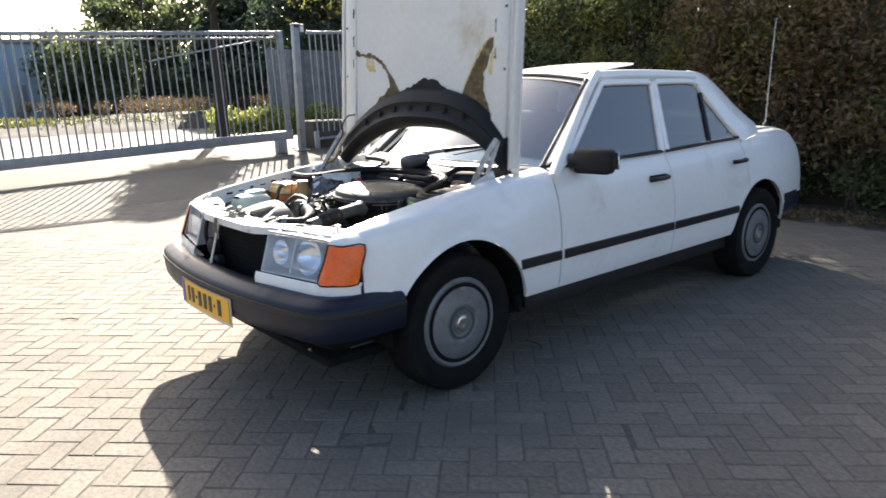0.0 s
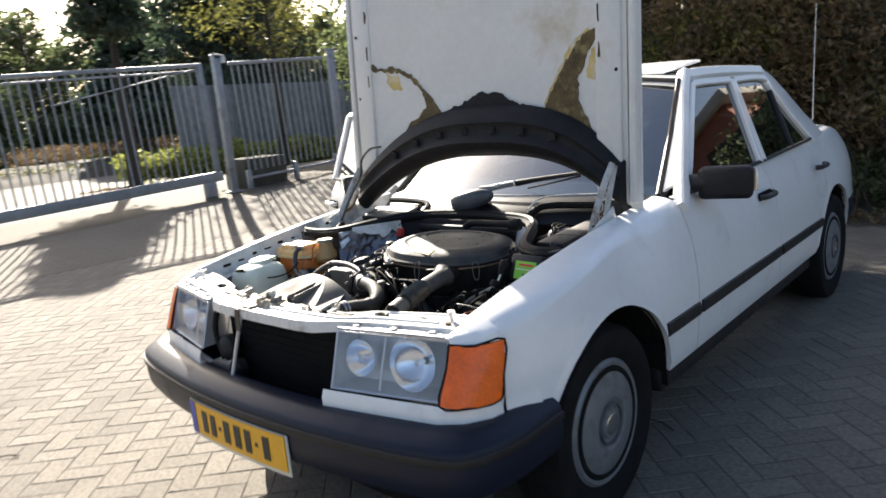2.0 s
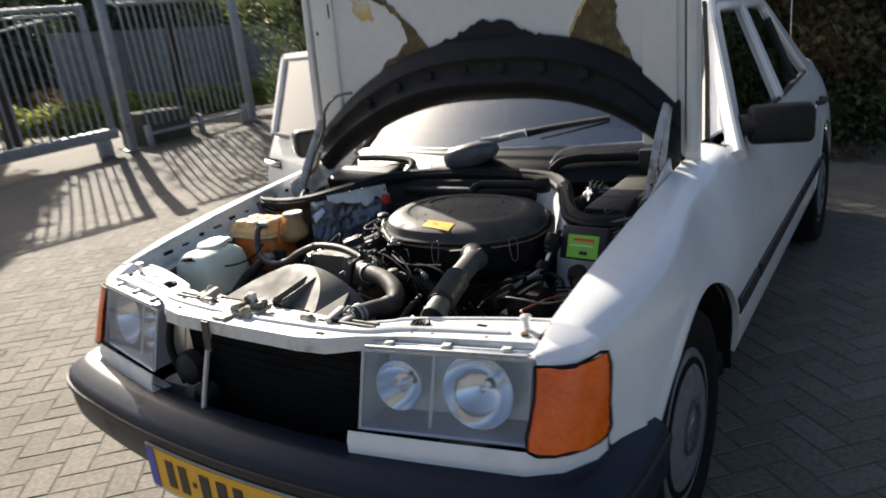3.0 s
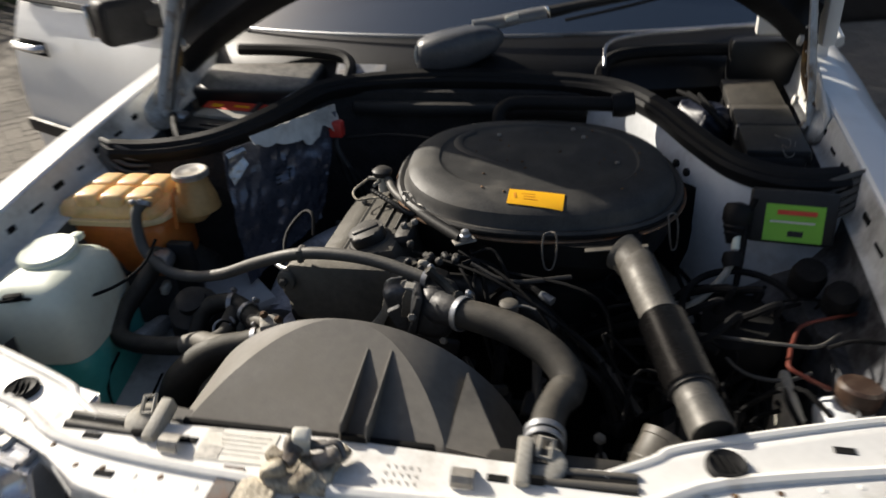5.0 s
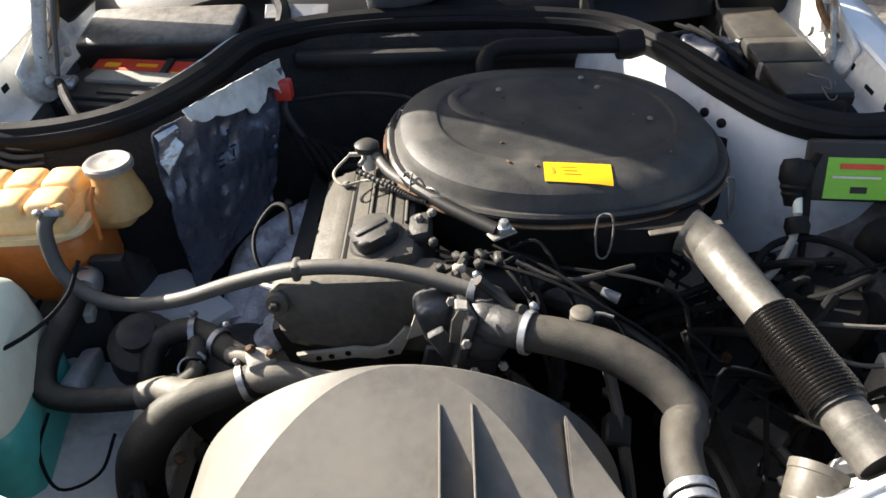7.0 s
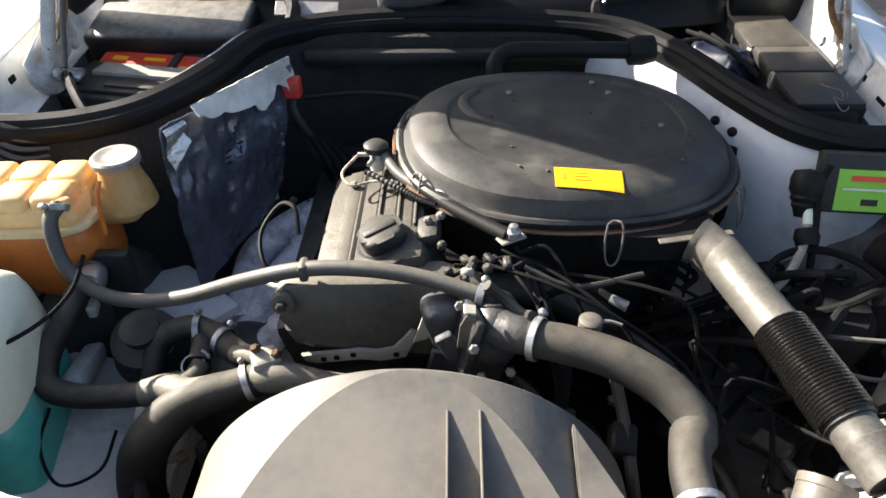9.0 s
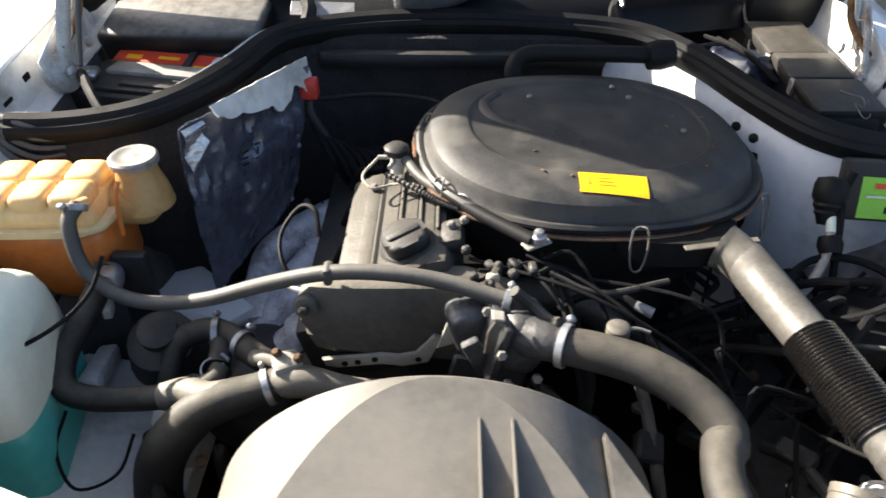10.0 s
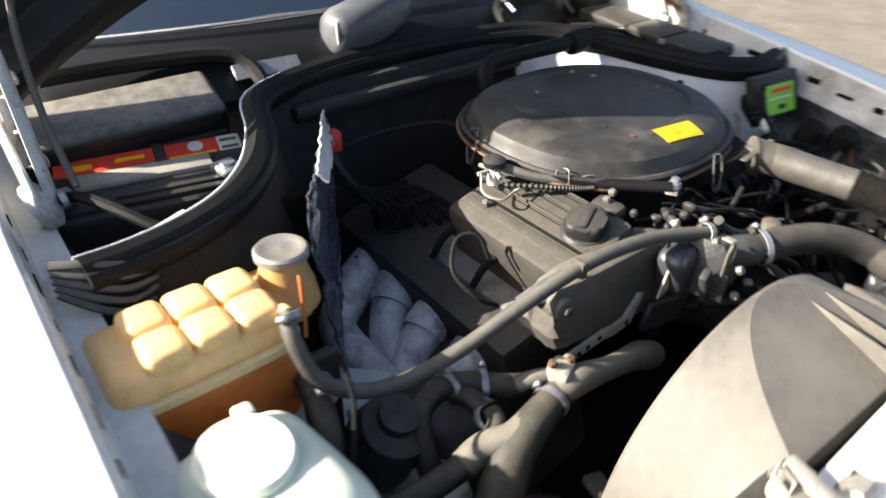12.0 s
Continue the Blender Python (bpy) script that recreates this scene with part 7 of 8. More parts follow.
for x, y, z in ((0.036, -0.352, 0.782), (0.078, -0.348, 0.742), (0.02, -0.318, 0.815), (0.045, -0.35, 0.735)):
    part("bolt", lathe([(0.006, 0), (0.006, 0.006), (0.0045, 0.008), (0, 0.008)], 6, aim((x, y, z), (0, -0.8, 0.6))), OILY, th)
part("throttle_lever", slab([(0.017, 0.774), (0.029, 0.772), (0.032, 0.80), (0.036, 0.818), (0.028, 0.823), (0.020, 0.806)], 0.0, 0.004, 0.0012, Matrix.Translation((0, -0.338, 0)) @ FRONT), TANDUST, th, "dusty tan lever")
part("lever_fold", rbox((0.031, -0.332, 0.822), (0.014, 0.016, 0.003), 0.001, 1, (0, 10, 0)), CLIPGREY, th)
CLAMPSTEEL = mat("dull_clamp_steel", (0.36, 0.37, 0.39), 0.42, 0.75, vary=0.25, scale=30, dirt=(0.15, 0.12, 0.09), dirt_amount=0.3, dirt_scale=25)


def clamp(at, d, r, name="hose_clamp"):
    cl = part(name, lathe([(r, -0.0045), (r + 0.0016, -0.004), (r + 0.0016, 0.004), (r, 0.0045)], 24, aim(at, d)), CLAMPSTEEL, car, "bright hose clamp")
    o = Vector(d).orthogonal().normalized()
    part("clamp_screw", rbox((0, 0, 0), (0.009, 0.009, 0.017), 0.003, 1), CLAMPSTEEL, cl).matrix_world = aim(Vector(at) + o * (r + 0.006), Vector(d).cross(o))
    return cl


# upper radiator hose
part("radiator_hose", sweep([(0.095, -0.338, 0.787), (0.14, -0.352, 0.788), (0.19, -0.372, 0.785), (0.235, -0.402, 0.775), (0.257, -0.43, 0.764), (0.256, -0.446, 0.760), (0.246, -0.466, 0.760), (0.237, -0.50, 0.764), (0.234, -0.545, 0.768), (0.233, -0.59, 0.765)], lambda t: 0.0212 + 0.0012 * math.sin(6 * t) + 0.0026 * math.exp(-((t - 0.6) / 0.05) ** 2), 18, 36), HOSE_TAN, car, "dusty black upper radiator hose")
clamp((0.105, -0.341, 0.787), (1, -0.5, 0.1), 0.024)
for dy in (-0.005, 0.009):
    clamp((0.234, -0.545 + dy, 0.768), (0.02 + dy, -1, 0.06 - 6 * dy), 0.0225)
# long overflow hose
part("overflow_hose", sweep([(-0.506, -0.134, 0.830), (-0.514, -0.156, 0.812), (-0.50, -0.18, 0.76), (-0.455, -0.20, 0.732), (-0.40, -0.21, 0.727), (-0.33, -0.222, 0.745), (-0.25, -0.238, 0.783), (-0.17, -0.25, 0.812), (-0.10, -0.258, 0.82), (-0.03, -0.27, 0.818), (0.045, -0.292, 0.808)], 0.0098, 14, 7), HOSE_GREY, car, "long grey overflow hose looping to the tank")
clamp((0.045, -0.292, 0.808), (1, -0.3, -0.1), 0.0125)
clamp((-0.507, -0.138, 0.827), (0, -0.6, -0.8), 0.0125)
part("hose_holder", rbox((-0.165, -0.25, 0.812), (0.012, 0.024, 0.025), 0.006), HOSE_GREY, car)
part("heater_pipe", sweep([(0.05, -0.30, 0.83), (0.07, -0.30, 0.81), (0.09, -0.315, 0.80), (0.10, -0.33, 0.81)], 0.007, 8), HOSE, car)
# Y hose on the tank side
# beige dust, with the sunlight on the joint put into the colour
JOINT_DUST_SUN = mat("beige_dust_and_sun", (0.095, 0.087, 0.072), 0.65, vary=0.3, scale=20, bump=0.12, bscale=500, dirt=(0.05, 0.046, 0.039), dirt_amount=0.35, dirt_scale=12, dust=(0.3, 0.272, 0.22), lit_dust_amount=0.4)
part("coolant_hose", sweep([(-0.495, -0.14, 0.73), (-0.505, -0.20, 0.70), (-0.526, -0.245, 0.665), (-0.517, -0.283, 0.645), (-0.48, -0.296, 0.64), (-0.43, -0.297, 0.64), (-0.385, -0.297, 0.645), (-0.352, -0.294, 0.652), (-0.325, -0.30, 0.655)], 0.0165, 14, 6), HOSE, car, "black coolant hose")
part("coolant_hose", sweep([(-0.205, -0.29, 0.68), (-0.26, -0.305, 0.667), (-0.30, -0.315, 0.66), (-0.335, -0.326, 0.645), (-0.371, -0.347, 0.61), (-0.395, -0.352, 0.55), (-0.41, -0.352, 0.46)], lambda t: 0.0205 + 0.010 * min(1, t * 1.4), 18, 6), HOSE, car, "thick black lower coolant hose")
part("hose_branch", sweep([(-0.35, -0.296, 0.652), (-0.322, -0.285, 0.66), (-0.315, -0.265, 0.665)], 0.014, 12, 6), HOSE, car, "short branch hose")
clamp((-0.245, -0.301, 0.671), (1, 0.3, 0.2), 0.0225)
neck_ = part("water_neck", sweep([(-0.235, -0.298, 0.678), (-0.20, -0.302, 0.682), (-0.14, -0.305, 0.672), (-0.08, -0.30, 0.655), (-0.02, -0.29, 0.62)], lambda t: 0.0185 + 0.003 * math.sin(9 * t), 14), JOINT_DUST_SUN, car, "dusty cast water outlet")
part("outlet_flange", lumpy(rbox((-0.222, -0.288, 0.698), (0.036, 0.03, 0.026), 0.008, 2, (10, 0, 25)), 0.003, 3), CLIPGREY, neck_)
for x, y, z in ((-0.232, -0.284, 0.711), (-0.205, -0.29, 0.708)):
    part("outlet_bolt", lathe([(0.0065, 0), (0.0065, 0.006), (0.004, 0.009), (0, 0.009)], 6, aim((x, y, z), (-0.2, -0.3, 1))), RUST, neck_)
part("outlet_pipe", sweep([(-0.222, -0.285, 0.69), (-0.25, -0.272, 0.69), (-0.27, -0.262, 0.682)], 0.011, 12, 5), JOINT_DUST_SUN, neck_)
part("coolant_hose", sweep([(-0.40, -0.26, 0.60), (-0.39, -0.215, 0.655), (-0.35, -0.20, 0.67), (-0.31, -0.215, 0.67), (-0.27, -0.25, 0.67), (-0.22, -0.27, 0.66)], 0.017, 12, 6), HOSE, car, "small coolant hose")
clamp((-0.335, -0.206, 0.672), (1, 0.1, 0), 0.019)
clamp((-0.295, -0.228, 0.671), (1, -0.6, 0), 0.019)
clamp((-0.325, -0.268, 0.665), (0.2, -0.6, 0.6), 0.014)
part("hose_joint", sweep([(-0.385, -0.297, 0.645), (-0.352, -0.297, 0.654), (-0.318, -0.312, 0.66), (-0.28, -0.31, 0.664)], lambda t: 0.018 + 0.0052 * t, 16, 6), JOINT_DUST_SUN, car, "hose joint in dusty beige with painted sunlight")
part("valve_joint", sweep([(-0.33, -0.212, 0.664), (-0.322, -0.235, 0.668), (-0.32, -0.262, 0.665)], 0.015, 14, 5), BLACK, car)

# fan shroud: a round dome cut by a slanting flat, with two gussets
CX, CZ, CR = -0.035, 0.576, 0.25


def dome_z(x):
    return CZ + math.sqrt(max(0.0, CR * CR - (x - CX) ** 2))


def flat_z(y):
    return 0.768 + (y + 0.57) * 0.40


rows = []
for k in range(121):
    a = math.pi * k / 120
    x = CX + (CR - 0.0005) * math.cos(a)
    yc = min(-0.4245, max(-0.5695, (dome_z(x) - 0.768) / 0.40 - 0.57))
    front = min(dome_z(x), flat_z(-0.57))
    row = [(x, -0.576, min(0.70, front)), (x, -0.575, front - 0.003)]
    row += [(x, y, min(dome_z(x), flat_z(y))) for y in steps(-0.57, yc, 12)] + [(x, y, dome_z(x)) for y in steps(yc, -0.424, 8)[1:]]
    row += [(CX + (CR - 0.004) * math.cos(a), -0.419, CZ + (CR - 0.004) * math.sin(a)), (CX + (CR - 0.02) * math.cos(a), -0.416, CZ + (CR - 0.02) * math.sin(a)), (CX + (CR - 0.05) * math.cos(a), -0.416, CZ + (CR - 0.05) * math.sin(a))]
    rows.append(row)
shroud = part("fan_shroud", sheet(rows, 0.004), SHROUD, car, "dusty grey plastic fan shroud", 9)
wedge = bmesh.new()
hi_ = [wedge.verts.new(p) for p in ((0.124, -0.572, 0.768), (0.197, -0.572, 0.755), (0.131, -0.448, 0.779))]
lo_ = [wedge.verts.new((v.co.x, v.co.y, v.co.z - 0.07)) for v in hi_]
wedge.faces.new(hi_), wedge.faces.new(lo_[::-1])
for q in range(3):
    wedge.faces.new((hi_[q], lo_[q], lo_[(q + 1) % 3], hi_[(q + 1) % 3]))
bmesh.ops.bevel(wedge, geom=wedge.edges[:], offset=0.002, segments=2, affect="EDGES")
part("shroud_wedge", wedge, SHROUD, shroud, "flat corner wedge of the shroud")
part("rib_foot", rbox((0.0225, -0.582, 0.774), (0.034, 0.006, 0.022), 0.002), UNDER, shroud)
for x in (0.007, 0.038):
    prof = [(-0.585, 0.752), (-0.585, 0.790), (-0.578, 0.797), (-0.560, 0.798), (-0.462, 0.8125), (-0.462, 0.800)]
    part("shroud_rib", slab([(y, z) for y, z in prof], x - 0.001, x + 0.001, 0.0004, Matrix(((0, 0, 1, 0), (1, 0, 0, 0), (0, 1, 0, 0), (0, 0, 0, 1)))), SHROUD, shroud, "thin stiffening gusset")
part("shroud_front", rbox((-0.03, -0.5705, 0.56), (0.48, 0.008, 0.30), 0.003), SHROUD, shroud)
# black strip painted in for the shaded gap above the slam panel
part("shroud_edge", rbox((-0.04, -0.577, 0.767), (0.31, 0.008, 0.018), 0.002), UNDER, shroud, "black strip for the dark gap along the shroud")
part("corner_lip", rbox((-0.205, -0.566, 0.768), (0.04, 0.02, 0.004), 0.001, 1, (8, 6, 0)), SHROUD, shroud)
fan_ = part("fan", lathe([(0.0, 0), (0.05, 0), (0.06, 0.02), (0.06, 0.05), (0, 0.06)], 20, aim((-0.018, -0.43, 0.59), (0, -1, 0))), BLACK, car, "black cooling fan")
for k in range(8):
    bl = rbox((0.11, 0, 0), (0.12, 0.05, 0.004), 0.002, 1, (28, 0, 0))
    part("fan_blade", move(bl, aim((-0.018, -0.48, 0.59), (0, -1, 0)) @ Matrix.Rotation(k * math.pi / 4, 4, "Z")), BLACK, fan_)

# ==== tanks ====
CAPMETAL = mat("dull_cap_metal", (0.34, 0.33, 0.31), 0.45, 0.6, vary=0.15, scale=30, dirt=(0.2, 0.17, 0.13), dirt_amount=0.4, dirt_scale=25)
NECK = mat("brownish_amber_plastic", (0.42, 0.26, 0.1), 0.36, vary=0.15, scale=12, dirt=(0.26, 0.14, 0.05), dirt_amount=0.3, dirt_scale=10)
PALE_SEAM = mat("pale_amber_seam", (0.72, 0.55, 0.3), 0.4, vary=0.1, scale=12)
tank = thing("expansion_tank", "", "", (0, 0, 0))
tank.parent = car
tank["label"] = "amber plastic coolant expansion tank with a metal cap"
TT = pose(-0.600, -0.072, 0.803, 0, 0, 2)
part("lower_shell", move(rbox((0, 0, -0.082), (0.212, 0.13, 0.125), 0.025, 3), TT), TANK_LOW, tank, "orange lower shell full of coolant")
part("seam", move(slab(oval(0, 0, 0.114, 0.073, 40, 5), -0.024, -0.014, 0.003), TT), PALE_SEAM, tank)
part("upper_shell", move(rbox((0, 0, -0.008), (0.202, 0.125, 0.044), 0.02, 3), TT), TANK, tank)
for i in range(3):
    for j in range(2):
        part("bump", move(rbox((-0.036 + 0.052 * i, -0.029 + 0.055 * j, 0.011), (0.0525, 0.0555, 0.038), 0.012, 3), TT), TANK, tank, "rounded hollow bump")
part("neck_shoulder", move(rbox((0.118, 0.034, -0.026), (0.09, 0.09, 0.06), 0.025, 3), TT), NECK, tank)
part("neck", lathe([(0.042, -0.05), (0.037, -0.022), (0.031, -0.004), (0.028, 0.01), (0.027, 0.02)], 24, pose(-0.465, -0.038, 0.82)), NECK, tank, "brownish amber filler neck")
part("filler_cap", lathe([(0.030, -0.002), (0.034, 0.0), (0.034, 0.008), (0.031, 0.011), (0.026, 0.0112), (0.023, 0.0096), (0.010, 0.0094), (0.0, 0.0106)], 28, pose(-0.465, -0.038, 0.838)), CAPMETAL, tank, "dull metal filler cap")
part("cap_strap", sweep([(-0.468, -0.09, 0.838), (-0.472, -0.10, 0.82), (-0.474, -0.104, 0.79), (-0.476, -0.105, 0.76)], 0.0035, 8, 5, flat=0.7), TANK_LOW, tank)
part("side_valve", lathe([(0.018, -0.02), (0.022, 0.0), (0.016, 0.02), (0, 0.022)], 16, aim((-0.49, -0.155, 0.72), (0.2, -1, 0.2))), STEEL, tank)
part("hose_spigot", sweep([(-0.505, -0.118, 0.822), (-0.506, -0.136, 0.828)], 0.008, 10), TANK, tank)
wash = thing("washer_bottle", "", "", (0, 0, 0))
wash.parent = car
wash["label"] = "cream washer bottle part filled with teal fluid"
WT = pose(-0.608, -0.285, 0.0, 0, 0, 8)
part("fluid_half", move(rbox((0, 0, 0.545), (0.162, 0.205, 0.24), 0.03, 3), WT), FLUID, wash, "teal fluid in the lower half")
rows = []
for z, sx, sy in ((0.655, 0.1635, 0.2065), (0.70, 0.163, 0.205), (0.74, 0.157, 0.196), (0.762, 0.146, 0.182), (0.776, 0.126, 0.158), (0.784, 0.10, 0.128), (0.788, 0.06, 0.08)):
    rows.append([(x, y, z) for x, y in oval(0, 0, sx / 2, sy / 2, 36, 5)])
part("upper_half", move(rings(rows), WT), CREAM, wash, "cream upper half")
part("cap", lathe([(0.046, 0.0), (0.048, 0.004), (0.048, 0.013), (0.043, 0.017), (0.032, 0.015), (0, 0.014)], 30, pose(-0.618, -0.262, 0.785, 6, 0, 0)), CREAM, wash, "round cream cap")
part("cap_tab", rbox((-0.598, -0.213, 0.797), (0.02, 0.02, 0.014), 0.005), CREAM, wash)
part("cable", sweep([(-0.62, -0.385, 0.775), (-0.59, -0.372, 0.775), (-0.55, -0.33, 0.745), (-0.51, -0.27, 0.735), (-0.48, -0.22, 0.75), (-0.47, -0.18, 0.78)], 0.0028, 8), WIRE, wash, "black cable across the bottle")
part("cable_plug", rbox((-0.605, -0.372, 0.776), (0.03, 0.014, 0.012), 0.004, 2, (0, 0, 20)), WIRE, wash)

# ==== exhaust side ====
runners = (((-0.17, 0.19, 0.62), (-0.237, 0.16, 0.605), (-0.295, 0.125, 0.59), (-0.335, 0.09, 0.575), (-0.338, 0.02, 0.56), (-0.325, -0.07, 0.545)),
           ((-0.17, 0.115, 0.625), (-0.21, 0.095, 0.605), (-0.25, 0.06, 0.59), (-0.283, 0.015, 0.57), (-0.30, -0.06, 0.55)),
           ((-0.16, 0.005, 0.635), (-0.20, -0.015, 0.61), (-0.245, -0.025, 0.59), (-0.29, -0.045, 0.565), (-0.31, -0.08, 0.54)),
           ((-0.16, -0.10, 0.625), (-0.21, -0.115, 0.60), (-0.25, -0.12, 0.575), (-0.29, -0.13, 0.54)))
for k, pts in enumerate(runners):
    hs = part("manifold_runner", sweep(pts, lambda t: 0.034 + 0.003 * math.sin(7 * t), 18, 6), HEATSHIELD, car, "pale grey scaled exhaust runner")
    x, y, z = pts[1]
    for i in range(6):
        part("scale_spot", lathe([(0.0045, 0), (0.0035, 0.0015), (0, 0.002)], 7, aim((x + 0.012 * (i % 3) - 0.012, y - 0.015 + 0.006 * i, z + 0.0345 - 0.0025 * abs(i - 2.5) ** 1.3), (-0.3, 0.12 * (i - 2.5), 1))), UNDER, hs)
    part("plug_lead", sweep([(-0.13, y + 0.02, 0.74), (-0.17, y + 0.03, 0.73), (-0.19, y + 0.04, 0.69)], 0.006, 8), WIRE, car)
for k, pts in enumerate(runners[1:]):
    a, b, c = Vector(pts[0]), Vector(pts[1]), Vector(pts[2])
    d = (c - a).normalized()
    side_ = d.cross(Vector((0, 0, 1))).normalized()
    top_ = side_.cross(d)
    rg_ = random.Random(70 + k)
    rows = []
    for w in steps(-1.35, 1.35, 22):
        rim = side_ * math.sin(w) + top_ * math.cos(w)
        start = a.lerp(b, 0.45) + d * rg_.uniform(-0.016, 0.010)
        rows.append([start.lerp(c, q) + rim * (0.0385 + 0.0015 * math.sin(9 * q + w)) for q in steps(0, 1, 5)])
    part("torn_shield", sheet(rows, 0.0012), HEATSHIELD, car, "torn pale heat shield over the runner")
part("exhaust_manifold", sweep([(-0.30, 0.2, 0.50), (-0.30, 0.0, 0.47), (-0.29, -0.15, 0.46)], 0.04, 12), BLOCK, car)
part("alternator", lathe([(0.0, -0.09), (0.06, -0.08), (0.07, -0.05), (0.07, 0.05), (0.06, 0.07), (0, 0.08)], 24, aim((-0.31, -0.17, 0.52), (0, -1, 0))), ALU_DARK, car, "oily alloy alternator")
part("steering_pump", lathe([(0.0, -0.05), (0.05, -0.05), (0.055, 0.0), (0.045, 0.05), (0.02, 0.06), (0, 0.06)], 20, aim((-0.42, -0.185, 0.61), (0.1, -0.4, 0.9))), BLOCK, car, "dark pump with a round lid")
part("pump_cap", lathe([(0.026, 0), (0.026, 0.016), (0.012, 0.02), (0, 0.02)], 16, aim((-0.415, -0.205, 0.665), (0.1, -0.4, 0.9))), BLACK, car)
part("wing_strut", rbox((-0.47, -0.12, 0.60), (0.05, 0.02, 0.28), 0.006), BLACK, car)
part("dip_tube", sweep([(-0.20, -0.12, 0.77), (-0.205, -0.10, 0.80), (-0.23, -0.085, 0.795), (-0.255, -0.11, 0.765), (-0.245, -0.15, 0.74), (-0.215, -0.16, 0.72)], 0.0032, 8), RUBBER, car, "curled breather tube")
part("dip_handle", sweep([(-0.235, -0.215, 0.772), (-0.20, -0.22, 0.785), (-0.17, -0.225, 0.79), (-0.17, -0.235, 0.78), (-0.205, -0.235, 0.772), (-0.235, -0.215, 0.772)], 0.004, 8), STEEL, car)
part("red_connector", rbox((-0.258, 0.205, 0.842), (0.03, 0.025, 0.035), 0.005), RED, car, "red plastic connector")
part("connector_stem", sweep([(-0.258, 0.205, 0.825), (-0.255, 0.19, 0.80), (-0.22, 0.18, 0.74)], 0.007, 8), BLACK, car)
part("vacuum_pipe", sweep([(-0.245, 0.22, 0.815), (-0.15, 0.225, 0.822), (-0.06, 0.2, 0.826), (-0.02, 0.17, 0.82)], 0.004, 8), RUBBER, car)
for k in range(7):
    part("harness", sweep([(-0.26 + 0.012 * k, 0.20, 0.78 - 0.01 * k), (-0.22 + 0.015 * k, 0.15, 0.74), (-0.2 + 0.02 * k, 0.17 - 0.02 * k, 0.68), (-0.16, 0.2, 0.6)], 0.006, 8), WIRE, car)

# ==== linkage and pipes over the cover ====
vacv = part("idle_valve", lathe([(0.016, 0.0), (0.018, 0.005), (0.018, 0.010), (0.011, 0.015), (0.0, 0.015)], 22, pose(-0.098, -0.008, 0.838)), BLACK, car, "round black vacuum valve")
part("valve_stem", lathe([(0.010, -0.03), (0.010, 0.0)], 12, pose(-0.098, -0.008, 0.838)), PALE, vacv)
for a in (100, 170, 250, 330):
    d = Vector((math.cos(radians(a)), math.sin(radians(a)), -0.1))
    part("valve_port", sweep([Vector((-0.098, -0.008, 0.832)), Vector((-0.098, -0.008, 0.832)) + d * 0.028], 0.0035, 8), CLIPGREY, vacv)
part("fuel_rail", sweep([(-0.012, -0.113, 0.826), (0.03, -0.155, 0.826), (0.08, -0.20, 0.826)], 0.0095, 12), RUBBER, car, "black sleeve on the pipe")
part("fuel_pipe", sweep([(-0.085, -0.02, 0.835), (-0.06, -0.06, 0.828), (-0.015, -0.11, 0.826), (0.0, -0.125, 0.826)], 0.0075, 12), HOSE_GREY, car, "grey pipe along the air cleaner")
part("corrugated_sleeve", sweep([(-0.11, -0.04, 0.822), (-0.06, -0.085, 0.822), (-0.03, -0.115, 0.823), (-0.01, -0.13, 0.824)], lambda t: 0.0042 + 0.0009 * math.cos(t * 150), 10, 16), BLACK, car)
part("white_tube", sweep([(-0.125, -0.01, 0.832), (-0.145, -0.04, 0.82), (-0.13, -0.065, 0.815), (-0.10, -0.06, 0.818), (-0.07, -0.065, 0.822)], 0.002, 8), GREASE, car, "thin dirty cream tube")
part("sleeve_wire", sweep([(-0.012, -0.098, 0.838), (0.004, -0.112, 0.836), (0.006, -0.122, 0.818), (-0.008, -0.112, 0.816), (-0.014, -0.104, 0.83), (0.0, -0.118, 0.837), (0.012, -0.126, 0.826)], 0.0012, 6, 5), LATCH, car, "twisted wire round the sleeve")
part("nut", lathe([(0.010, 0), (0.010, 0.008), (0.007, 0.010), (0.006, 0.016), (0, 0.018)], 6, pose(0.087, -0.2, 0.825)), STEEL, car, "bright nut")
part("nut_plate", rbox((0.085, -0.2, 0.822), (0.036, 0.018, 0.004), 0.0015, 1, (0, 0, 30)), ALU, car)
rngc = random.Random(12)
for k in range(12):
    x, y = rngc.uniform(-0.01, 0.09), rngc.uniform(-0.285, -0.2)
    part("connector", rbox((x, y, 0.80 + rngc.uniform(0, 0.012)), (rngc.uniform(0.010, 0.022), 0.011, 0.012), 0.003, 1, (rngc.uniform(-20, 20), 0, rngc.uniform(0, 180))), rngc.choice([BLACK, LIP, BLOCK, BLOCK, STRAP, CLIPGREY]), car)
for k in range(8):
    x0, y0 = rngc.uniform(-0.02, 0.1), rngc.uniform(-0.27, -0.18)
    x1, y1 = rngc.uniform(0.08, 0.3), rngc.uniform(-0.33, -0.2)
    part("wire", sweep([(x0, y0, 0.80), ((x0 + x1) / 2, (y0 + y1) / 2 + rngc.uniform(-0.03, 0.03), 0.795 + rngc.uniform(-0.02, 0.02)), (x1, y1, 0.76 + rngc.uniform(-0.05, 0.02)), (x1 + 0.03, y1 - 0.02, 0.66)], rngc.uniform(0.002, 0.004), 6, 5), WIRE, car)
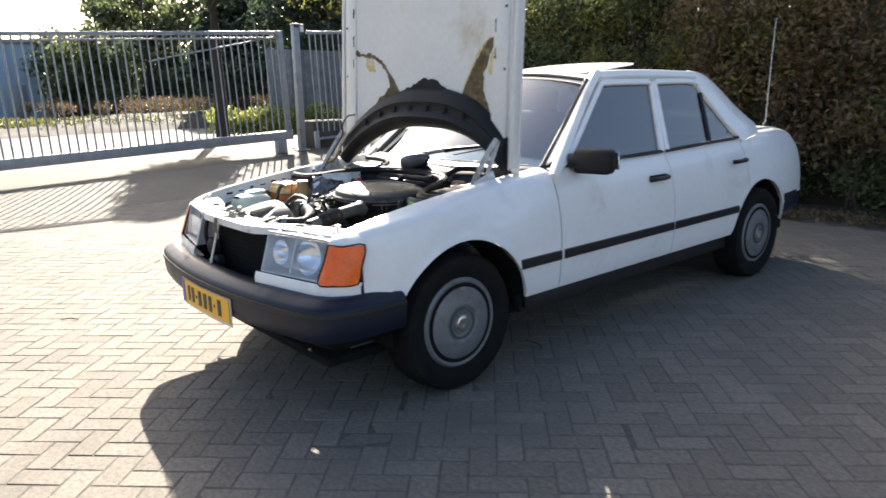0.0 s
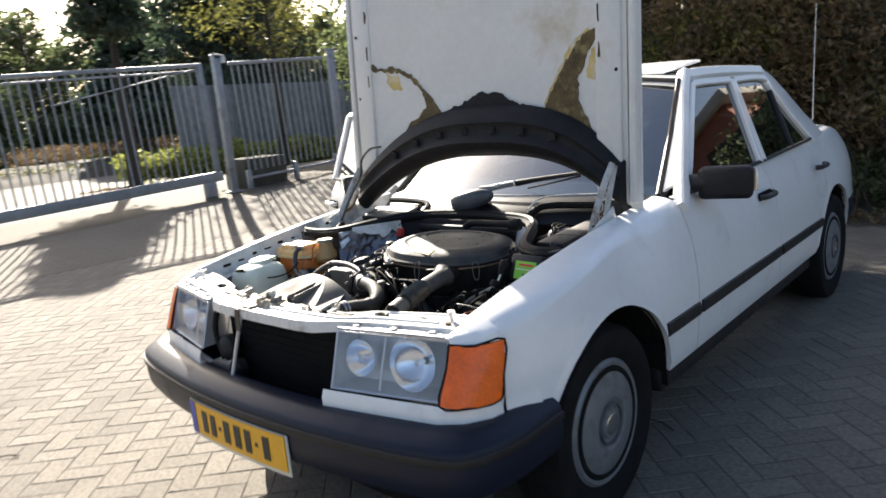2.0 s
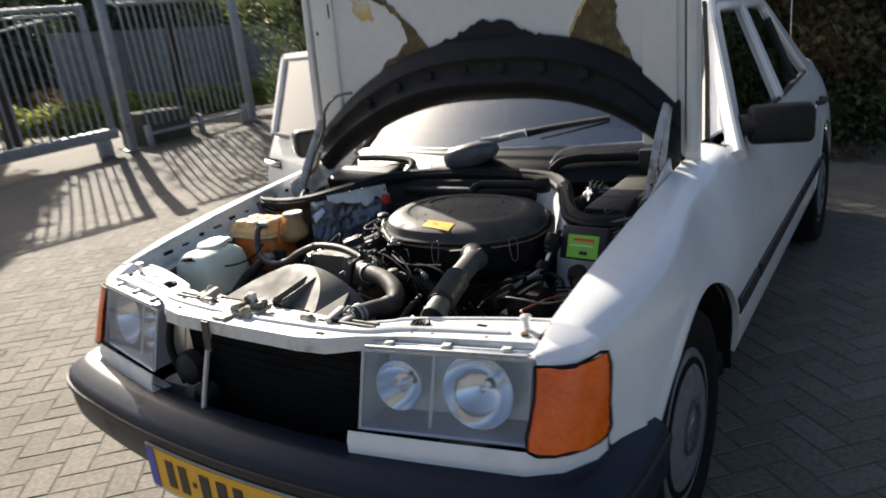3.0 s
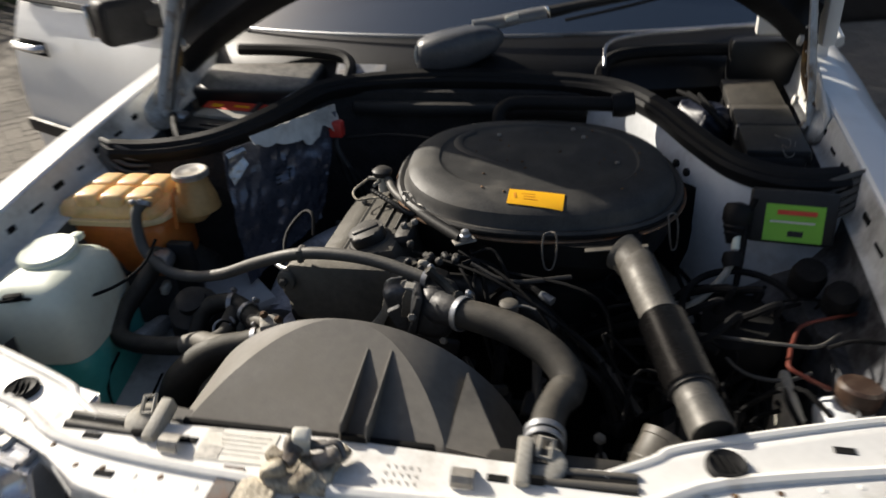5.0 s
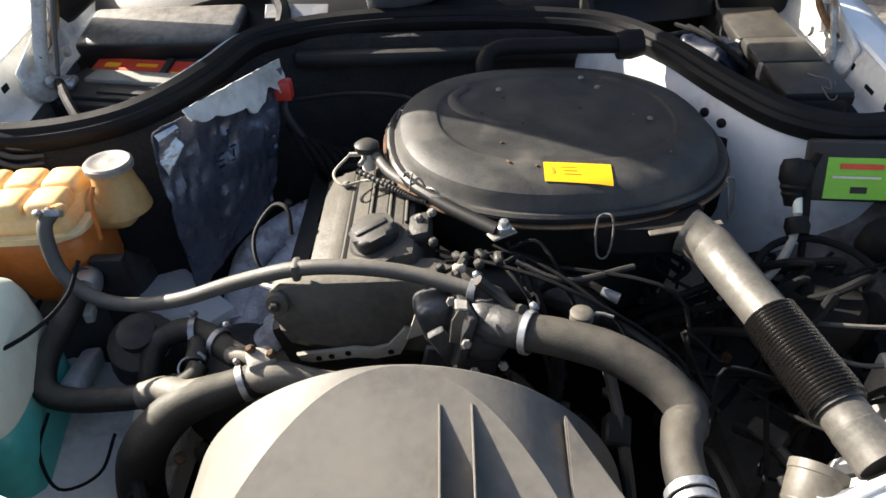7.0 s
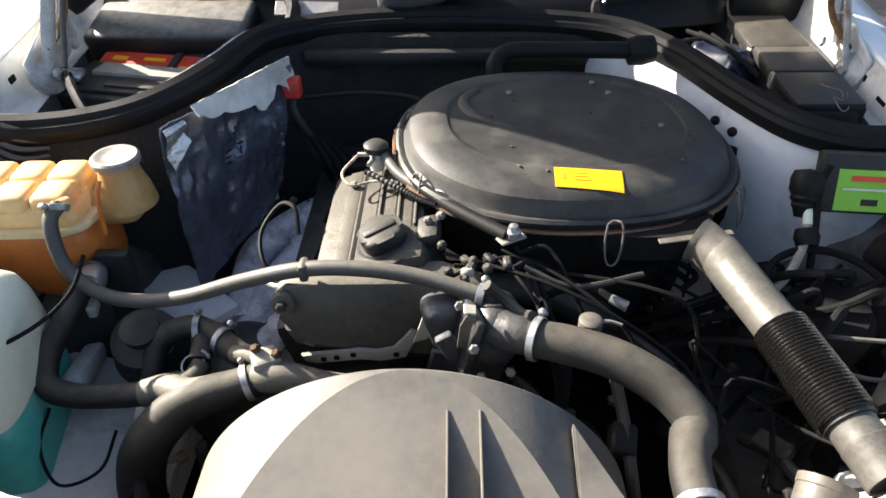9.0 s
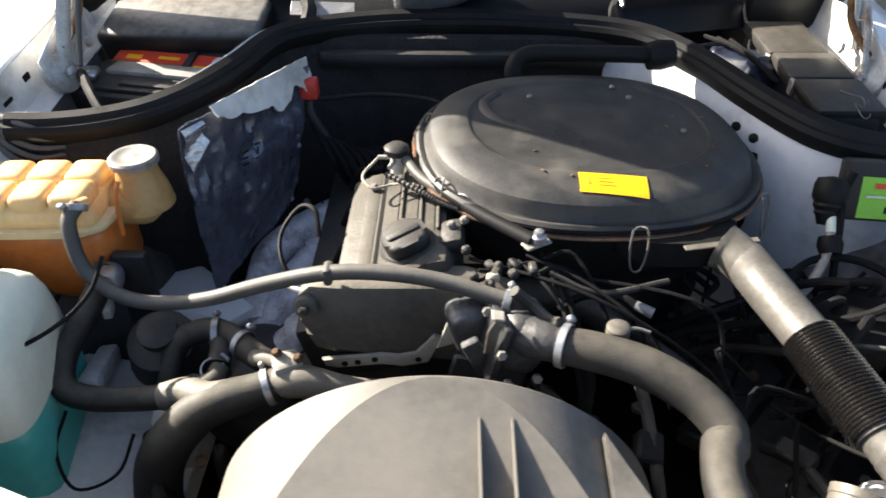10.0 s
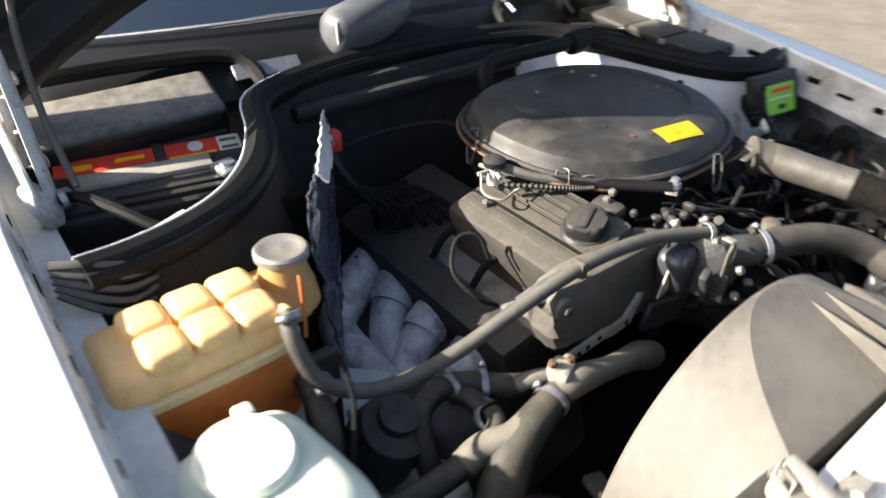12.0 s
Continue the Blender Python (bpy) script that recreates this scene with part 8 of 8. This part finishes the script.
reg = part("fuel_regulator", lathe([(0.0, -0.034), (0.007, -0.034), (0.008, -0.002), (0.0135, 0.0), (0.0135, 0.010), (0.011, 0.012), (0, 0.012)], 18, pose(0.168, -0.318, 0.784)), TANDUST, car, "small dusty alloy regulator")
part("regulator_arm", sweep([(0.172, -0.316, 0.788), (0.19, -0.313, 0.787), (0.205, -0.316, 0.784)], 0.0022, 8), ALU, reg)
sens = part("coolant_sensor", sweep([(0.207, -0.246, 0.763), (0.226, -0.258, 0.760)], lambda t: 0.0062 + 0.001 * t, 12, 4, curve=False), HUBCAP, car, "pale blue-grey sensor plug")
part("sensor_lead", sweep([(0.208, -0.247, 0.763), (0.19, -0.235, 0.766), (0.15, -0.215, 0.75), (0.12, -0.20, 0.71)], 0.0055, 8), WIRE, sens)
part("throttle_rod", sweep([(0.10, -0.23, 0.80), (0.16, -0.25, 0.785), (0.25, -0.22, 0.78)], 0.004, 8), BLACK, car)
# intake side: manifold runners, distributor, brake parts
for k in range(4):
    y = -0.15 + 0.085 * k
    part("intake_runner", sweep([(0.03, y, 0.70), (0.14, y - 0.01, 0.70), (0.22, y - 0.01, 0.64), (0.26, y - 0.01, 0.56)], 0.022, 12), ALU_DARK, car, "cast intake runner")
part("fuel_distributor", rbox((0.26, 0.02, 0.66), (0.18, 0.2, 0.1), 0.02), ALU_DARK, car)
part("air_cleaner_boot", lathe([(0.16, -0.06), (0.15, 0.0), (0.12, 0.02)], 30, pose(0.22, 0.02, 0.69)), RUBBER, car)
part("brake_servo", lathe([(0.0, -0.06), (0.10, -0.05), (0.115, 0.0), (0.105, 0.04), (0.05, 0.06), (0, 0.06)], 28, aim((0.50, 0.10, 0.70), (0, -1, 0.1))), UNDER, car, "black brake servo")
part("distributor_cap", lathe([(0.0, -0.04), (0.055, -0.04), (0.06, 0.0), (0.05, 0.03), (0, 0.035)], 22, aim((0.50, -0.22, 0.70), (-0.3, -0.3, 0.9))), UNDER, car, "black distributor cap")
for k in range(5):
    a = k * math.pi / 3
    c = Vector((0.50 + 0.04 * math.cos(a), -0.235 + 0.04 * math.sin(a), 0.745))
    part("plug_lead", sweep([c, c + Vector((0, 0, 0.02)), c + Vector((-0.05, 0.03 * math.sin(a), -0.01)), c + Vector((-0.14, 0.05, -0.08)), c + Vector((-0.2, 0.06, -0.12))], 0.006, 8), WIRE, car)
part("ignition_coil", lathe([(0.0, -0.06), (0.028, -0.06), (0.028, 0.05), (0.02, 0.06), (0, 0.08)], 18, aim((0.575, -0.20, 0.645), (0, -0.2, 1))), UNDER, car)
for k in range(34):
    x0, y0 = rngc.uniform(0.28, 0.6), rngc.uniform(-0.42, -0.10)
    pts = [(x0, y0, rngc.uniform(0.60, 0.74))]
    for q in range(3):
        pts.append((min(0.62, max(0.3, pts[-1][0] + rngc.uniform(-0.1, 0.1))), min(-0.08, max(-0.44, pts[-1][1] + rngc.uniform(-0.09, 0.09))), rngc.uniform(0.55, 0.74)))
    part("wire", sweep(pts, rngc.uniform(0.002, 0.0055), 6, 5), WIRE, car)
for k, (x, y, z, r_) in enumerate(((0.50, -0.22, 0.735, 0.085), (0.545, -0.25, 0.74, 0.07))):
    ring = [(x + r_ * math.cos(a), y + r_ * math.sin(a), z + 0.02 * math.sin(a + k) - 0.03 * k) for a in steps(0.4 + k, 4.2 + k, 10)]
    part("cable_loop", sweep(ring, 0.0055 - 0.0025 * k, 8, 4), WIRE if k == 0 else HOSE_GREY, car)
part("pale_cable", sweep([(0.42, -0.25, 0.715), (0.47, -0.295, 0.745), (0.53, -0.31, 0.752), (0.58, -0.30, 0.745), (0.62, -0.26, 0.74)], 0.0028, 8), HOSE_GREY, car)
part("sensor_cap", lathe([(0.0, -0.03), (0.024, -0.03), (0.026, 0.0), (0.022, 0.014), (0.0, 0.016)], 20, aim((0.60, -0.15, 0.765), (0, -0.4, 1))), WIRE, car, "round black sensor cap")
part("sensor_cap", lathe([(0.0, -0.03), (0.022, -0.03), (0.024, 0.0), (0.02, 0.012), (0.0, 0.014)], 20, aim((0.632, -0.20, 0.762), (-0.1, -0.5, 1))), WIRE, car)
part("orange_cable", sweep([(0.66, -0.20, 0.735), (0.62, -0.225, 0.742), (0.575, -0.245, 0.738), (0.556, -0.28, 0.735), (0.546, -0.31, 0.735), (0.54, -0.335, 0.735), (0.555, -0.345, 0.73), (0.59, -0.35, 0.715)], 0.003, 8, 6), ORANGEWIRE, car, "dull red cable")
res = part("fluid_bottle", rbox((0.612, -0.375, 0.625), (0.075, 0.09, 0.15), 0.022, 3), WHITE_WALL, car, "white fluid bottle with a brown lid")
part("bottle_bracket", rbox((0.546, -0.352, 0.64), (0.014, 0.10, 0.13), 0.005, 2), CLIPGREY, res)
part("bottle_cap", lathe([(0.022, 0), (0.026, 0.006), (0.026, 0.012), (0.028, 0.014), (0.028, 0.03), (0.024, 0.034), (0, 0.034)], 24, pose(0.622, -0.355, 0.695, -8, 5, 0)), BROWNCAP, res, "dark brown round cap")
part("bottle_cable", sweep([(0.595, -0.30, 0.745), (0.63, -0.29, 0.752), (0.68, -0.29, 0.75)], 0.003, 8), WIRE, res)
part("front_box", rbox((0.53, -0.41, 0.55), (0.10, 0.08, 0.1), 0.015), WHITE_BAY, car)
# cable grommet and the green-labelled box on the left bulkhead
part("grommet", lathe([(0.0, -0.042), (0.009, -0.042), (0.013, -0.03), (0.016, -0.026), (0.015, -0.022), (0.019, -0.016), (0.018, -0.012), (0.022, -0.005), (0.0225, 0.012), (0.019, 0.022), (0, 0.026)], 22, aim((0.502, -0.072, 0.815), (0.12, 0.45, 0.85))), RUBBER, car, "black rubber cable grommet")
part("speed_cable", sweep([(0.503, -0.085, 0.80), (0.5005, -0.108, 0.777)], 0.0068, 10), CREAM, car, "pale cable sleeve")
part("cable_sheath", sweep([(0.5005, -0.108, 0.777), (0.485, -0.14, 0.755), (0.45, -0.18, 0.735), (0.40, -0.2, 0.70)], 0.0062, 10), CLIPGREY, car)
part("cable_collar", lathe([(0.014, -0.012), (0.017, 0.0), (0.014, 0.012)], 14, aim((0.495, -0.125, 0.768), (0, -0.7, -0.7))), RUBBER, car)
box_ = part("control_box", rbox((0.585, -0.06, 0.815), (0.125, 0.03, 0.085), 0.006, 2, (-20, 0, -6)), BLACK, car, "black control box with a green label")
gl = part("green_label", rbox((0.585, -0.0775, 0.812), (0.085, 0.002, 0.058), 0, 1, (-20, 0, -6)), GREEN, box_, "green label")
part("label_bar", rbox((0.588, -0.0745, 0.829), (0.056, 0.002, 0.007), 0, 1, (-20, 0, -6)), REDPRINT, gl)
part("label_bar", rbox((0.582, -0.0792, 0.815), (0.064, 0.002, 0.003), 0, 1, (-20, 0, -6)), PALE, gl)
part("label_window", rbox((0.588, -0.0835, 0.797), (0.022, 0.003, 0.009), 0, 1, (-20, 0, -6)), BLACK, gl)
part("box_cable", sweep([(0.525, -0.07, 0.85), (0.515, -0.08, 0.82), (0.51, -0.11, 0.78), (0.50, -0.15, 0.73)], 0.005, 8), WIRE, box_)
for x, y in ((0.424, 0.122), (0.438, 0.084)):
    part("plug", lathe([(0.0075, 0), (0.0075, 0.004), (0, 0.006)], 12, aim((x - 0.002, y - 0.03, 0.835), (-0.8, -0.5, 0.1))), RUBBER, car)
# clutter low in the bay: brackets, pipes and boxes between the large parts
rngk = random.Random(91)
LOW = ((0.28, 0.60, -0.46, -0.10, 0.50, 0.64, 26), (-0.52, -0.22, -0.44, -0.22, 0.46, 0.60, 16), (-0.36, -0.16, -0.05, 0.26, 0.50, 0.60, 10), (0.02, 0.26, -0.40, -0.28, 0.56, 0.68, 12))
for x0, x1, y0, y1, z0, z1, n_ in LOW:
    for k in range(n_):
        c = (rngk.uniform(x0, x1), rngk.uniform(y0, y1), rngk.uniform(z0, z1))
        turn = (rngk.uniform(-25, 25), rngk.uniform(-25, 25), rngk.uniform(0, 180))
        m_ = rngk.choice([BLOCK, LIP, BLOCK, LIP, INNER_WING, RUBBER])
        q = rngk.random()
        if q < 0.35:
            part("bracket", rbox(c, (rngk.uniform(0.02, 0.07), rngk.uniform(0.015, 0.04), rngk.uniform(0.01, 0.03)), 0.004, 1, turn), m_, car)
        elif q < 0.6:
            part("bolt_head", lathe([(0.008, 0), (0.008, 0.007), (0.005, 0.009), (0, 0.009)], 6, aim(c, (rngk.uniform(-0.5, 0.5), rngk.uniform(-0.8, 0), 1))), rngk.choice([OILY, BLOCK, RUST]), car)
        else:
            d = Vector((rngk.uniform(-0.09, 0.09), rngk.uniform(-0.09, 0.09), rngk.uniform(-0.04, 0.04)))
            p = Vector(c)
            part("pipe", sweep([p - d, p + Vector((0, 0, 0.02)), p + d, p + d * 1.4 + Vector((0, 0, -0.06))], rngk.uniform(0.004, 0.011), 8, 5), rngk.choice([RUBBER, WIRE, WIRE, BLOCK]), car)
part("cable_loop", sweep([(-0.515, -0.30, 0.62), (-0.52, -0.34, 0.59), (-0.49, -0.375, 0.56), (-0.44, -0.36, 0.57), (-0.425, -0.32, 0.60)], 0.0022, 8), WIRE, car, "thin black cable loop")
part("rail_top", rbox((-0.50, -0.31, 0.525), (0.26, 0.34, 0.03), 0.012, 2, (4, 14, 0)), WHITE_BAY, car, "dirty white chassis top plate")
part("rail_side", rbox((-0.40, -0.20, 0.55), (0.05, 0.22, 0.12), 0.02, 2, (0, 0, 6)), WHITE_BAY, car, "dirty white chassis side")
# spot-weld dimples and grime marks along the slam panel
for k in range(34):
    x = -0.62 + 1.24 * k / 33 + rngk.uniform(-0.012, 0.012)
    y = lerp([(0, -0.69), (0.28, -0.68), (0.38, -0.622), (0.7, -0.56)], abs(x)) + rngk.uniform(0.012, 0.02)
    part("spot_weld", lathe([(0.004, 0.0), (0.003, 0.0006), (0.0, 0.0003)], 8, pose(x, y, 0.7762)), rngk.choice([WHITE_SLAM, WHITE_SLAM, HINGE, RUST]), slam)

# pale bodywork low beside the tank
part("chassis_rail", rbox((-0.465, -0.015, 0.578), (0.27, 0.12, 0.03), 0.012, 2, (0, 0, -43)), WHITE_WALL, car, "dusty white chassis member below the tank")
part("chassis_rail", rbox((-0.52, -0.20, 0.59), (0.03, 0.12, 0.03), 0.008, 2, (-20, 0, 12)), WHITE_BAY, car)
part("foam_tag", rbox((-0.531, -0.115, 0.63), (0.014, 0.03, 0.02), 0.003, 1, (0, 0, 15)), PALE, car)

# the cabin and tail stand slightly askew to the nose
for ob in car.children_recursive:
    if ob.type != "MESH":
        continue
    w_, inv = ob.matrix_world.copy(), ob.matrix_world.inverted()
    turn_ = inv.to_3x3()
    for v in ob.data.vertices:
        lag = (w_ @ v.co).y - 0.4
        if lag > 0:
            v.co += turn_ @ Vector((-0.016 * lag, 0, 0))

# ==== paving bricks ====
PL, PW, GAP = 0.204, 0.102, 0.0036
co, si = math.cos(radians(46)), math.sin(radians(46))


def paver_points(L, W, rng_, z):
    """Top and chamfer of one paver, slightly uneven."""
    c = 0.004
    tilt = [rng_.uniform(-0.0015, 0.0015) for _ in range(4)]
    a, b = L / 2, W / 2
    top = [(-a + c, -b + c, z + tilt[0]), (a - c, -b + c, z + tilt[1]), (a - c, b - c, z + tilt[2]), (-a + c, b - c, z + tilt[3])]
    low = [(-a, -b, z - 0.003), (a, -b, z - 0.003), (a, b, z - 0.003), (-a, b, z - 0.003)]
    return top + low


PF = [(0, 1, 2, 3), (4, 5, 1, 0), (5, 6, 2, 1), (6, 7, 3, 2), (7, 4, 0, 3)]
shapes = []
for k in range(6):
    me = bpy.data.meshes.new("paver")
    me.from_pydata(paver_points(PL - GAP, PW - GAP, random.Random(k), 0.0), [], PF)
    me.materials.append(PAVER)
    shapes.append(me)
rngp = random.Random(77)
verts, faces, singles = [], [], []
for i in range(-95, 95):
    for j in range(-95, 95):
        # herringbone: courses of laid and upright bricks in steps
        kind = (i - j) % 4
        if kind not in (0, 3):
            continue
        u, v = ((i + 1) * PW, (j + 0.5) * PW) if kind == 0 else ((i + 0.5) * PW, (j + 1) * PW)
        turn = 46 if kind == 0 else 136
        x, y = u * co - v * si, u * si + v * co
        if not (-6.1 < x < 5.4 and -4.4 < y < 5.1):
            continue
        if 0.25 < x < 2.75 and -1.75 < y < 0.85 and abs(x - 1.5) + abs(y + 0.45) < 1.72:
            singles.append((x, y, turn))
            continue
        base = len(verts)
        ct, st = math.cos(radians(turn)), math.sin(radians(turn))
        for px, py, pz in paver_points(PL - GAP, PW - GAP, rngp, 0.0):
            verts.append((x + px * ct - py * st, y + px * st + py * ct, pz))
        faces.extend(tuple(base + q for q in f) for f in PF)
me = bpy.data.meshes.new("paving_field")
me.from_pydata(verts, [], faces)
me.materials.append(PAVER_FAR)
pf = new("paving_field", me)
pf.parent = ground
tagged(pf, "weathered concrete pavers laid in herringbone", kind="stuff")
for x, y, turn in singles[:300]:
    ob = new("paver", rngp.choice(shapes))
    ob.location, ob.rotation_euler = (x, y, rngp.uniform(-0.0015, 0.0015)), (0, 0, radians(turn))
    ob.parent = ground
if len(singles) > 300:
    verts, faces = [], []
    for x, y, turn in singles[300:]:
        base = len(verts)
        ct, st = math.cos(radians(turn)), math.sin(radians(turn))
        for px, py, pz in paver_points(PL - GAP, PW - GAP, rngp, 0.0):
            verts.append((x + px * ct - py * st, y + px * st + py * ct, pz))
        faces.extend(tuple(base + q for q in f) for f in PF)
    me = bpy.data.meshes.new("paving_rest")
    me.from_pydata(verts, [], faces)
    me.materials.append(PAVER_FAR)
    tagged(new("paving_rest", me), kind="stuff").parent = ground
